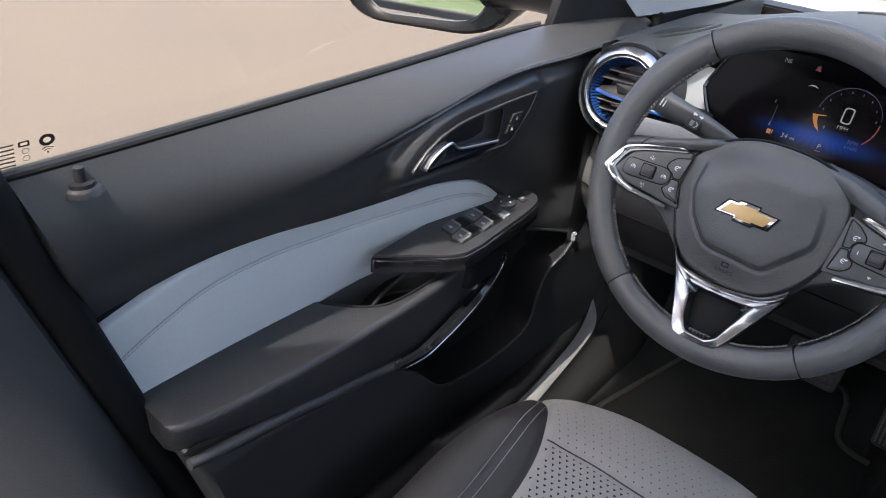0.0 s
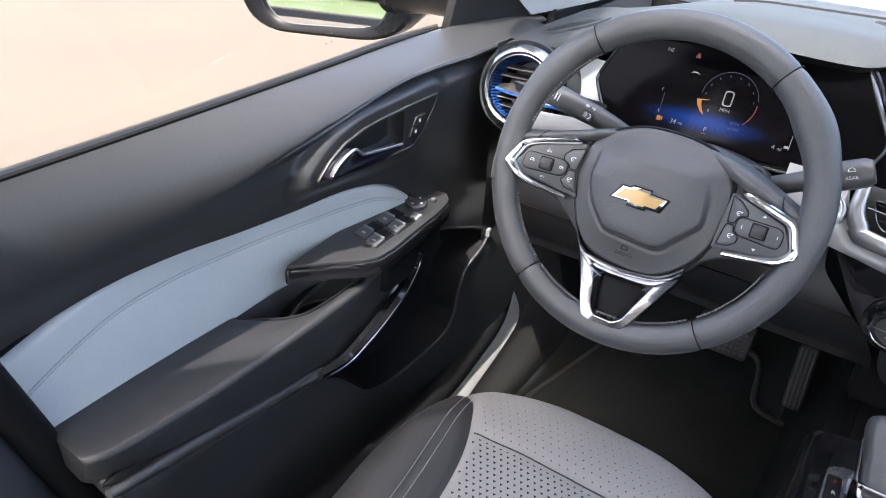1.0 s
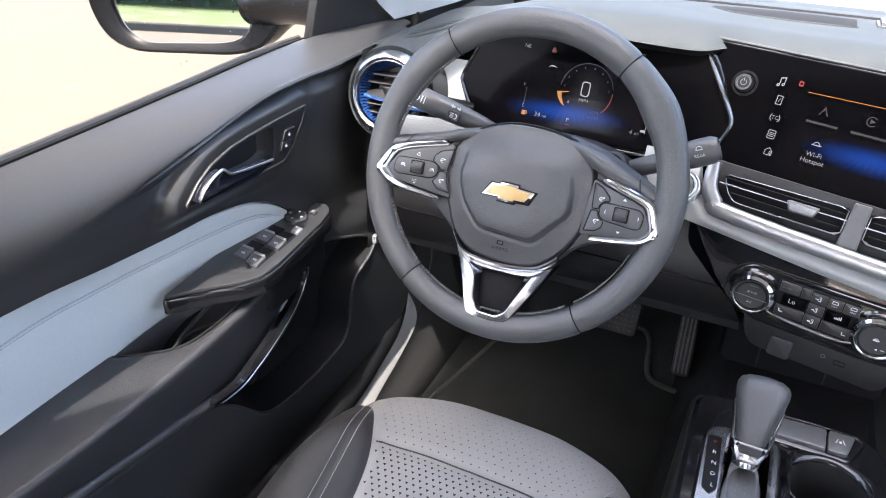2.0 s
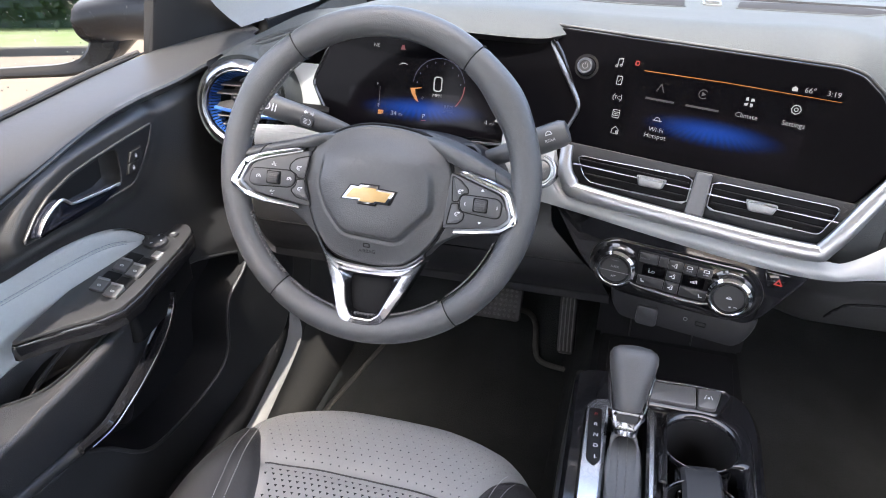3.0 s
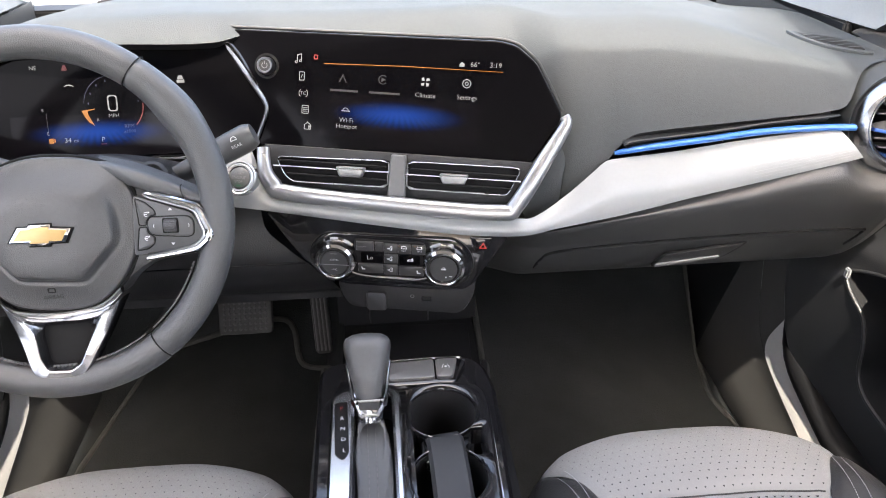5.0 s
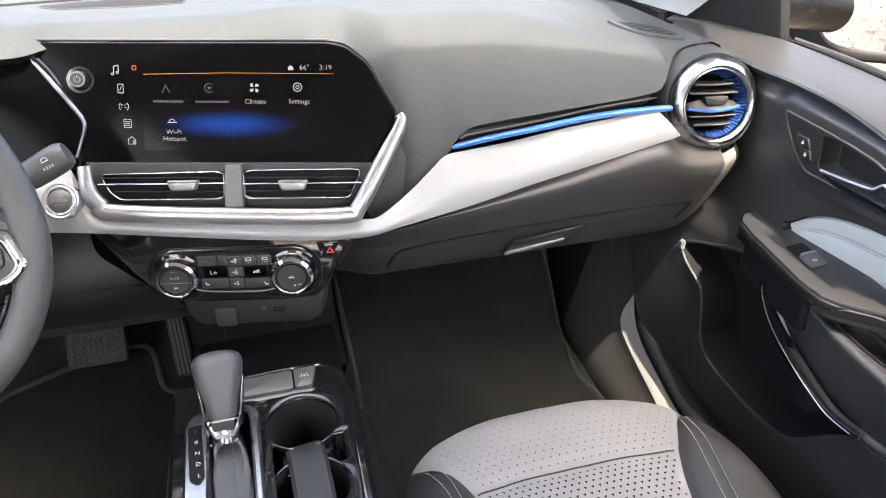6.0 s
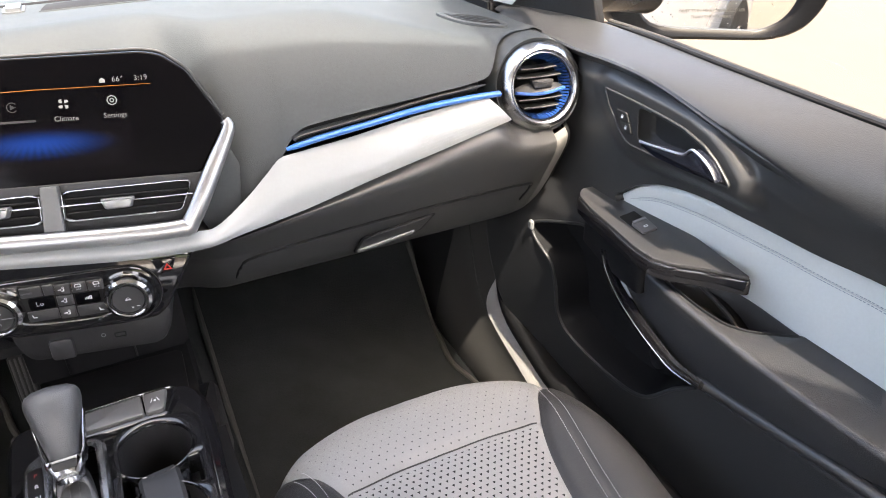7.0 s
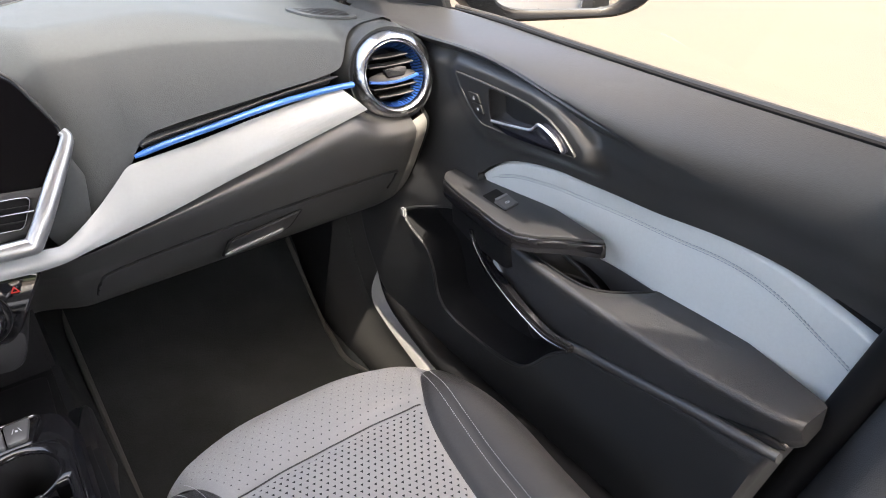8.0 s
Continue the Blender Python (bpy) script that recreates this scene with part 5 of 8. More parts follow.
def steering_wheel():
    t = thing("steering_wheel", "dark leather steering wheel with chrome spoke trim and an emblem", "steering wheel", W(0, 0, -0.05))
    R = 0.1695
    nw = W(0, 0, 1) - W(0, 0, 0)

    def rim_arc(a0, a1, n, name, label=""):
        pth = []
        for k in range(n + 1):
            a = radians(a0 + (a1 - a0) * k / n)
            pth.append(W(R * math.cos(a), R * math.sin(a), 0.004))
        bm = bmesh.new()
        loops = []
        for k in range(n + 1):
            a = radians(a0 + (a1 - a0) * k / n)
            deg = (a0 + (a1 - a0) * k / n) % 360
            grip = 0.0025 * (math.exp(-((deg - 35) / 9) ** 2) + math.exp(-((deg - 145) / 9) ** 2))
            end = min(k, n - k) / n * (a1 - a0)
            tuck = 0.0010 * math.exp(-(end / 0.6) ** 2)
            lp = []
            for j in range(20):
                q = 2 * math.pi * j / 20
                ra = R + (0.0163 + grip - tuck) * math.cos(q) - 0.001
                lp.append(W(ra * math.cos(a), ra * math.sin(a), (0.0150 + grip * 0.5 - tuck) * math.sin(q)))
            loops.append(lp)
        rings(bm, loops, cap0=True)
        return put(name, bm, M_LEATHER, t, label)
    rim_arc(54, 126, 40, "rim_top", "smooth dark leather rim section")
    rim_arc(126, 233, 56, "rim_side", "smooth dark leather rim section")
    rim_arc(233, 307, 40, "rim_bottom", "smooth dark leather rim section")
    rim_arc(-53, 54, 56, "rim_side", "smooth dark leather rim section")
    for a0, a1 in ((128, 168), (200, 231), (235, 305), (-51, -20)):
        bm = bmesh.new()
        n = int((a1 - a0) * 0.66)
        for k in range(n):
            for side in (0, 1):
                a = radians(a0 + (a1 - a0) * (k + 0.2 + 0.25 * side) / n)
                b = radians(a0 + (a1 - a0) * (k + 0.65 + 0.25 * side) / n)
                r = R - 0.0193
                sweep([W(r * math.cos(a), r * math.sin(a), 0.003 + 0.005 * side), W(r * math.cos(b), r * math.sin(b), 0.008 - 0.005 * side)], circ(0.0009, 5), up=nw, bm=bm)
        put("rim_stitching", bm, M_THREAD_D, t)
    for deg in (54, 126, 233, 307):
        a = radians(deg)
        pth = [W((R - 0.001 + 0.0171 * math.cos(q)) * math.cos(a), (R - 0.001 + 0.0171 * math.cos(q)) * math.sin(a), 0.0141 * math.sin(q)) for q in [2 * math.pi * j / 24 for j in range(24)]]
        put("rim_seam", sweep(pth, circ(0.0007, 6), up=W(-math.sin(a), math.cos(a), 0) - W(0, 0, 0), closed=True), M_BLACK, t)
    # body behind the cover that joins hub and rim
    spk = [(-0.156, 0.024), (-0.10, 0.024), (-0.06, 0.040), (0, 0.05), (0.06, 0.040), (0.10, 0.022), (0.156, 0.020), (0.160, -0.042), (0.10, -0.050), (0.074, -0.066), (0.062, -0.084), (-0.054, -0.086), (-0.074, -0.066), (-0.10, -0.046), (-0.160, -0.036)]
    put("spoke_body", plate(spk, 0.03, 0.008, lambda a, b, c: W(a, b, c - 0.036), r=0.012), M_HUB, t)
    shoulders = (([(-0.060, 0.030), (-0.088, 0.0255), (-0.1252, 0.0165), (-0.160, 0.004)], [(-0.042, 0.0520), (-0.077, 0.0435), (-0.108, 0.0340), (-0.158, 0.0215)]),
                 ([(0.070, 0.030), (0.1033, 0.0200), (0.1269, 0.0140), (0.160, 0.001)], [(0.045, 0.0590), (0.085, 0.0500), (0.118, 0.0362), (0.158, 0.0165)]))
    for lo_, hi_ in shoulders:
        a_, b_ = cr([Vector(p) for p in lo_], 6), cr([Vector(p) for p in hi_], 6)

        def flow(u, v):
            p = a_[round(u * 18)].lerp(b_[round(u * 18)], v)
            return W(p.x, p.y, 0.0015 + 0.004 * math.sin(math.pi * min(1, v * 1.3)) - 0.024 * smooth(0.68, 1.0, v) ** 1.6 - 0.010 * smooth(0.08, 0.0, v) - 0.013 * smooth(0.28, 0.0, u))
        put("spoke_shoulder", grid(flow, 18, 14), M_LEATHER, t, smooth=80)
        put("shoulder_seam", sweep([flow(14 / 18, v / 12) + nw * 0.0003 for v in range(11)], circ(0.0006, 6), up=nw), M_BLACK, t)
    # airbag cover: a domed lid with a raised shield that fades out at the top
    o = [Vector(p) for p in [(-0.012, 0.0585), (-0.0445, 0.0500), (-0.0667, 0.0340), (-0.0777, 0.0160), (-0.0829, 0.002), (-0.0824, -0.0138), (-0.0735, -0.0400), (-0.0607, -0.0685), (-0.0398, -0.0875), (-0.0052, -0.0945), (0.0281, -0.0935), (0.0471, -0.0862), (0.062, -0.0734), (0.0735, -0.0590), (0.0838, -0.0375), (0.0880, -0.0093), (0.0865, 0.0147), (0.080, 0.0300), (0.0657, 0.0460), (0.0332, 0.0565)]]
    o = cr(o, 6, closed=True)
    shield = rounded([Vector(p) for p in [(-0.056, 0.10), (-0.056, 0.012), (-0.0585, -0.0104), (-0.0490, -0.0335), (-0.0270, -0.0575), (0.0335, -0.0615), (0.0670, -0.0250), (0.0660, -0.002), (0.060, 0.020), (0.060, 0.10)]], 0.006)
    mid = Vector((0.001, -0.014))
    a_ = polar(o, 160, mid)

    def lift(p, drop=0.0):
        d = max(0.0, inside_distance(p, o))
        q = inside_distance(p, shield)
        fade = smooth(0.028, -0.012, p.y)
        h = 0.0105 * smooth(-0.006, 0.050, d) - 0.0012
        h += 0.0075 * (1 - fade) * smooth(0.0, 0.05, d)
        h += fade * (0.0075 * smooth(-0.0045, 0.0008, q) - 0.0016 * math.exp(-((q + 0.0052) / 0.0022) ** 2))
        h -= 0.0022 * (1 - min(1.0, d / 0.0022)) ** 2
        return W(p.x, p.y, h - 0.012 * smooth(0.020, 0.062, p.y) - drop)
    ks = [1.0, 0.996, 0.99, 0.98, 0.965] + [0.95 - 0.018 * k for k in range(30)] + [0.39, 0.3, 0.2, 0.1, 0.02]
    bm = bmesh.new()
    rings(bm, [[lift(p, 0.018) for p in a_]] + [[lift(mid + (p - mid) * k) for p in a_] for k in ks])
    put("airbag_cover", bm, M_HUB, t, "grained charcoal airbag cover with a creased shield", smooth=60)
    put("cover_gap", sweep([W(p.x * 1.012, (p.y + 0.016) * 1.012 - 0.016, -0.007 - 0.012 * smooth(0.020, 0.062, p.y)) for p in o], circ(0.0022, 6), up=nw, closed=True), M_BLACK, t)
    # emblem: a wide slanted bar with a taller middle block
    tie = [(-0.0301, -0.0228), (-0.0197, -0.0063), (-0.0093, -0.0063), (-0.0081, -0.0039), (0.0138, -0.0039), (0.0135, -0.0075), (0.0347, -0.0090), (0.0273, -0.0248), (0.0125, -0.0247), (0.0109, -0.0274), (-0.0100, -0.0269), (-0.0091, -0.0228)]
    ec = Vector((0.0022, -0.0158))
    E = lambda a, b, c: lift(ec) + (W(a, b, c) - W(ec.x, ec.y, 0))
    put("emblem_well", plate(tie, 0.0010, 0.0004, E), M_BLACK, t)
    emblem = put("emblem_rim", plate([(ec.x + (x - ec.x) * 0.925, ec.y + (y - ec.y) * 0.88) for x, y in tie], 0.0028, 0.0009, E), M_CHROME, t, "chrome emblem border")
    under(emblem, put("emblem_face", plate([(ec.x + (x - ec.x) * 0.80, ec.y + (y - ec.y) * 0.66) for x, y in tie], 0.0034, 0.0006, E), M_GOLD, t, "gold emblem face"))
    low = lambda a, b, c: lift(Vector((a, b))) + nw * c
    words("AIRBAG", 0.0058, lambda a, b, c: low(a + 0.0003, b + 0.04 * a - 0.0800, c), M_BLACK, t, "embossed_words", 0.0004)
    put("embossed_mark", frame_plate(rect(0, -0.0728, 0.0078, 0.0052), rect(0, -0.0728, 0.0056, 0.0030), 0.0006, 0.0002, low, n=24), M_BLACK, t)
    # lower chrome spoke: a broad outer facet, a bright inner facet and a black infill
    out3 = [(-0.0560, -0.0790), (-0.0483, -0.0960), (-0.0377, -0.1241), (-0.0254, -0.1550), (-0.0178, -0.1640), (-0.0082, -0.1673), (0.0172, -0.1668), (0.0252, -0.1610), (0.0335, -0.1490), (0.0489, -0.1200), (0.0690, -0.0815), (0.0565, -0.0895), (0.0411, -0.0965), (0.0049, -0.1018), (-0.0299, -0.0995), (-0.0449, -0.0930)]
    rib = [(-0.0310, -0.1035), (-0.0235, -0.1144), (-0.0171, -0.1398), (-0.0083, -0.1535), (0.0138, -0.1540), (0.0232, -0.1475), (0.0306, -0.1294), (0.0403, -0.1080), (0.0440, -0.1020), (0.0250, -0.1045), (-0.0100, -0.1052)]
    hole = [(-0.0180, -0.1115), (-0.0188, -0.1211), (-0.0122, -0.1465), (-0.0040, -0.1501), (0.0146, -0.1493), (0.0205, -0.1433), (0.0303, -0.1142), (0.0276, -0.1095)]
    mid3 = Vector((0.006, -0.128))
    A_, B_, C_ = (polar(rounded([Vector(p) for p in poly], 0.003), 220, mid3) for poly in (out3, rib, hole))
    h = lambda p: 0.010 * smooth(-0.115, -0.160, p.y)
    bm = bmesh.new()
    rings(bm, [[W(p.x, p.y, c + h(p)) for p in lp] for lp, c in ((A_, -0.016), (A_, -0.0005), (inset(A_, 0.0008), 0.0016), (inset(A_, 0.0018), 0.0026), ([p.lerp(q, 0.9) for p, q in zip(A_, B_)], 0.0040), (B_, 0.0036), ([p.lerp(q, 0.3) for p, q in zip(B_, C_)], 0.0016), ([p.lerp(q, 0.9) for p, q in zip(B_, C_)], -0.0048), (C_, -0.0062), (C_, -0.020))], cap1=False)
    put("chrome_spoke", bm, M_SATIN, t, "satin chrome lower spoke trim", smooth=28)
    put("spoke_well", plate(inset([Vector(p) for p in hole], -0.002), 0.003, 0.001, lambda a, b, c: W(a, b, c - 0.0135 + h(Vector((a, b))))), M_BLACK, t, "black spoke infill")
    up_ = [(-0.0586, -0.0708), (-0.0478, -0.0866), (-0.0306, -0.0939), (0.0042, -0.0962), (0.0372, -0.0922), (0.0526, -0.0852), (0.0665, -0.0730)]
    lo_ = [(-0.0555, -0.0785), (-0.0449, -0.0925), (-0.0299, -0.0992), (0.0049, -0.1016), (0.0411, -0.0963), (0.0564, -0.0893), (0.0672, -0.0790)]
    bm = bmesh.new()
    rings(bm, [[W(x.x, x.y, c) for x, c in ((p, -0.004), (p, 0.0022), (p.lerp(q, 0.3), 0.0042), (p.lerp(q, 0.7), 0.0040), (q, 0.0022), (q, -0.004))] for p, q in zip(cr([Vector(p) for p in up_], 8), cr([Vector(p) for p in lo_], 8))], cap0=True)
    put("chrome_brow", bm, M_CHROME, t, "bright chrome brow under the cover", smooth=30)
    # the two key pods with their chrome brackets
    rise = lambda a: 0.13 * (abs(a) - 0.086)
    P = lambda a, b, c: W(a, b, c + rise(a))
    left = dict(
        outer=[(-0.0810, 0.0246), (-0.0880, 0.0273), (-0.1252, 0.0182), (-0.1478, 0.0104), (-0.1537, 0.0034), (-0.1668, -0.0185), (-0.1634, -0.0240), (-0.1448, -0.0352), (-0.1300, -0.0392), (-0.0828, -0.0425)],
        inner=[(-0.0815, 0.0236), (-0.0885, 0.0218), (-0.1248, 0.0125), (-0.1411, 0.0060), (-0.1451, 0.0018), (-0.1538, -0.0175), (-0.1506, -0.0222), (-0.1380, -0.0305), (-0.1216, -0.0352), (-0.0831, -0.0398)],
        face=[(-0.0751, 0.0240), (-0.1256, 0.0098), (-0.1385, 0.0040), (-0.1515, -0.0170), (-0.1365, -0.0285), (-0.0706, -0.0385), (-0.0788, -0.0086)],
        rocker=[(-0.1375, -0.0013), (-0.0958, -0.0004), (-0.0893, -0.0048), (-0.0900, -0.0143), (-0.0958, -0.0194), (-0.1376, -0.0211), (-0.1428, -0.0172), (-0.1408, -0.0054)],
        roller=(-0.1140, -0.0100), above=[(-0.0975, 0.0008), (-0.0964, 0.0070), (-0.0900, 0.0134), (-0.0745, 0.0180), (-0.0765, 0.0061), (-0.0795, -0.0078), (-0.0882, -0.0080), (-0.0885, -0.0045)],
        below=[(-0.0888, -0.0098), (-0.0795, -0.0092), (-0.0770, -0.0222), (-0.0725, -0.0325), (-0.0874, -0.0299), (-0.0947, -0.0225), (-0.0890, -0.0155)])
    right = dict(
        outer=[(0.0975, 0.0200), (0.1033, 0.0217), (0.1269, 0.0158), (0.1517, 0.0082), (0.1575, 0.0026), (0.1662, -0.0216), (0.1655, -0.0290), (0.1512, -0.0400), (0.1240, -0.0438), (0.0972, -0.0472)],
        inner=[(0.0980, 0.0190), (0.1030, 0.0162), (0.1250, 0.0092), (0.1464, 0.0025), (0.1509, -0.0011), (0.1585, -0.0225), (0.1556, -0.0275), (0.1477, -0.0345), (0.1230, -0.0400), (0.0968, -0.0440)],
        face=[(0.0880, 0.0180), (0.1452, -0.0003), (0.1575, -0.0241), (0.1472, -0.0340), (0.0837, -0.0425)],
        rocker=[(0.1006, -0.0084), (0.1044, -0.0038), (0.1420, -0.0040), (0.1473, -0.0087), (0.1465, -0.0219), (0.1420, -0.0248), (0.1077, -0.0226), (0.1012, -0.0192)],
        roller=(0.1240, -0.0130), above=[(0.0900, 0.0148), (0.0998, 0.0106), (0.1086, 0.0027), (0.1095, -0.0025), (0.1040, -0.0030), (0.0996, -0.0080), (0.0994, -0.0121), (0.0920, -0.0125)],
        below=[(0.0916, -0.0144), (0.0996, -0.0139), (0.1003, -0.0200), (0.1070, -0.0241), (0.1061, -0.0306), (0.0993, -0.0358), (0.0878, -0.0375)])
    for pod in (left, right):
        s = -1 if pod is left else 1
        put("key_pod", plate(pod["face"], 0.014, 0.0015, lambda a, b, c: P(a, b, c - 0.009), r=0.004), M_POD, t)
        po, pi_ = ([Vector(pod[k][0])] + rounded([Vector(p) for p in pod[k]], 0.005)[5:-5] + [Vector(pod[k][-1])] for k in ("outer", "inner"))
        loops = [[P(x.x, x.y, c) for x, c in ((p, -0.004), (p, 0.0040), (p.lerp(q, 0.22), 0.0066), (p.lerp(q, 0.45), 0.0074), (p.lerp(q, 0.85), 0.0070), (q, 0.0060), (q, -0.001))] for p, q in zip(po, pi_)]
        bm = bmesh.new()
        rings(bm, loops, cap0=True)
        put("chrome_bracket", bm, M_CHROME, t, "bright chrome spoke bracket", smooth=30)
        # satin step between the bracket and the keys
        mid_e = [q.lerp(Vector((s * 0.113, -0.011)), 0.10) for q in pi_]
        bm = bmesh.new()
        rings(bm, [[P(x.x, x.y, c) for x, c in ((q, 0.0058), (q.lerp(m, 0.5), 0.0060), (m, 0.0040))] for q, m in zip(pi_, mid_e)], closed=False, cap1=False)
        put("bracket_step", bm, M_FRAME, t, smooth=30)
        rock = [Vector(p) for p in pod["rocker"]]
        put("rocker_well", plate(rounded(inset(rock, -0.0007), 0.004), 0.0005, 0.0002, lambda a, b, c: P(a, b, c + 0.0048)), M_BLACK, t)
        put("rocker", plate(rounded(inset(rock, 0.0006), 0.004), 0.0020, 0.0007, lambda a, b, c: P(a, b, c + 0.0048)), M_POD, t)
        cx, cy = pod["roller"]
        put("roller_well", plate(rect(cx, cy, 0.0165, 0.0150), 0.0005, 0.0002, lambda a, b, c: P(a, b, c + 0.0066), r=0.002), M_BLACK, t)
        bm = bmesh.new()
        rings(bm, [[P(cx + x, cy + r * math.cos(q), 0.0052 + 0.9 * r * math.sin(q)) for q in [2 * math.pi * k / 24 for k in range(24)]] for x, r in ((-0.0066, 0.004), (-0.0064, 0.0060), (-0.005, 0.0066), (0.005, 0.0066), (0.0064, 0.0060), (0.0066, 0.004))], cap0=True)
        roller = put("thumb_roller", bm, M_KEY, t, "ribbed black thumb roller")
        for k in range(7):
            q = math.pi * (0.17 + 0.11 * k)
            under(roller, put("roller_rib", sweep([P(cx + x, cy + 0.0067 * math.cos(q), 0.0052 + 0.0060 * math.sin(q)) for x in (-0.005, 0.005)], circ(0.0004, 5), up=nw), M_KEY, t))
        for key in ("above", "below"):
            ko = rounded([Vector(p) for p in pod[key]], 0.002)
            put("key_gap", sweep([P(p.x, p.y, 0.0049) for p in ko], circ(0.00065, 6), up=nw, closed=True), M_BLACK, t)
            put("key", plate(inset(ko, 0.0008), 0.0008, 0.0004, lambda a, b, c: P(a, b, c + 0.0049)), M_POD, t)
        # printed symbols
        z = 0.0061
        for key, dx in (("above", 0.0), ("below", 0.0)):
            k0 = sum((Vector(p) for p in pod[key]), Vector((0, 0))) / len(pod[key])
            ring_shape(k0.x, k0.y, 0.0021, 0.0006, P, M_PRINT, t, "key_symbol", z, 20, 300, 16)
            shape(rect(k0.x + 0.0026, k0.y + 0.0018, 0.0013, 0.0013), P, M_PRINT, t, "key_symbol", z)
            shape(rect(k0.x - 0.0004, k0.y, 0.0026, 0.0006), P, M_PRINT, t, "key_symbol", z)
        if s < 0:
            for x in (-0.1315, -0.0962):
                ring_shape(x, -0.0105, 0.0023, 0.0007, P, M_PRINT, t, "cruise_symbol", 0.0071, -30, 210, 16)
                shape([(x - 0.0003, -0.0112), (x + 0.0015, -0.0092), (x + 0.0010, -0.0088), (x - 0.0008, -0.0108)], P, M_PRINT, t, "cruise_symbol", 0.0071)
            for word, b in (("RES", 0.0042), ("SET", -0.0258)):
                words(word, 0.0036, lambda x, y, c: P(-0.1150 + x, b + y, c), M_PRINT, t, "lettering", z)
                shape(rect(-0.1150, b + (0.0026 if b > 0 else -0.0026), 0.0022, 0.0005), P, M_PRINT, t, "key_symbol", z)
        else:
            for x, a0 in ((0.1095, 140), (0.1400, -40)):
                ring_shape(x, -0.0132, 0.0026, 0.0006, P, M_PRINT, t, "key_symbol", 0.0071, a0, a0 + 80, 10)
            for b, d in ((0.0030, 1), (-0.0312, -1)):
                shape([(0.1228, b - 0.001 * d), (0.1268, b - 0.001 * d), (0.1248, b + 0.0016 * d)], P, M_PRINT, t, "key_symbol", z)
    return t


steering_wheel()


def column():
    t = thing("steering_column", "dark steering column shroud behind the wheel", "steering column", W(0, 0, -0.12))
    loops = []
    bm = bmesh.new()
    for c, rx, ry, dy in ((-0.050, 0.085, 0.046, 0.0), (-0.060, 0.112, 0.056, 0.0), (-0.08, 0.120, 0.060, 0.0), (-0.14, 0.122, 0.060, -0.004), (-0.22, 0.120, 0.058, -0.01)):
        loops.append([W(0.006 + rx * (abs(math.cos(a)) ** 0.7) * (1 if math.cos(a) > 0 else -1), dy + ry * (abs(math.sin(a)) ** 0.7) * (1 if math.sin(a) > 0 else -1), c) for a in [2 * math.pi * k / 40 for k in range(40)]])
    rings(bm, loops, cap0=True)
    put("shroud", bm, M_DARK, t)
    put("ignition_boss", lathe([(0.016, -0.08), (0.016, -0.052), (0.013, -0.049), (0.0001, -0.051)], lambda a, b, c: W(0.092 + a, 0.034 + b, c), 24), M_DARK, t)
    # stalks: left for lamps and turn signals, right for wipers
    def stalk(name, pts, radii, tip, label):
        pth = cr(pts, 6)
        n = len(pth) - 1
        bm = sweep(pth, circ(1.0, 18, 0.86), up=W(0, 0, 1) - W(0, 0, 0), scale=lambda k: curve1(k, radii))
        put(name, bm, M_POD, t, label)
    stalk("turn_signal_stalk", [W(-0.060, 0.046, -0.085), W(-0.10, 0.055, -0.080), W(-0.14, 0.064, -0.074), W(-0.192, 0.076, -0.068)], [(0, 0.007), (0.25, 0.0115), (0.5, 0.0135), (0.9, 0.0140), (1.0, 0.011)], None, "black turn signal stalk with white lamp symbols")
    A = local(W(-0.124, 0.0605, -0.0640), W(-0.10, 0.055, -0.0650) - W(-0.14, 0.064, -0.0630), W(0.22, 0.97, 0) - W(0, 0, 0))
    put("lamp_button", plate(rect(0.012, -0.003, 0.016, 0.012), 0.003, 0.001, A, r=0.003), M_SWITCH, t)
    ring_shape(0.0145, -0.003, 0.0030, 0.0009, A, M_PRINT, t, "lamp_symbol", 0.0035, -90, 90)
    for k in range(4):
        shape(rect(0.0105, -0.0055 + 0.0017 * k, 0.0045, 0.0007), A, M_PRINT, t, "lamp_symbol", 0.0035)
    for k in (-1, 1):
        shape([(0.012 + k * 0.0015, 0.0085), (0.012 + k * 0.0045, 0.0085), (0.012 + k * 0.0045, 0.0100), (0.012 + k * 0.0070, 0.0075), (0.012 + k * 0.0045, 0.0050), (0.012 + k * 0.0045, 0.0065), (0.012 + k * 0.0015, 0.0065)], A, M_PRINT, t, "arrow_symbol", 0.0012)
    ring_shape(-0.042, 0.0, 0.0040, 0.0011, A, M_PRINT, t, "lamp_symbol", 0.0030, 0, 360)
    for k in range(2):
        shape(rect(-0.034 + 0.004 * k, 0.0, 0.0014, 0.009), A, M_PRINT, t, "lamp_symbol", 0.0030)
    stalk("wiper_stalk", [W(0.060, 0.022, -0.085), W(0.10, 0.030, -0.080), W(0.14, 0.047, -0.072), W(0.198, 0.074, -0.066)], [(0, 0.006), (0.25, 0.009), (0.5, 0.0105), (0.70, 0.0115), (0.76, 0.0145), (0.95, 0.0150), (1.0, 0.012)], None, "black wiper stalk with white symbols")
    B = local(W(0.174, 0.0640, -0.055), W(0.198, 0.068, 0) - W(0.14, 0.045, 0), W(-0.35, 0.9, 0.2) - W(0, 0, 0))
    words("REAR", 0.0050, lambda a, b, c: B(0.006 + a, -0.0045 + b, c), M_PRINT, t, "lettering", 0.0022)
    ring_shape(0.006, 0.003, 0.0030, 0.0008, B, M_PRINT, t, "wiper_symbol", 0.0022, 0, 180)
    shape(rect(0.006, 0.0022, 0.0075, 0.0008), B, M_PRINT, t, "wiper_symbol", 0.0022)
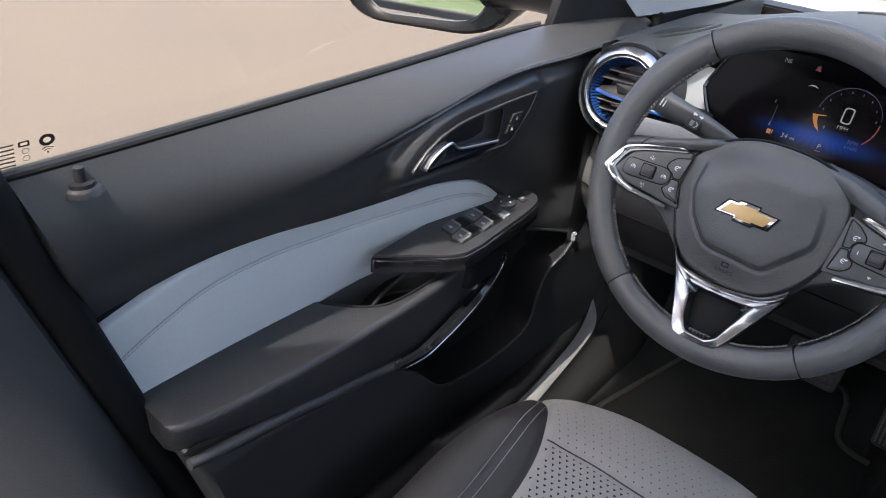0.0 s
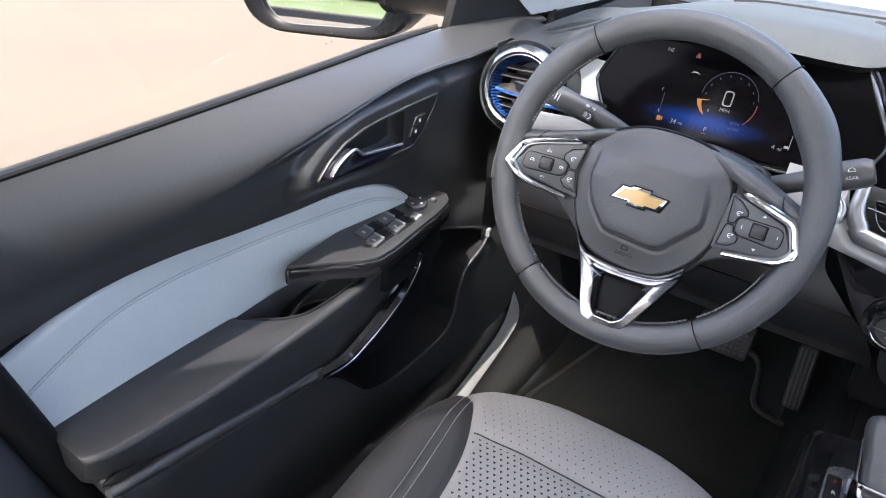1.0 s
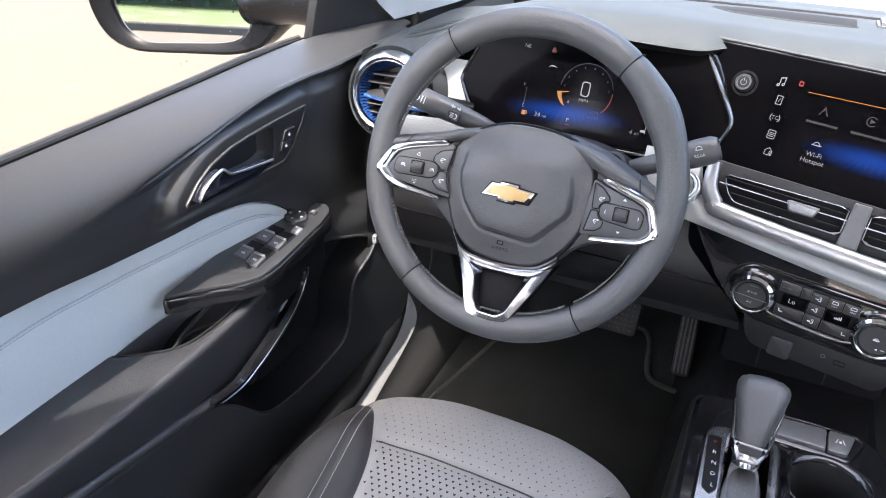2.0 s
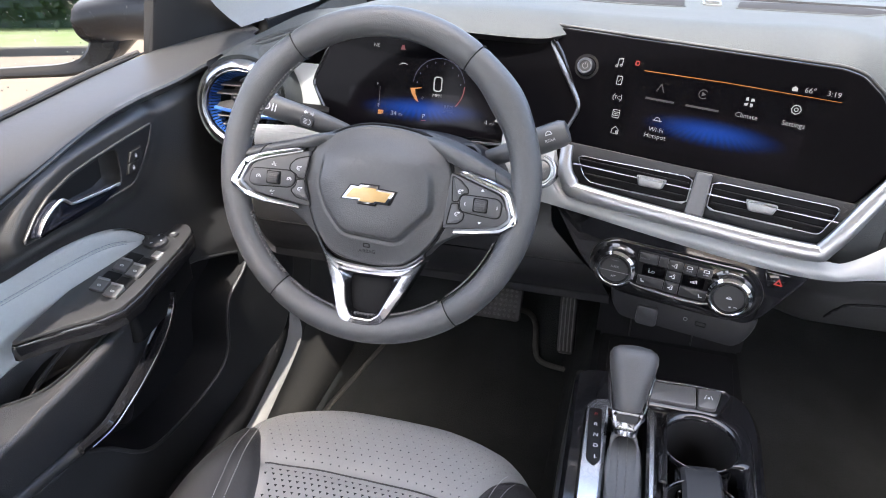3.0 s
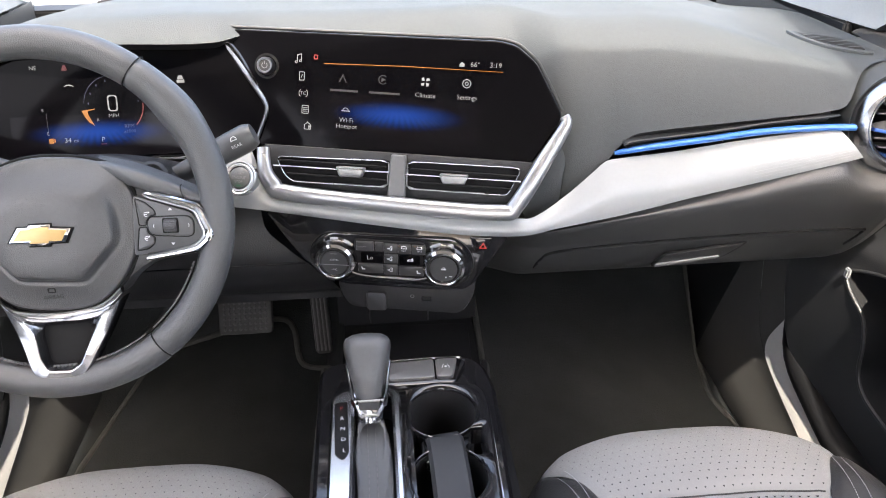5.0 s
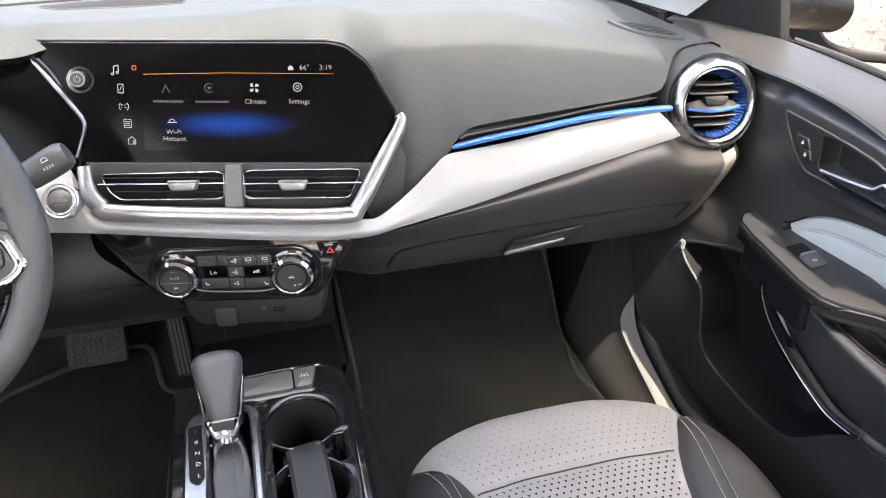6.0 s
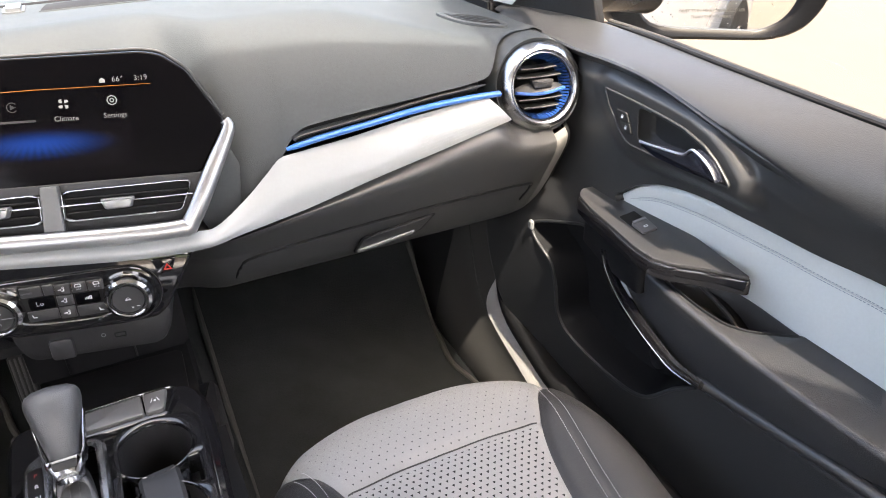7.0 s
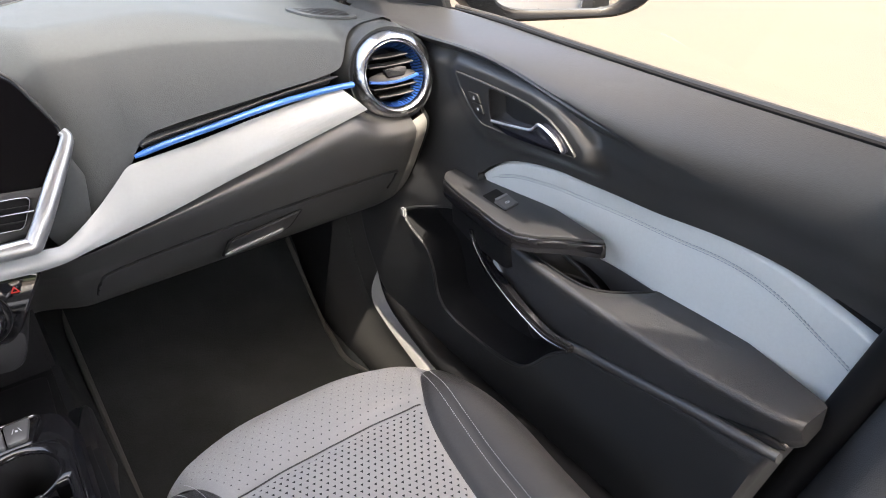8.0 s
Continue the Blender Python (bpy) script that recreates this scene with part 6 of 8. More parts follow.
    for k in range(3):
        shape(rect(-0.034 + 0.007 * k, 0.002 - 0.003 * k, 0.004, 0.0012), B, M_PRINT, t, "wiper_symbol", -0.0005)
        shape(rect(-0.034 + 0.007 * k, -0.004, 0.004, 0.0010), B, M_PRINT, t, "wiper_symbol", -0.0005)


column()


M_STUD = mat("worn_stud", (0.065, 0.065, 0.065), 0.5)


def pedal(name, cx, cy, cz, w, h, tilt, lean, rows, cols, label):
    C = local((cx, cy, cz), (1, 0, 0), (0, math.sin(tilt), math.cos(tilt)))
    t = thing(name, label, "pedal", C(0, 0, -0.01))
    sk = lambda a, b, c: C(a + lean * b, b, c)
    pad = put("pad", plate(rect(0, 0, w, h), 0.014, 0.004, lambda a, b, c: sk(a, b, c - 0.014), r=0.010), M_PEDAL, t)
    for i in range(rows):
        for j in range(cols):
            a, b = (j - (cols - 1) / 2) * w * 0.86 / cols, (i - (rows - 1) / 2) * h * 0.86 / rows
            if cols == 1:
                continue
            ra, rb = w * 0.30 / cols, h * 0.30 / rows
            put("tread_stud", plate([(a - ra, b), (a, b - rb), (a + ra, b), (a, b + rb)], 0.003, 0.001, sk), M_STUD, pad)
    if name == "accelerator_pedal":
        for k in range(4):
            a = -w * 0.33 + w * 0.22 * k
            put("tread_rib", plate(rect(a, 0, w * 0.10, h * 0.9), 0.003, 0.001, sk, r=0.002), mat("worn_tread", (0.12, 0.12, 0.12), 0.45), pad)
    put("arm", sweep([sk(0, h * 0.3, -0.02), C(0.0, h * 0.8, -0.06), C(0, h * 1.6, -0.10)], circ(0.009, 8), up=(1, 0, 0)), M_BLACK, t)


pedal("brake_pedal", -0.297, 0.475, 0.545, 0.098, 0.068, 0.55, 0.0, 6, 9, "black rubber brake pedal with a diamond tread")
pedal("accelerator_pedal", -0.157, 0.455, 0.532, 0.032, 0.115, 0.45, -0.05, 1, 1, "narrow ribbed accelerator pedal")

# ---------------------------------------------------------------- doors


def door(s):
    side = "driver" if s < 0 else "passenger"
    t = thing("front_door", "closed dark grey %s door with a pale blue-grey insert" % side, "car door", (s * 0.75, -0.1, 0.4), "front doors")
    D = lambda x, y, z: Vector((s * x, y, z))
    xf = lambda y: curve1(y, [(-0.6, 0.745), (-0.42, 0.737), (-0.28, 0.722), (-0.15, 0.706), (0.0, 0.693), (0.1, 0.679), (0.2, 0.658), (0.33, 0.634)])
    pocket = [Vector(p) for p in [(0.070, 0.790), (0.150, 0.772), (0.205, 0.748), (0.190, 0.728), (0.150, 0.702), (0.134, 0.66), (0.128, 0.618), (0.105, 0.588), (0.042, 0.574), (-0.03, 0.576), (-0.085, 0.596), (-0.140, 0.655), (-0.20, 0.72), (-0.10, 0.78)]]
    pocket = cr(pocket, 5, closed=True)
    bez = [(0.074, 1.008), (0.063, 0.988), (0.043, 0.964), (0.028, 0.951), (0.018, 0.9468), (-0.031, 0.9467), (-0.083, 0.949), (-0.148, 0.951), (-0.1475, 0.9545), (-0.127, 0.9735), (-0.104, 0.987), (-0.070, 0.997), (-0.038, 1.001), (0.013, 1.005)]
    bez = [Vector(p) for p in bez]
    rear = lambda z: -0.537 + (0.97 - z) * 0.27

    # the passenger's insert sits a little lower towards the rear
    fall = (lambda y: curve1(y, [(-0.512, 0.0165), (-0.44, 0.0160), (-0.26, 0.0100), (-0.17, 0.0025), (-0.10, 0.0)])) if s > 0 else (lambda y: 0.0)
    fall_stitch = (lambda y: curve1(y, [(-0.512, 0.0195), (-0.444, 0.0170), (-0.408, 0.0130), (-0.34, 0.0080), (-0.26, 0.0085), (-0.18, 0.0045), (-0.09, 0.0)])) if s > 0 else (lambda y: 0.0)
    top = lambda y: -fall(y) + curve1(y, [(-0.512, 0.872), (-0.439, 0.893), (-0.374, 0.906), (-0.304, 0.909), (-0.228, 0.904), (-0.151, 0.902), (-0.066, 0.902), (-0.014, 0.896), (0.020, 0.882), (0.042, 0.862)])
    stitch = lambda y: -fall_stitch(y) + curve1(y, [(-0.512, 0.808), (-0.493, 0.819), (-0.438, 0.844), (-0.38, 0.863), (-0.308, 0.870), (-0.23, 0.869), (-0.152, 0.8715), (-0.065, 0.8735), (-0.01, 0.870), (0.042, 0.852)])
    xi = lambda y: curve1(y, [(-0.6, 0.757), (-0.25, 0.755), (-0.10, 0.729), (0.045, 0.699)])

    bz = lambda y: curve1(y, [(-0.58, 1.0405), (-0.456, 1.042), (-0.24, 1.047), (-0.05, 1.053), (0.08, 1.0585), (0.20, 1.062), (0.42, 1.062)])
    belt = lambda y: 0.758 - 0.018 * smooth(0.05, 0.33, y)
    crease = lambda y: curve1(y, [(-0.56, 0.952), (-0.254, 0.976), (-0.177, 0.994), (-0.137, 1.004), (-0.092, 1.0165), (-0.045, 1.0285), (0.0, 1.0365), (0.045, 1.041), (0.1, 1.0435), (0.2, 1.046), (0.42, 1.047)])
    forward = lambda y: curve1(y, [(0.05, 0.0), (0.13, 0.010), (0.2, 0.026), (0.34, 0.048), (0.42, 0.055)])
    plane = lambda y: 0.677 + (0.077 - y) * 0.045

    def skin(y, z, low=False, rim=True):
        x = xf(y)
        lo = curve1(y, [(-0.55, 0.078), (-0.42, 0.068), (-0.28, 0.054), (-0.17, 0.042), (0.0, 0.026), (0.2, 0.010), (0.34, 0.010)])
        zl = curve1(y, [(-0.478, 0.735), (-0.42, 0.726), (-0.363, 0.717), (-0.279, 0.705), (-0.171, 0.692), (-0.08, 0.71), (0.1, 0.74)])
        soft = 0.020 * smooth(-0.17, 0.0, y)
        x -= lo * smooth(zl + 0.007 + soft, zl - 0.006 - soft, z)
        x += forward(y) * smooth(0.78, 0.85, z)
        zc = crease(y)
        back = smooth(0.10, -0.10, y)
        x -= 0.010 * back * smooth(zc - 0.10, zc, z)
        x += (belt(y) - 0.004 - x) * (max(0.0, z - zc) / (bz(y) - zc)) ** (1.45 + 0.75 * back)
        x += 0.021 * smooth(zc + 0.004, 0.885, z) * back * smooth(0.70, 0.76, z)
        x += 0.014 * smooth(-0.30, -0.06, y) * smooth(zc - 0.036, zc - 0.012, z) * smooth(zc + 0.004, zc - 0.006, z)
        x += 0.012 * smooth(0.66, 0.42, z)
        p = Vector((y, z))
        if -0.26 < y < 0.18 and z > 0.85:
            d = inside_distance(p, bez)
            up = smooth(-0.02, 0.02, (z - 0.955) - 0.10 * (y + 0.04)) * smooth(0.11, 0.03, y)
            w = 0.040 - 0.012 * up
            m = 1 - smooth((0.08 + 0.30 * up) * w, w, -d)
            x += (plane(y) + 0.0032 - x) * m
            x += 0.035 * smooth(0.003, 0.007, d)
        if low and y < 0.045 and z > 0.69:
            x += max(0.0, xi(y) + 0.014 - x) * smooth(zl + 0.006, zl + 0.014, z)
        if z < 0.80 and -0.22 < y < 0.23:
            q = inside_distance(p, pocket)
            x += 0.085 * smooth(0.0005, 0.006, q) if rim else 0.0
        return x

    def panel(u, v):
        z0 = 0.44 + 0.615 * v
        f0 = curve1(z0, [(0.44, -0.25), (0.47, 0.05), (0.50, 0.19), (0.537, 0.268), (0.63, 0.312), (0.75, 0.33), (0.95, 0.335), (1.01, 0.385), (1.03, 0.415), (1.06, 0.415)])
        y = rear(z0) + (f0 - rear(z0)) * u
        zt = top(y)
        z = 0.44 + (zt - 0.44) * v / 0.70 if v < 0.70 else zt + (bz(y) - zt) * (v - 0.70) / 0.30
        y0 = rear(z)
        front = curve1(z, [(0.44, -0.25), (0.47, 0.05), (0.50, 0.19), (0.537, 0.268), (0.63, 0.312), (0.75, 0.33), (0.95, 0.335), (1.01, 0.385), (1.03, 0.415), (1.06, 0.415)])
        y = y0 + (front - y0) * u
        x = skin(y, z, v < 0.699)
        x += 0.03 * smooth(0.012, 0.0, y - y0) + 0.03 * smooth(0.014, 0.0, front - y)
        return D(x, y, z)
    put("panel", grid(panel, 250, 200), M_DOOR, t, "grained charcoal door panel", smooth=50)
    # rail along the window, with a crisp lower edge that fades to the rear
    loops = []
    for k in range(121):
        y = -0.33 + 0.695 * k / 120
        w = smooth(-0.30, 0.02, y)
        zc = crease(y)
        xc = xf(y) + forward(y) - 0.010 * smooth(0.10, -0.10, y) - 0.0035 * w + 0.0045 * (1 - w) - 0.009 * smooth(0.02, 0.16, y)
        e = 1.45 + 0.75 * smooth(0.10, -0.10, y)
        b = belt(y) - 0.003
        sec = [(b + 0.004, bz(y) - 0.008), (b, bz(y) + 0.0005)]
        for q in (0.92, 0.8, 0.65, 0.5, 0.36, 0.22, 0.1):
            sec.append((xc + (b - xc) * q ** e, zc + (bz(y) + 0.001 - zc) * q))
        sec += [(xc + 0.0015, zc + 0.0018), (xc, zc - 0.001), (xc + 0.0006 + 0.002 * w, zc - 0.004), (xc + 0.004 + 0.010 * w, zc - 0.013), (xc + 0.034, zc - 0.020)]
        loops.append([D(x, y, z) for x, z in sec])
    bm = bmesh.new()
    rings(bm, loops, closed=False, cap1=False)
    bm.faces.new([v for v in bm.verts][-len(loops[0]):])
    put("window_rail", bm, M_DOOR, t, "smooth charcoal rail under the window", smooth=45)
    # rounded top edge at the glass and the rubber seal
    pth = [(0.760 - 0.018 * smooth(0.05, 0.33, y), y, bz(y) + 0.001) for y in [-0.57 + 0.755 * k / 30 for k in range(31)]]
    put("belt_seal", sweep([D(*p) for p in pth], box_prof(0.012, 0.007, 0.002), scale=lambda k: 1.0 - 0.75 * smooth(0.86, 1.0, k)), M_BLACK, t, "dusty black rubber window seal")
    put("belt_lip", sweep([D(p[0] + 0.010, p[1], p[2] - 0.001) for p in pth], box_prof(0.006, 0.008, 0.002)), mat("dusty_rubber", (0.035, 0.033, 0.031), 0.8, vary=0.5, vary_size=30), t)
    # glass
    g = put("window_glass", grid(lambda u, v: D(0.775 - 0.135 * v - 0.02 * smooth(0.3, 1, u), -0.60 + (1.0 - 0.55 * v) * u, 1.04 + 0.46 * v), 12, 8), M_GLASS, t, "clear side window, raised")
    if s > 0:
        g.data.flip_normals()
    g.visible_shadow = False
    # rain drops left on the pane near the mirror
    rng = random.Random(31 + s)
    bm = bmesh.new()
    for k in range(170):
        u, v = rng.uniform(0.68, 0.86), rng.uniform(0.05, 0.42)
        if rng.random() < 0.3:
            u = rng.uniform(0.55, 0.9)
        q = D(0.775 - 0.135 * v - 0.02 * smooth(0.3, 1, u) + 0.0008, -0.60 + (1.0 - 0.55 * v) * u, 1.04 + 0.46 * v)
        rr = rng.uniform(0.0003, 0.0011)
        rings(bm, [[q + Vector((s * h * rr, f * rr * math.cos(i * 1.047), f * rr * math.sin(i * 1.047))) for i in range(6)] for f, h in ((1, 0), (0.7, 0.5), (0.2, 0.7))])
    tagged(put("rain_drop", bm, mat("rain_drop", (0.04, 0.042, 0.044), 0.08, vary=0), g), kind="stuff")
    if s < 0:
        ink = mat("glass_print", (0.03, 0.025, 0.02), 0.6, vary=0)
        N0 = local((-0.7655, -0.5049, 1.0633), (0, 1, 0), (0.28, 0, 1))
        N = lambda a, b, c: N0(a * 0.72, b * 0.66, c)
        def mark(o, name):
            shape(o, N, ink, t, name, 0.0006)
        ring_shape(0.0, 0.0, 0.0065, 0.0045, N, ink, t, "glass_mark", 0.0006)
        ring_shape(0.0, -0.019, 0.0050, 0.0012, N, ink, t, "glass_mark", 0.0006, 40, 140)
        ring_shape(0.0, -0.019, 0.0085, 0.0012, N, ink, t, "glass_mark", 0.0006, 40, 140)
        mark(rect(0, -0.0185, 0.002, 0.002), "glass_mark")
        put("glass_mark", frame_plate(rect(-0.025, 0.002, 0.012, 0.008), rect(-0.025, 0.002, 0.008, 0.004), 0.0002, 0.00005, N, base=0.0006, n=24), ink, t)
        for q in range(2):
            ring_shape(-0.024, -0.009 - 0.011 * q, 0.0038, 0.0007, N, ink, t, "glass_mark", 0.0006)
        for q in range(6):
            mark(rect(-0.045, 0.004 - 0.006 * q, 0.018, 0.0016), "glass_print_bar")
    # sail panel ahead of the glass
    sail = [(0.196, 1.050), (0.30, 1.046), (0.47, 1.044), (0.47, 1.080), (0.34, 1.130), (0.26, 1.165), (0.200, 1.19)]
    put("sail_panel", plate(sail, 0.014, 0.004, lambda a, b, c: D(0.764 - 0.20 * (a - 0.18) - 0.22 * (b - 1.06) - c, a, b), r=0.010), M_DARK, t)
    # pale padded insert
    def insert_x(y, z):
        zs, zt = stitch(y), top(y)
        x = xi(y) + 0.013 * smooth(0.862, 0.79, z) * smooth(-0.25, -0.14, y)
        if z > zs:
            k = (z - zs) / max(zt - zs, 0.004)
            x += 0.0010 - 0.0024 * math.sin(math.pi * min(1, k * 0.8)) + 0.016 * smooth(0.78, 1.0, k)
        else:
            k = min(1, (zs - z) / 0.09)
            x += 0.0010 * (1 - smooth(0, 0.10, k)) - 0.0010 * math.sin(math.pi * k)
        return x

    def pad(u, v):
        y = -0.512 + 0.554 * u
        zt = top(y)
        z = 0.69 + (zt - 0.69) * v
        y = y + (0.872 - z) * 0.27 * smooth(-0.40, -0.512, y)
        x = insert_x(y, min(z, top(y))) + 0.014 * smooth(0.018, 0.0, u)
        return D(x, y, z)
    ins = put("insert", grid(pad, 90, 70), M_INSERT, t, "pale blue-grey padded vinyl insert", smooth=70)
    for off in (-0.0022, 0.0022):
        bm = bmesh.new()
        for k in range(105):
            y = -0.488 + 0.505 * k / 105
            a, b = y, y + 0.0030
            sweep([D(insert_x(a, stitch(a) + off) - 0.0008, a, stitch(a) + off), D(insert_x(b, stitch(b) + off) - 0.0008, b, stitch(b) + off)], circ(0.00040, 5), up=(1, 0, 0), bm=bm)
        put("stitching", bm, M_THREAD_G, ins)
    put("insert_groove", sweep([D(insert_x(y, stitch(y)) - 0.0002, y, stitch(y)) for y in [-0.495 + 0.525 * k / 60 for k in range(61)]], circ(0.0006, 5), up=(1, 0, 0)), mat("insert_crease", (0.37, 0.40, 0.41), 0.7, vary=0), ins)
    put("insert_gap", sweep([D(xi(y) + 0.004, y, top(y) + 0.002) for y in [-0.512 + 0.554 * k / 60 for k in range(61)]], circ(0.0035, 6), up=(1, 0, 0)), M_BLACK, t)

    # armrest with its pull cup
    if s < 0:
        xo = lambda y: curve1(y, [(-0.485, 0.735), (-0.398, 0.751), (-0.311, 0.764), (-0.249, 0.768), (-0.1, 0.752), (0.02, 0.72)])
    else:
        xo = lambda y: curve1(y, [(-0.485, 0.7165), (-0.42, 0.7285), (-0.36, 0.7395), (-0.30, 0.7475), (-0.249, 0.760), (-0.1, 0.752), (0.02, 0.72)])
    xin = lambda y: curve1(y, [(-0.485, 0.690), (-0.455, 0.678), (-0.385, 0.669), (-0.30, 0.664), (-0.1, 0.661), (0.03, 0.655)])
    zt_ = lambda y: curve1(y, [(-0.485, 0.770), (-0.30, 0.776), (-0.228, 0.779), (-0.128, 0.786), (-0.049, 0.800), (0.03, 0.826)])
    zb_ = lambda y: curve1(y, [(-0.485, 0.728), (-0.46, 0.721), (-0.384, 0.702), (-0.304, 0.688), (-0.178, 0.676), (-0.10, 0.690), (-0.03, 0.728), (0.03, 0.790)])
    xm = lambda y: curve1(y, [(-0.25, 0.762), (-0.243, 0.757), (-0.236, 0.747), (-0.220, 0.724), (-0.208, 0.708), (-0.192, 0.694), (-0.172, 0.685), (-0.116, 0.679), (-0.03, 0.677)])

    def arm_section(y):
        zt, zb, a, b = zt_(y), zb_(y), xo(y), xin(y)
        cup = smooth(-0.243, -0.236, y) * smooth(0.0, -0.01, y)
        m = xm(y) if y > -0.245 else a - 0.012
        zo = zt - 0.062 * cup
        r = 0.0075
        pts = [(a + 0.02, zb + 0.01), (a + 0.02, zo), (m + 0.003 + 0.002 * cup, zo), (m + 0.001, zt - 0.003 * cup), (m - 0.006, zt)]
        for k in range(6):
            q = k / 5 * math.pi * 0.5
            pts.append((b + 0.0 + r - r * math.sin(q) + 0.004, zt - r + r * math.cos(q)))
        h = zt - zb
        for k in range(1, 5):
            pts.append((b + 0.004 + 0.010 * (k / 5) ** 1.5, zt - r - (h - 2 * r) * k / 5))
        for k in range(5):
            q = k / 4 * math.pi * 0.5
            pts.append((b + 0.016 + r * 0.8 - r * 0.8 * math.cos(q), zb + r - r * math.sin(q)))
        return [D(x, y, z) for x, z in pts]
    ys = [-0.478 + 0.003 * k for k in range(168)]
    loops = []
    for y in ys:
        lp = arm_section(y)
        e = (y - ys[0]) / 0.014
        if e < 1:
            f = math.sqrt(max(0.02, 1 - (1 - e) ** 2))
            c = D(xo(y) + 0.01, y, 0.5 * (zt_(y) + zb_(y)))
            lp = [c + (p - c) * (0.86 + 0.14 * f) for p in lp]
        loops.append(lp)
    bm = bmesh.new()
    rings(bm, loops, cap0=True)
    arm = put("armrest", bm, M_ARM, t, "soft black armrest with a pull cup", smooth=40)
    ring_out = [(insert_x(-0.243 + 0.113 * k / 14, 0.78) - 0.003, -0.243 + 0.113 * k / 14) for k in range(15)] + [(0.736, -0.112), (0.702, -0.076)]
    ring_in = [(xm(-0.078 - 0.163 * k / 20) + 0.0025, -0.078 - 0.163 * k / 20) for k in range(21)]
    well = [Vector(p) for p in ring_out + ring_in]
    bm = bmesh.new()
    rings(bm, [[D(p.x, p.y, zt_(p.y) + dz) for p in lp] for lp, dz in ((well, -0.004), (well, -0.0005), (inset(well, 0.0006), -0.0004), (inset(well, 0.0012), -0.0015), (inset(well, 0.0030), -0.040), (inset(well, 0.0055), -0.0425))])
    put("pull_cup", bm, M_ARM, arm, "deep dark pull cup", smooth=30)
    # rounded ledge of the lower panel, close under the armrest
    led = [(-0.472, 0.7310), (-0.42, 0.7235), (-0.363, 0.717), (-0.279, 0.705), (-0.171, 0.692)]
    lp = cr([D(skin(y, z - 0.03, rim=False) + 0.0060, y, z - 0.001) for y, z in led], 10)
    put("ledge", sweep(lp, circ(0.0080, 14), up=(1, 0, 0), scale=lambda k: 0.75 + 0.25 * smooth(0.0, 0.35, k)), M_DOOR, t)
    put("ledge_gap", sweep([p + Vector((s * 0.010, 0, 0.0055)) for p in lp], circ(0.006, 8), up=(1, 0, 0), scale=lambda k: 0.25 + 0.75 * smooth(0.0, 0.10, k)), M_BLACK, t)
    # liner and rim of the pocket; the liner's black paints the shade inside
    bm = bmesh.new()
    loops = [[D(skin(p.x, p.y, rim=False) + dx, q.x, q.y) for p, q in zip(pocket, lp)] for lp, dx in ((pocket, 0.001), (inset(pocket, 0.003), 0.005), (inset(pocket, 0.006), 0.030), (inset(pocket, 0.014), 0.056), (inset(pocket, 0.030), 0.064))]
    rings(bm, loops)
    put("pocket_liner", bm, M_BLACK, t, "door pocket, its shade put in as black")
    put("pocket_rim", sweep([D(skin(p.x, p.y, rim=False) + 0.0012, p.x, p.y) for p in pocket], circ(0.0030, 8), up=(1, 0, 0), closed=True), M_DOOR, t)
    # piano black strip along the lower pull
    strip = [(0.020, 0.792), (0.012, 0.772), (-0.007, 0.750), (-0.031, 0.733), (-0.068, 0.715), (-0.102, 0.703), (-0.140, 0.694), (-0.186, 0.6985)]
    strip_ob = put("pull_strip", sweep([D(0.656 + 0.004 * k / 48, p.x, p.y) for k, p in enumerate(cr(strip, 7))], [(-0.0085, -0.003), (-0.007, 0.002), (-0.002, 0.0045), (0.003, 0.0045), (0.0075, 0.001), (0.0085, -0.004), (0.0, -0.008)], up=(-s, 0, 0), scale=lambda k: 0.5 + 0.95 * math.sin(math.pi * (0.1 + 0.8 * k))), M_GLOSS, t, "piano black pull strip")
    put("pull_chrome", sweep([D(0.6515, p.x - 0.002, p.y + 0.001) for p in cr(strip, 7)[3:-2]], circ(0.0012, 6), up=(-s, 0, 0)), M_SATIN, strip_ob)
    # switch plate
    zsw = lambda y: 0.834 + 0.09 * (y + 0.1)
    o = [Vector(p) for p in [(-0.174, 0.7265), (-0.078, 0.7270), (0.028, 0.7180), (0.069, 0.7090), (0.094, 0.6920), (0.100, 0.670), (0.087, 0.6570), (0.053, 0.6520), (-0.005, 0.6500), (-0.048, 0.6480), (-0.080, 0.6510), (-0.102, 0.6650), (-0.132, 0.6940)]]
    fn = fn0 = lambda a, b, c: D(b, a, zsw(a) + c + 0.10 * (b - 0.69))
    put("switch_base", plate(inset(rounded(o, 0.008), -0.0035), 0.020, 0.0045, lambda a, b, c: fn(a, b, c - 0.023)), M_GLOSS, t, "piano black switch surround")
    put("switch_plate", plate(rounded(o, 0.007), 0.004, 0.0012, lambda a, b, c: fn(a, b, c - 0.003)), M_SWITCH, t, "satin black switch plate")
    put("switch_bracket", plate([(-0.06, 0.70), (0.085, 0.684), (0.085, 0.665), (0.02, 0.655), (-0.06, 0.655)], 0.05, 0.006, lambda a, b, c: fn(a, b, c - 0.072), r=0.01), M_BLACK, t)

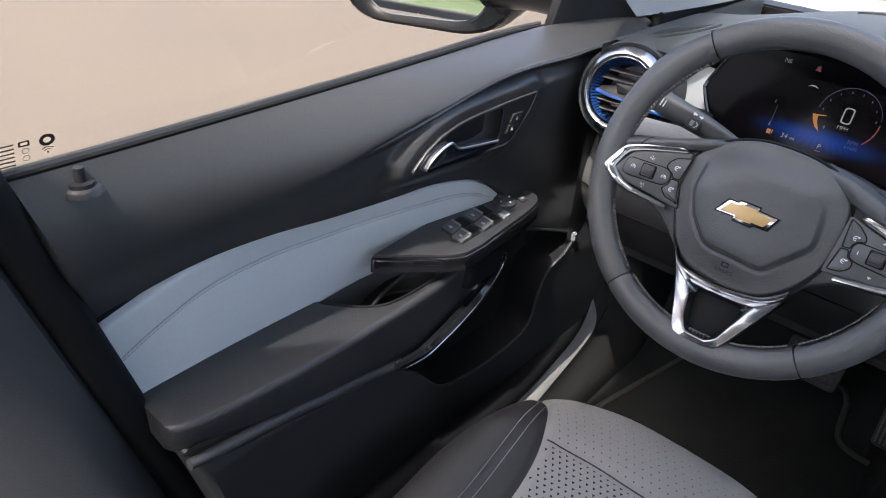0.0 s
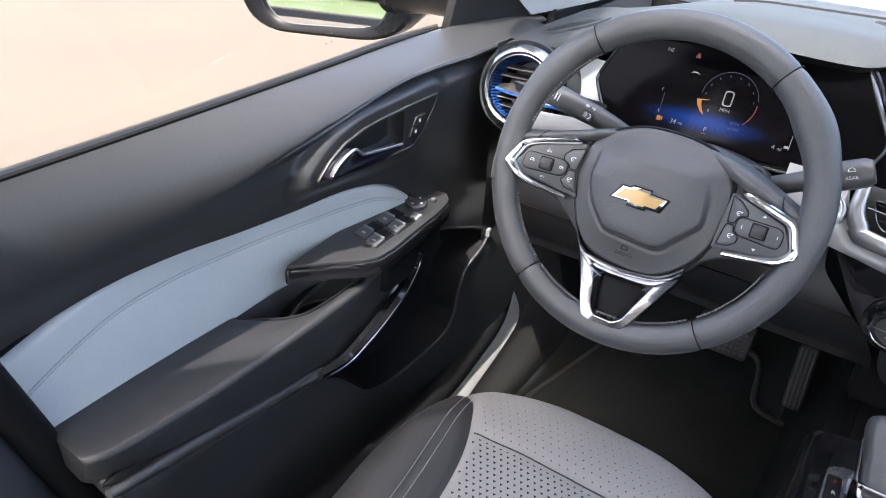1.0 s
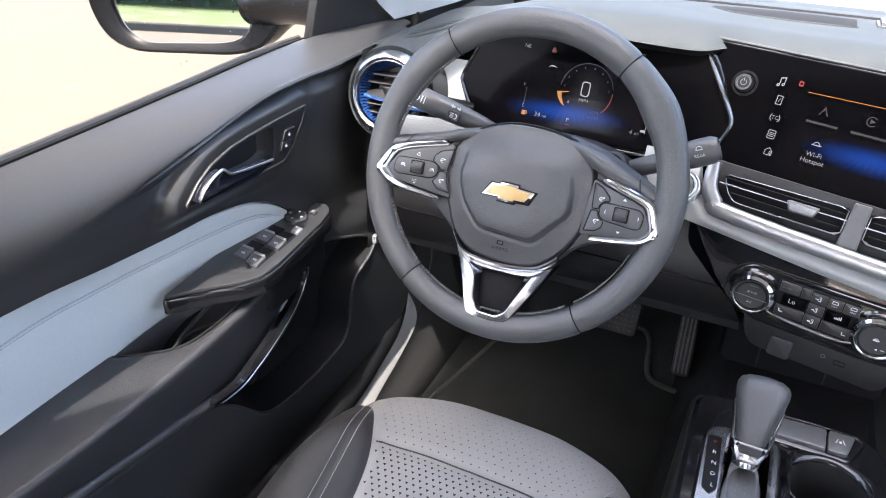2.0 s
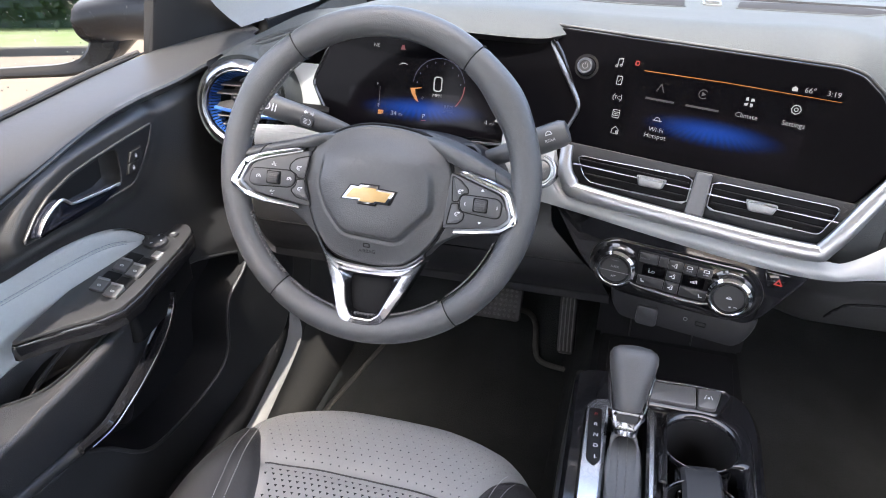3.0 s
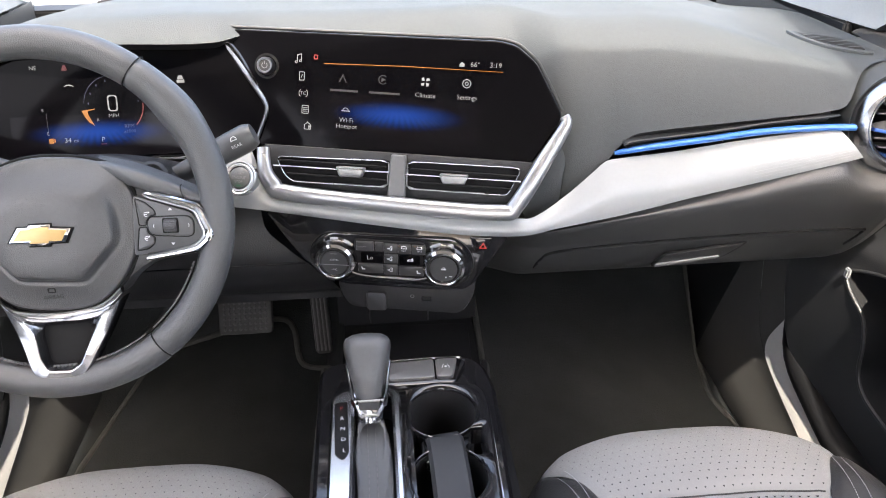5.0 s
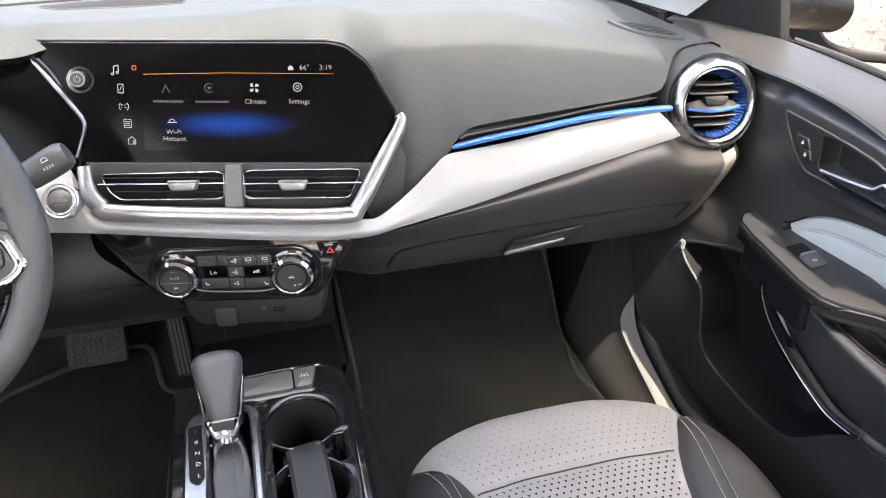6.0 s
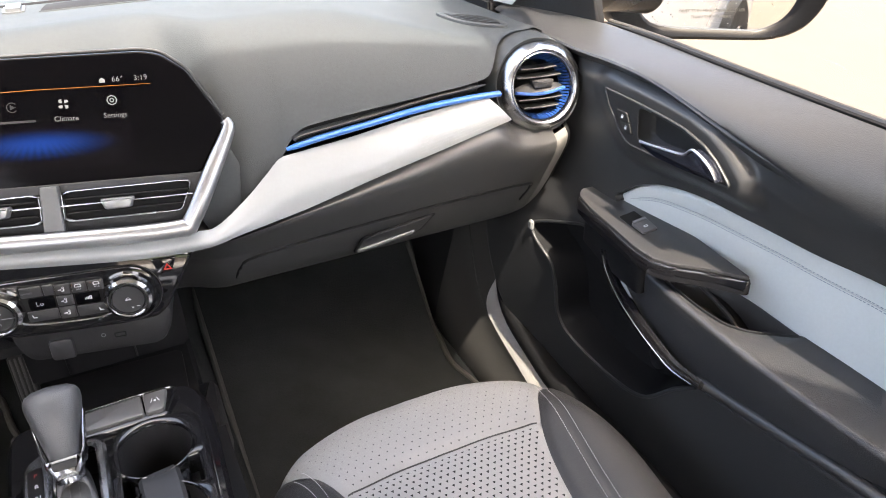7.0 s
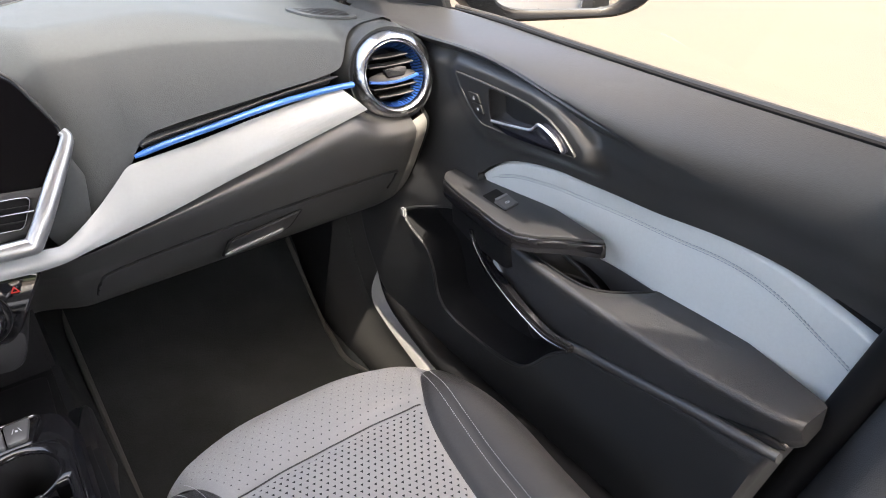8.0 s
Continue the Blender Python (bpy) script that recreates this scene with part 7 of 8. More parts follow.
    def win_switch(y, x, k=1.0):
        fn = lambda a, b, c: fn0(y + (a - y) * k, x + (b - x) * k, c)
        put("switch_well", plate(rect(y + 0.008, x, 0.040, 0.0205), 0.0014, 0.0004, lambda a, b, c: fn(a, b, c + 0.0003), r=0.002), M_BLACK, t)
        sw = put("window_switch", plate(rect(y - 0.002, x, 0.0200, 0.0185), 0.0046, 0.0010, lambda a, b, c: fn(a, b, c + 0.0008 + (0.10 * (a - y) if c > 0.003 else 0)), r=0.002), M_SWTOP, t, "grey window switch with a pale symbol", smooth=18)
        put("switch_lip", plate(rect(y + 0.0065, x, 0.0035, 0.0165), 0.0012, 0.0004, lambda a, b, c: fn(a, b, c + 0.0064), r=0.0008), M_PRINTG, sw)
        put("switch_symbol", frame_plate(rect(y - 0.004, x, 0.0028, 0.0050), rect(y - 0.004, x, 0.0016, 0.0036), 0.0003, 0.0001, lambda a, b, c: fn(a, b, c + 0.0054 + 0.10 * (a - y)), n=20), M_PRINT, sw)
    if s < 0:
        for y, x in ((-0.054, 0.6960), (-0.058, 0.6745), (-0.011, 0.6940), (-0.015, 0.6725)):
            win_switch(y, x)
        put("mirror_dial", lathe([(0.0165, 0), (0.0160, 0.004), (0.0135, 0.0052), (0.0130, 0.0042), (0.0001, 0.0046)], lambda a, b, c: fn(0.047 + a, 0.687 + b, c + 0.001), 36), M_KEY, t, "round mirror adjusting dial")
        for k in range(4):
            a = radians(90 * k)
            shape([(0.047 + 0.0115 * math.cos(a), 0.687 + 0.0115 * math.sin(a)), (0.047 + 0.0085 * math.cos(a + 0.25), 0.687 + 0.0085 * math.sin(a + 0.25)), (0.047 + 0.0085 * math.cos(a - 0.25), 0.687 + 0.0085 * math.sin(a - 0.25))], lambda p, q, c: fn(p, q, c + 0.0062), M_PRINT, t, "dial_arrow")
        put("fold_key", plate(rect(0.070, 0.674, 0.010, 0.011), 0.003, 0.001, lambda a, b, c: fn(a, b, c + 0.001), r=0.002), M_KEY, t)
        put("fold_key", plate(rect(0.022, 0.668, 0.014, 0.012), 0.003, 0.001, lambda a, b, c: fn(a, b, c + 0.001), r=0.002), mat("pale_fold_key", (0.2, 0.2, 0.2), 0.4), t)
        shape(rect(0.070, 0.674, 0.005, 0.004), lambda p, q, c: fn(p, q, c + 0.0043), M_PRINTG, t, "fold_symbol")
    else:
        win_switch(-0.022, 0.684, 1.25)
    # release handle in its bezel
    B = lambda a, b, c: D(plane(a) - c, a, b)
    cup = [Vector(p) for p in [(0.007, 1.0005), (0.004, 0.958), (-0.02, 0.9505), (-0.118, 0.9535), (-0.130, 0.963), (-0.105, 0.9825), (-0.070, 0.9935), (-0.038, 0.9975)]]
    bezel = put("bezel", frame_plate(bez, cup, 0.004, 0.001, lambda a, b, c: B(a, b, c - 0.003), n=240, r=0.004, ri=0.008), M_DARK, t, "dark release handle bezel")
    bowl = polar(rounded(cup, 0.008), 64, Vector((-0.045, 0.975)))
    bm = bmesh.new()
    rings(bm, [[B(p.x, p.y, c) for p in lp] for lp, c in ((inset(bowl, -0.001), 0.0), (bowl, -0.006), (inset(bowl, 0.003), -0.016), (inset(bowl, 0.008), -0.021))])
    under(bezel, put("handle_cup", bm, M_DARK, t))
    put("bezel_rim", sweep([B(p.x, p.y, 0.0005) for p in rounded(bez, 0.004)], circ(0.0015, 8), up=(-s, 0, 0), closed=True), M_DOOR, t)
    top_edge = cr([(-0.140, 0.961), (-0.130, 0.972), (-0.116, 0.9800), (-0.103, 0.9838), (-0.097, 0.9805), (-0.090, 0.9742), (-0.077, 0.9715), (-0.046, 0.9680), (-0.016, 0.9654)], 5)
    lever = [(p.x, p.y - 0.001) for p in top_edge[::3]] + [(-0.017, 0.960), (-0.045, 0.953), (-0.095, 0.954), (-0.141, 0.9565)]
    lev = put("release_lever", plate(lever, 0.012, 0.003, lambda a, b, c: B(a, b, c + 0.003), r=0.0008), mat("midnight_gloss", (0.008, 0.009, 0.014), 0.14, coat=0.15), t, "glossy midnight release lever")
    put("lever_chrome", sweep([B(p.x, p.y, 0.0150) for p in top_edge], circ(0.0019, 8), up=(-s, 0, 0), scale=lambda k: 0.25 + 0.65 * smooth(0.0, 0.18, k)), mat("soft_chrome", (0.74, 0.75, 0.77), 0.28, metal=1.0, vary=0.03), lev, "chrome lever edge")
    put("key_frame", plate([(0.0120, 0.961), (0.0295, 0.961), (0.0480, 0.989), (0.0250, 0.989)], 0.0018, 0.0006, B, r=0.003), M_BLACK, t)
    for pts, y, z in (([(0.0140, 0.9625), (0.0290, 0.9625), (0.0375, 0.9745), (0.0190, 0.9745)], 0.0245, 0.9685), ([(0.0195, 0.9757), (0.0383, 0.9757), (0.0460, 0.9877), (0.0260, 0.9877)], 0.0325, 0.9815)):
        key = put("lock_key", plate(pts, 0.0032, 0.0008, lambda a, b, c: B(a, b, c + 0.0005), r=0.002), M_DARK, t)
        shape(rect(y, z - 0.001, 0.0034, 0.0028), lambda a, b, c: B(a, b, c + 0.0039), M_PRINT, key, "padlock_symbol")
        ring_shape(y, z + 0.001, 0.0013, 0.0006, lambda a, b, c: B(a, b, c), M_PRINT, key, "padlock_symbol", 0.0039, 0, 180)
    # soft bump of the bottle holder in the pocket and the clip at its front edge
    put("bottle_rest", lathe([(0.026, -0.004), (0.022, 0.005), (0.013, 0.011), (0.0001, 0.013)], lambda a, b, c: D(0.738 - c, -0.040 + a, 0.612 + 1.3 * b), 24), M_DARK, t)
    put("front_clip", block(min(s * 0.645, s * 0.652), max(s * 0.645, s * 0.652), 0.192, 0.202, 0.742, 0.758, 0.002), M_TRIM, t)
    # locking pin
    L = lambda a, b, c: D(0.748 + a, -0.492 + b, 1.022 + c)
    put("pin_boss", lathe([(0.0175, -0.004), (0.0160, 0.000), (0.0135, 0.002), (0.010, 0.003)], L, 28), M_DOOR, t)
    put("pin_collar", lathe([(0.0115, 0.002), (0.011, 0.006), (0.006, 0.007), (0.0055, 0.003)], L, 28), M_DARK, t)
    put("locking_pin", lathe([(0.0045, 0.0), (0.0050, 0.016), (0.0045, 0.019), (0.0001, 0.020)], L, 20), M_DARK, t, "black locking pin")
    return t


door(-1)
door(1)


def door_mirror(s):
    t = thing("door_mirror", "rain-spotted black door mirror with a chrome-like glass", "door mirror", (s * 1.0, 0.40, 0.98), "door mirrors")
    out = [(0.985, 1.20), (0.985, 1.02), (1.015, 0.962), (1.07, 0.938), (1.29, 0.930), (1.345, 0.957), (1.375, 1.03), (1.36, 1.12), (1.30, 1.17), (1.10, 1.19)]
    gl = [(1.035, 1.155), (1.04, 1.02), (1.062, 0.972), (1.10, 0.958), (1.27, 0.947), (1.312, 0.975), (1.33, 1.04), (1.315, 1.11), (1.28, 1.14), (1.12, 1.16)]
    y0 = 0.385
    nrm = Vector((0.275, -0.957, 0.092)).normalized() if s < 0 else Vector((-0.471, -0.882, 0.005)).normalized()
    c0 = Vector((s * 1.18, y0 + 0.015, 1.06))

    def fn(a, b, c):
        """Point of the mirror's own tilted plane, c towards the viewer."""
        q = Vector((s * a, c0.y, b))
        return q + Vector((0, (c0 - q).dot(nrm) / nrm.y - c, 0))
    go, gi = [Vector(p) for p in out], [Vector(p) for p in gl]
    bm = bmesh.new()
    a, b = polar(rounded(go, 0.04), 72, Vector((1.18, 1.06))), polar(rounded(gi, 0.03), 72, Vector((1.18, 1.06)))
    rings(bm, [[fn(p.x, p.y, c) for p in lp] for lp, c in ((inset(a, 0.05), -0.15), (inset(a, 0.02), -0.11), (a, -0.03), (a, 0.006), (inset(a, 0.006), 0.012), (inset(b, -0.006), 0.010), (b, 0.004), (b, -0.006))], cap0=True, cap1=False)
    put("housing", bm, M_HOUSING, t, "wet gloss black mirror housing")
    # glass, turned towards the driver's seat
    r = Vector((0, 0, 1)).cross(nrm).normalized()
    u = nrm.cross(r)
    bm = bmesh.new()
    lp = []
    for p in b:
        lp.append(fn(p.x, p.y, -0.004))
    bm.faces.new([bm.verts.new(p) for p in lp])
    pane = put("mirror_glass", bm, M_MIRROR, t, "clear mirror glass", smooth=0)
    put("arm", sweep(cr([Vector((s * 0.78, 0.37, 1.085)), Vector((s * 0.86, 0.40, 1.062)), Vector((s * 0.95, 0.43, 1.050)), Vector((s * 1.05, 0.45, 1.030))], 6), circ(0.046, 20, 0.040), up=(0, 0, 1)), M_HOUSING, t)
    rng = random.Random(8 + s)
    bm = bmesh.new()
    for k in range(140):
        a_ = rng.uniform(0.99, 1.37)
        b_ = rng.uniform(0.93, 1.12)
        q = fn(a_, b_, -0.004)
        ok = inside_distance(Vector((a_, b_)), rounded(gi, 0.03)) > 0.004
        if not ok:
            continue
        q = q + nrm * 0.0004
        rr = rng.uniform(0.0003, 0.0009)
        rings(bm, [[q + r * f * rr * math.cos(i * 1.047) + u * f * rr * math.sin(i * 1.047) + nrm * h * rr for i in range(6)] for f, h in ((1, 0), (0.7, 0.5), (0.2, 0.7))])
    put("rain_spot", bm, mat("water_spot", (0.42, 0.44, 0.42), 0.1, vary=0), pane)
    if s > 0:
        T = lambda a, b, c: c0 + Vector((0, 0.004, 0)) + r * a + u * b + nrm * c
        etch = mat("etched_letters", (0.05, 0.05, 0.045), 0.6, vary=0)
        words("OBJECTS IN MIRROR ARE CLOSER", 0.0085, lambda a, b, c: T(a, -0.072 + b, c), etch, pane, "etched_words", 0.0008)
        words("THAN THEY APPEAR", 0.0085, lambda a, b, c: T(a, -0.084 + b, c), etch, pane, "etched_words", 0.0008)


door_mirror(-1)
door_mirror(1)

# ---------------------------------------------------------------- seats
SEAT_Y = [(0, -0.52), (0.20, -0.36), (0.40, -0.20), (0.55, -0.09), (0.66, -0.02), (0.74, 0.018), (0.80, 0.034), (0.86, 0.043), (0.93, 0.046), (1.0, 0.042)]
SEAT_Z = [(0, 0.592), (0.20, 0.612), (0.40, 0.630), (0.55, 0.641), (0.66, 0.638), (0.74, 0.622), (0.80, 0.597), (0.86, 0.555), (0.93, 0.49), (1.0, 0.40)]


def seat_point(d, k):
    """A point of the cushion: d outwards from its middle line, k from the back (0) to the front's foot (1)."""
    a = abs(d)
    sg = 1 if d >= 0 else -1
    y, z = curve1(k, SEAT_Y), curve1(k, SEAT_Z)
    D0, R = 0.187, 0.040
    x = a
    if a > D0:
        q = (a - D0) / R
        if q < math.pi / 2:
            x = D0 + R * math.sin(q)
            z -= R * (1 - math.cos(q))
        else:
            x = D0 + R
            z -= R + (a - D0 - R * math.pi / 2)
    pull = curve1(min(a, 0.24), [(0, 0), (0.08, 0.004), (0.15, 0.026), (0.18, 0.050), (0.21, 0.085), (0.24, 0.14)])
    w = smooth(0.18, 0.62, k)
    y -= pull * w
    z += 0.024 * math.exp(-((a - 0.172) / 0.045) ** 2) * smooth(0.70, 0.52, k)
    z -= 0.006 * math.exp(-(a / 0.09) ** 2) * smooth(0.66, 0.4, k)
    return sg * x, y + 0.012, z + 0.005


def seam_d(k):
    """Where the fabric meets the side bolster."""
    y = curve1(k, SEAT_Y)
    return curve1(y, [(-0.52, 0.100), (-0.30, 0.104), (-0.20, 0.112), (-0.13, 0.124), (-0.07, 0.145), (-0.02, 0.168), (0.02, 0.190), (0.045, 0.20)])


def seat(s):
    who = "driver" if s < 0 else "passenger"
    t = thing("front_seat", "grey perforated fabric %s seat with dark vinyl bolsters" % who, "car seat", (s * 0.345, -0.25, 0.36), "front seats")
    cx = s * 0.345

    def at(d, k, lift=0.0):
        x, y, z = seat_point(d, k)
        return Vector((cx + x, y, z + lift))
    kseam = 0.535

    def face(u, v):
        k = v
        d = (u * 2 - 1) * seam_d(k) * (1.0 if k < 0.80 else 1.0 + 0.28 * smooth(0.80, 1.0, k))
        e = min(u, 1 - u) * 2 * seam_d(k)
        dip = 0.005 * math.exp(-(e / 0.006) ** 2) + 0.0045 * math.exp(-((k - kseam) / 0.012) ** 2)
        puff = 0.004 * math.sin(math.pi * u) * smooth(0.0, 0.05, abs(k - kseam))
        return at(d, k, puff - dip)
    put("cushion_face", grid(face, 60, 110), M_FABRIC, t, "grey perforated seat fabric", smooth=80)
    for g in (-1, 1):
        def side(u, v, g=g):
            k = v * 0.985
            d0 = seam_d(k) * (1.0 if k < 0.80 else 1.0 + 0.28 * smooth(0.80, 1.0, k))
            d = d0 + (0.43 - d0) * u ** 1.3
            e = d - d0
            dip = 0.005 * math.exp(-(e / 0.006) ** 2)
            x, y, z = seat_point(g * d, k)
            zz = z - dip
            # double seam down the middle of the bolster
            c = curve1(y, [(-0.5, 0.135), (-0.28, 0.142), (-0.20, 0.148), (-0.06, 0.166), (0.02, 0.19)])
            zz -= 0.003 * math.exp(-((d - c) / 0.0035) ** 2)
            return Vector((cx + x, y, max(zz, 0.37)))
        bol = put("bolster", grid(side, 60, 70), M_BOLSTER, t, "dark vinyl bolster with double pale stitching", smooth=80)
        for off in (-0.0055, 0.0055):
            bm = bmesh.new()
            n = 120
            for q in range(n):
                k0, k1 = 0.05 + 0.62 * q / n, 0.05 + 0.62 * (q + 0.5) / n
                pts = []
                for k in (k0, k1):
                    y = seat_point(0.16, k)[1]
                    c = curve1(y, [(-0.5, 0.135), (-0.28, 0.142), (-0.20, 0.148), (-0.06, 0.166), (0.02, 0.19)])
                    x, yy, z = seat_point(g * (c + off), k)
                    pts.append(Vector((cx + x, yy, z + 0.0006)))
                sweep(pts, circ(0.00045, 5), bm=bm)
            put("stitching", bm, M_THREAD_W, bol)
    # cross seam thread
    put("cross_seam", sweep([face(0.02 + 0.96 * q / 40, kseam) + Vector((0, 0, 0.001)) for q in range(41)], circ(0.0011, 6)), M_BOLSTER, t)
    # perforations: small points ahead of the seam growing into triangles behind it
    bm = bmesh.new()
    y = 0.036
    row = 0
    while y > -0.42:
        lo, hi = 0.0, 0.82
        for _ in range(24):
            mid = (lo + hi) / 2
            if curve1(mid, SEAT_Y) < y:
                lo = mid
            else:
                hi = mid
        k = lo
        behind = y < -0.105
        pitch = 0.0092 if behind else 0.0112
        size = 0.0021 if behind else 0.0007 + 0.0006 * smooth(0.02, -0.10, y)
        w = seam_d(k) - 0.006
        m = int(w / pitch)
        for q in range(-m, m + 1):
            d = (q + (0.5 if row % 2 else 0.0)) * pitch
            if abs(d) > w:
                continue
            u = 0.5 + 0.5 * d / seam_d(k)
            p = face(u, k)
            px = (face(min(1, u + 0.004), k) - p).normalized()
            py = (face(u, k + 0.002) - p).normalized()
            n = px.cross(py).normalized()
            if n.z < 0:
                n = -n
            c = p + n * 0.0005
            bm.faces.new([bm.verts.new(c + px * a * size + py * b * size) for a, b in ((-1, 0.75), (1, 0.75), (0, -0.95))])
        row += 1
        y -= 0.0080 if behind else 0.0098
    tagged(put("perforation_field", bm, M_HOLE, t, smooth=0), kind="stuff")
    # backrest, reclined behind the eye
    def back(u, v):
        a = 2 * math.pi * u
        w = 0.235 - 0.05 * v ** 3
        z = 0.62 + 0.60 * v
        y = -0.56 - 0.40 * v
        return Vector((cx + w * math.cos(a) * (1 - 0.0), y + 0.055 * math.sin(a) * (abs(math.sin(a)) ** -0.4 if abs(math.sin(a)) > 0.05 else 1), z))
    put("backrest", grid(back, 40, 16), M_BOLSTER, t)
    put("seat_base", block(cx - 0.20, cx + 0.20, -0.50, 0.0, 0.345, 0.42, 0.01), M_BLACK, t)


seat(-1)
seat(1)

# ---------------------------------------------------------------- centre console


def console():
    t = thing("centre_console", "gloss black centre console with chrome gear surround and cup holders", "console", (0, 0, 0.36))
    Z = lambda a, b, c: Vector((a, b, 0.730 + c))
    put("body", plate([(-0.118, 0.22), (-0.120, 0.05), (-0.106, -0.45), (0.095, -0.45), (0.104, 0.05), (0.118, 0.22)], 0.27, 0.012, lambda a, b, c: Vector((a * (1.12 - 0.12 * c / 0.37), b, 0.352 + c)), r=0.012), M_DARK, t)
    put("side_wall", sweep([(-0.111, 0.09, 0.672), (-0.111, -0.10, 0.672), (-0.104, -0.40, 0.672)], box_prof(0.012, 0.10, 0.004)), M_DARK, t)
    put("top_plate", frame_plate([(-0.117, 0.082), (-0.107, -0.36), (0.088, -0.36), (0.101, 0.03), (0.090, 0.078), (0.06, 0.092), (-0.09, 0.092)], [(-0.070, 0.023), (0.070, 0.024), (0.077, -0.02), (0.077, -0.10), (0.070, -0.28), (-0.066, -0.28)], 0.010, 0.005, lambda a, b, c: Z(a, b, c - 0.010), n=160, r=0.02, ri=0.01, center=(0, -0.1)), M_GLOSS, t, "piano black top plate")
    put("spine", block(-0.021, -0.006, -0.30, 0.03, 0.66, 0.729, 0.003), M_GLOSS, t)
    # open tray ahead of the lever
    put("tray_floor", block(-0.092, 0.094, 0.09, 0.27, 0.690, 0.697, 0.002), M_BLACK, t)
    put("tray_back", block(-0.10, 0.10, 0.215, 0.25, 0.69, 0.82, 0.006), M_BLACK, t)
    put("rubber_mat", plate([(-0.080, 0.10), (0.082, 0.10), (0.086, 0.20), (-0.080, 0.205)], 0.004, 0.001, lambda a, b, c: Vector((a, b, 0.697 + c)), r=0.012), M_BLACK, t)
    for x in (-0.054, 0.03):
        put("tray_rib", sweep([(x, 0.213, 0.70), (x, 0.213, 0.79)], circ(0.0012, 6), up=(0, 1, 0)), M_DARK, t)
    # chrome gear surround
    outer = [(-0.099, 0.012), (-0.086, 0.028), (-0.030, 0.031), (-0.016, 0.020), (-0.013, -0.34), (-0.092, -0.34)]
    inner = [(-0.071, 0.016), (-0.066, 0.020), (-0.034, 0.022), (-0.027, 0.016), (-0.022, -0.30), (-0.070, -0.30)]
    put("gear_surround", frame_plate(outer, inner, 0.008, 0.003, lambda a, b, c: Z(a, b, c - 0.001), n=160, r=0.012, ri=0.008, center=(-0.048, -0.06)), mat("gear_surround_chrome", (0.70, 0.71, 0.73), 0.22, metal=1.0, vary=0.03), t, "bright chrome gear surround")
    put("gate_strip", plate([(-0.094, 0.003), (-0.079, 0.005), (-0.0745, -0.076), (-0.081, -0.086), (-0.090, -0.078)], 0.0025, 0.0006, lambda a, b, c: Z(a, b, c + 0.0062), r=0.004), M_BLACK, t)
    for k, ch in enumerate("PRNDL"):
        words(ch, 0.0078, lambda a, b, c, k=k: Z(-0.0852 + 0.0013 * k + a, -0.007 - 0.0167 * k + b, c), M_UIRED if k == 0 else M_PRINT, t, "gate_letter", 0.0090)
    put("boot_well", plate(inner, 0.002, 0.0005, lambda a, b, c: Z(a, b, c - 0.040), r=0.006), M_BLACK, t)
    # angled drive key bar
    K = lambda a, b, c: Vector((a, 0.056 + b, 0.735 + c + 0.12 * b))
    put("key_bar_rim", plate([(-0.045, 0.016), (0.062, 0.020), (0.070, 0.014), (0.052, -0.024), (-0.045, -0.024)], 0.010, 0.003, lambda a, b, c: K(a, b, c - 0.008), r=0.006), M_GLOSS, t)
    put("key_bar_edge", sweep([K(-0.04, 0.017, 0.002), K(0.02, 0.0195, 0.002), K(0.062, 0.018, 0.002), K(0.068, 0.012, 0.002)], circ(0.0013, 6)), M_SATIN, t)
    put("blank_key", plate([(-0.040, 0.010), (0.028, 0.013), (0.028, -0.018), (-0.040, -0.018)], 0.006, 0.002, lambda a, b, c: K(a, b, c + 0.001), r=0.004), M_SWTOP, t)
    put("lane_key", plate([(0.030, 0.013), (0.058, 0.013), (0.050, -0.018), (0.030, -0.018)], 0.006, 0.002, lambda a, b, c: K(a, b, c + 0.001), r=0.004), M_SWTOP, t)
    shape([(0.0370, -0.0045), (0.0380, -0.0045), (0.0402, 0.0018), (0.0395, 0.0018)], K, M_PRINT, t, "lane_symbol", 0.0073)
    shape([(0.0475, -0.0045), (0.0465, -0.0045), (0.0443, 0.0018), (0.0450, 0.0018)], K, M_PRINT, t, "lane_symbol", 0.0073)
    shape(rect(0.0423, -0.0024, 0.0026, 0.0026), K, M_PRINT, t, "lane_symbol", 0.0073)
    # cup holders
    for cy in (-0.020, -0.118):
        C = lambda a, b, c, cy=cy: Z(0.031 + a, cy + b, c)
        put("cup_rim", lathe([(0.0425, 0.0), (0.0425, 0.0062), (0.0418, 0.0070), (0.0408, 0.0062), (0.0402, 0.0)], C, 56), M_GLOSS, t, "gloss black cup holder rim")
        put("cup_well", lathe([(0.0402, 0.003), (0.0395, -0.02), (0.037, -0.085), (0.0001, -0.085)], C, 48), M_DARK, t)
    put("cup_bridge", plate([(0.004, -0.052), (0.062, -0.052), (0.058, -0.088), (0.006, -0.088)], 0.012, 0.003, lambda a, b, c: Z(a, b, c - 0.016), r=0.006), M_GLOSS, t)
    put("cup_flap", sweep(cr([Z(0.029, -0.046, -0.012), Z(0.031, -0.062, 0.002), Z(0.033, -0.10, 0.003), Z(0.035, -0.17, -0.006)], 5), box_prof(0.042, 0.010, 0.004), up=(0, 0, 1)), mat("grey_rubber_flap", (0.015, 0.015, 0.016), 0.6), t, "grey rubber cup divider")
    hole = []
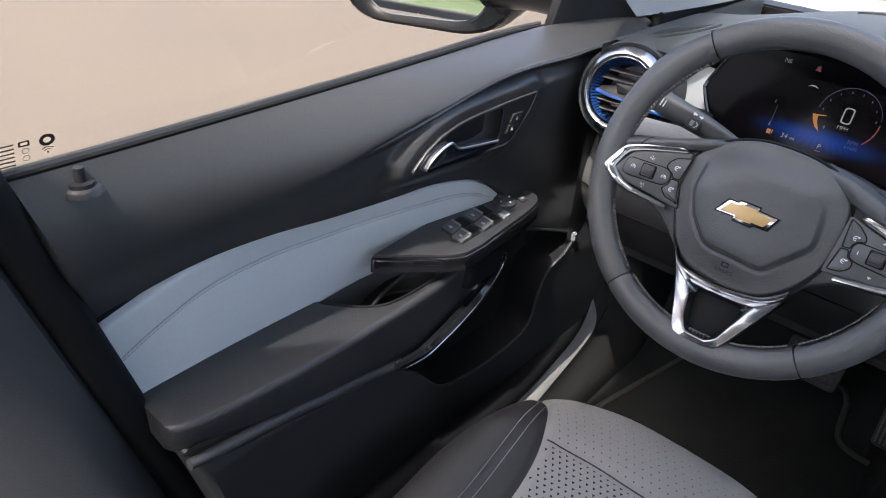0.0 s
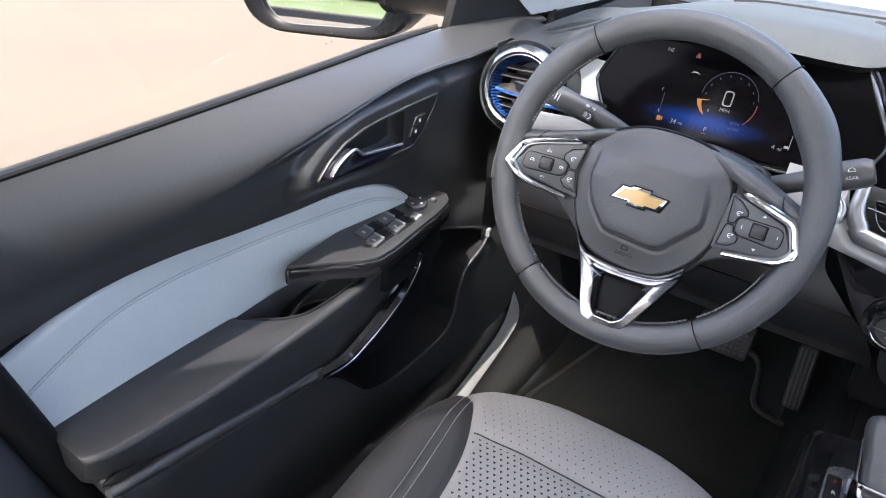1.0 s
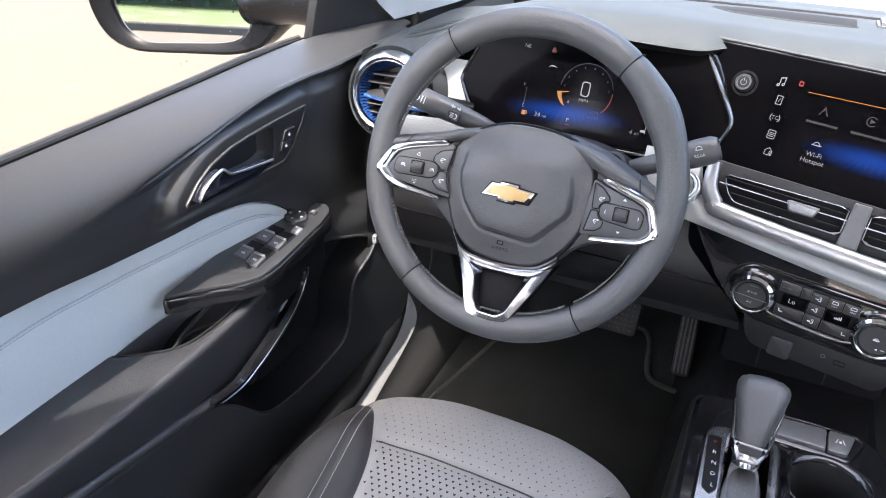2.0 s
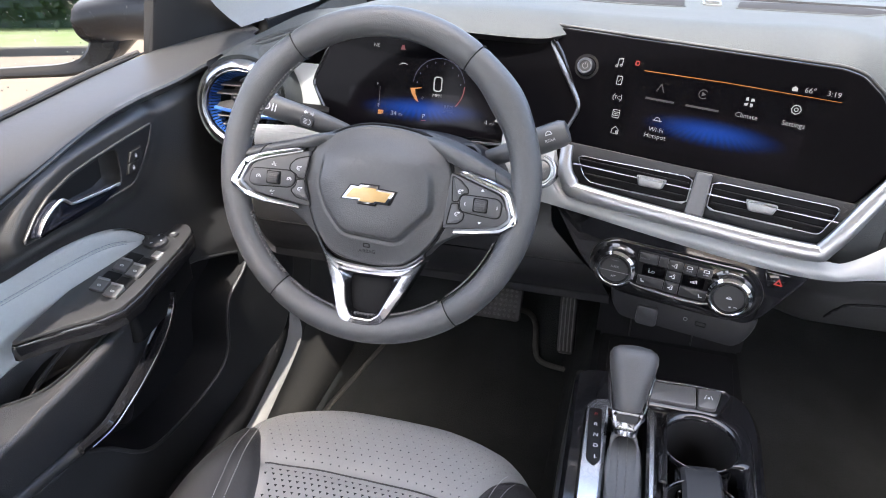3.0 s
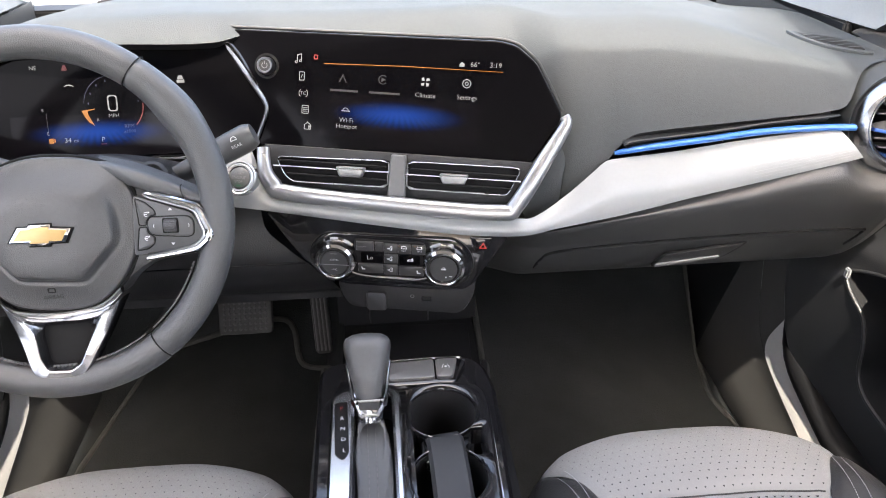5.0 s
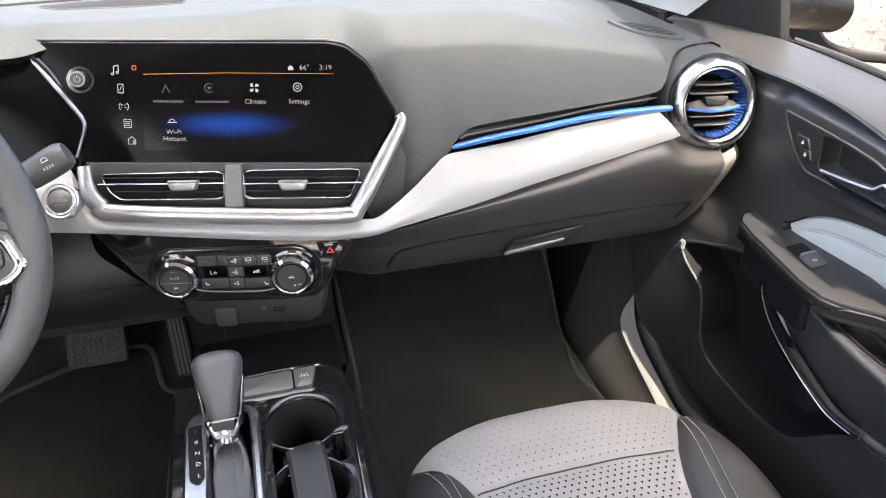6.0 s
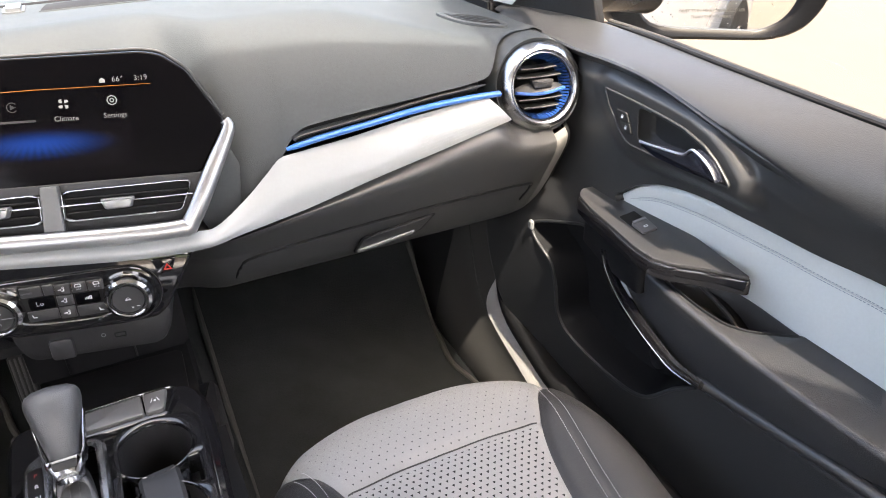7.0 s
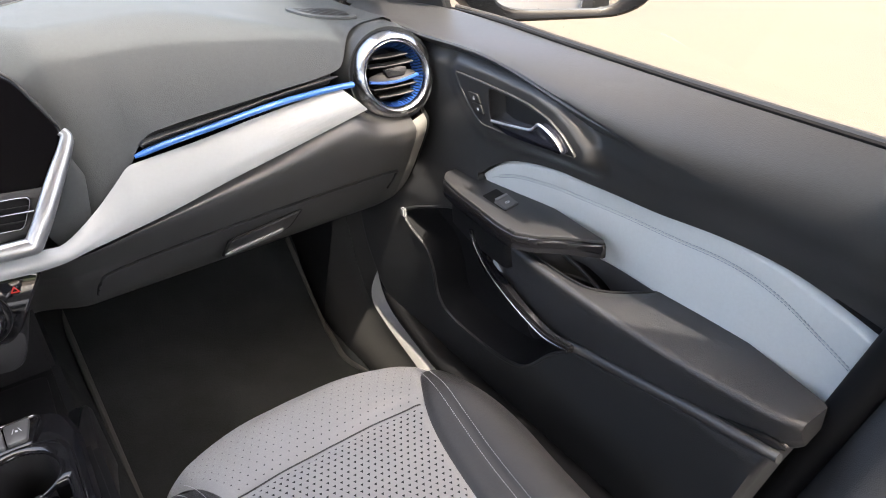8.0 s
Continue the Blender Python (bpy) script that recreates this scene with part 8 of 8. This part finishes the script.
    for k in range(160):
        a = 2 * math.pi * (k + 0.5) / 160
        ca, sa = abs(math.cos(a)), abs(math.sin(a))
        far = min(0.0435 / max(ca, 1e-6), 0.021 / max(sa, 1e-6))
        disc = 0.0408 ** 2 - (0.049 * ca) ** 2
        if disc > 0:
            far = max(far, 0.049 * sa + math.sqrt(disc))
        hole.append((0.031 + far * math.cos(a), -0.069 + far * math.sin(a)))
    rim = [(-0.008, 0.026), (0.03, 0.033), (0.080, 0.024), (0.088, 0.0), (0.082, -0.20), (-0.006, -0.20)]
    cc = Vector((0.031, -0.069))
    oa, ob_ = polar(rounded([Vector(p) for p in rim], 0.018), 240, cc), polar([Vector(p) for p in hole], 240, cc)
    bm = bmesh.new()
    rings(bm, [[Z(p.x, p.y, c) for p in lp] for lp, c in ((oa, -0.001), (oa, 0.0045), (inset(oa, 0.0012), 0.0070), (inset(oa, 0.0030), 0.0085), ([q.lerp(p, 0.50) for p, q in zip(oa, ob_)], 0.0085), ([q.lerp(p, 0.15) for p, q in zip(oa, ob_)], 0.0070), (ob_, 0.0055), (inset(ob_, 0.0006), 0.0040), (inset(ob_, 0.0008), -0.020))], cap1=False)
    put("cup_surround", bm, M_GLOSS, t, "dished gloss black cup holder surround", smooth=40)
    outl = rounded([Vector(p) for p in rim], 0.018)
    put("bright_edge", sweep([Z(p.x, p.y, 0.0030) for p in outl], circ(0.0014, 6), closed=True), M_CHROME, t, "thin chrome outline round the cup holders")
    put("tall_side", block(0.088, 0.112, -0.36, 0.05, 0.36, 0.690, 0.008), M_BLACK, t)


console()


def gear_lever():
    t = thing("gear_lever", "grey-black gear lever with chrome collar and stitched leather boot", "gear lever", (-0.05, -0.02, 0.735))
    G = local((-0.0515, -0.018, 0.742), (1, 0, 0), (0.0, 0.62, 0.785))
    # knob: a rounded, slightly square head, wider at the top
    loops = []
    for h, rx, ry in ((0.008, 0.0125, 0.014), (0.014, 0.0150, 0.0175), (0.024, 0.0172, 0.0205), (0.036, 0.0195, 0.0225), (0.050, 0.0228, 0.0240), (0.062, 0.0258, 0.0245), (0.072, 0.0276, 0.0238), (0.079, 0.0274, 0.0215), (0.0845, 0.0245, 0.0175), (0.0885, 0.0170, 0.0110), (0.0900, 0.005, 0.003)):
        loops.append([G(rx * (abs(math.cos(a)) ** 0.75) * (1 if math.cos(a) > 0 else -1), h, 0.002 + ry * (abs(math.sin(a)) ** 0.75) * (1 if math.sin(a) > 0 else -1)) for a in [2 * math.pi * k / 36 for k in range(36)]])
    bm = bmesh.new()
    rings(bm, loops, cap0=True)
    put("knob", bm, M_LEATHER, t, "smooth grey-black lever knob", smooth=60)
    for g in (-1, 1):
        put("side_fin", sweep(cr([G(g * 0.0165, 0.006, 0.010), G(g * 0.0195, 0.018, 0.0095), G(g * 0.0215, 0.032, 0.006), G(g * 0.0238, 0.046, 0.002), G(g * 0.0262, 0.058, 0.000)], 5), box_prof(0.0030, 0.0130, 0.0012), up=(0, 0, 1), scale=lambda k: 1.0 - 0.6 * smooth(0.5, 1.0, k)), M_SATIN, t, "satin chrome knob edge")
    put("collar", plate([(-0.0195, 0.016), (-0.0165, 0.004), (-0.0115, -0.007), (0.0115, -0.007), (0.0165, 0.004), (0.0195, 0.016)], 0.034, 0.006, lambda a, b, c: G(a, b, c - 0.012), r=0.003), M_SATIN, t, "satin chrome lever collar")
    put("collar_face", plate([(-0.0125, 0.012), (0.0125, 0.012), (0.011, 0.003), (-0.011, 0.003)], 0.003, 0.001, lambda a, b, c: G(a, b, c + 0.0232), r=0.003), M_DARK, t)
    put("collar_base", lathe([(0.0135, -0.004), (0.0150, 0.004), (0.0140, 0.010)], lambda a, b, c: G(a, -0.008 + c, 0.004 + b), 28), M_SATIN, t)
    # boot
    def boot(u, v):
        a = 2 * math.pi * u
        top, bot = G(0.0135 * math.cos(a), -0.010, 0.004 + 0.0135 * math.sin(a)), Vector((-0.045 + 0.0175 * math.cos(a), -0.130 + 0.140 * math.sin(a), 0.716))
        p = top.lerp(bot, v)
        p.x += 0.0060 * math.cos(a) * math.sin(math.pi * min(1, v * 1.6) * 0.5) * (1 - v) * 1.5
        fold = 0.0034 * math.sin(v * 22 + 1.5 * math.sin(a)) * math.sin(math.pi * v)
        sag = -0.006 * math.sin(math.pi * v)
        return p + Vector((fold * math.cos(a) + sag * math.cos(a) * 0.5, fold * math.sin(a), sag))
    lb = put("leather_boot", grid(boot, 48, 30), M_LEATHER, t, "dark leather boot", smooth=80)
    for off in (-0.0045, 0.0045):
        bm = bmesh.new()
        for k in range(34):
            a0 = -0.25 + off / 0.09
            v0, v1 = 0.03 + 0.95 * k / 34, 0.03 + 0.95 * (k + 0.55) / 34
            pts = []
            for v in (v0, v1):
                p = boot(0.75, v)
                pts.append(p + Vector((off, 0, 0.0012)))
            sweep(pts, circ(0.0005, 5), bm=bm)
        put("boot_stitching", bm, M_THREAD_D, lb)


gear_lever()
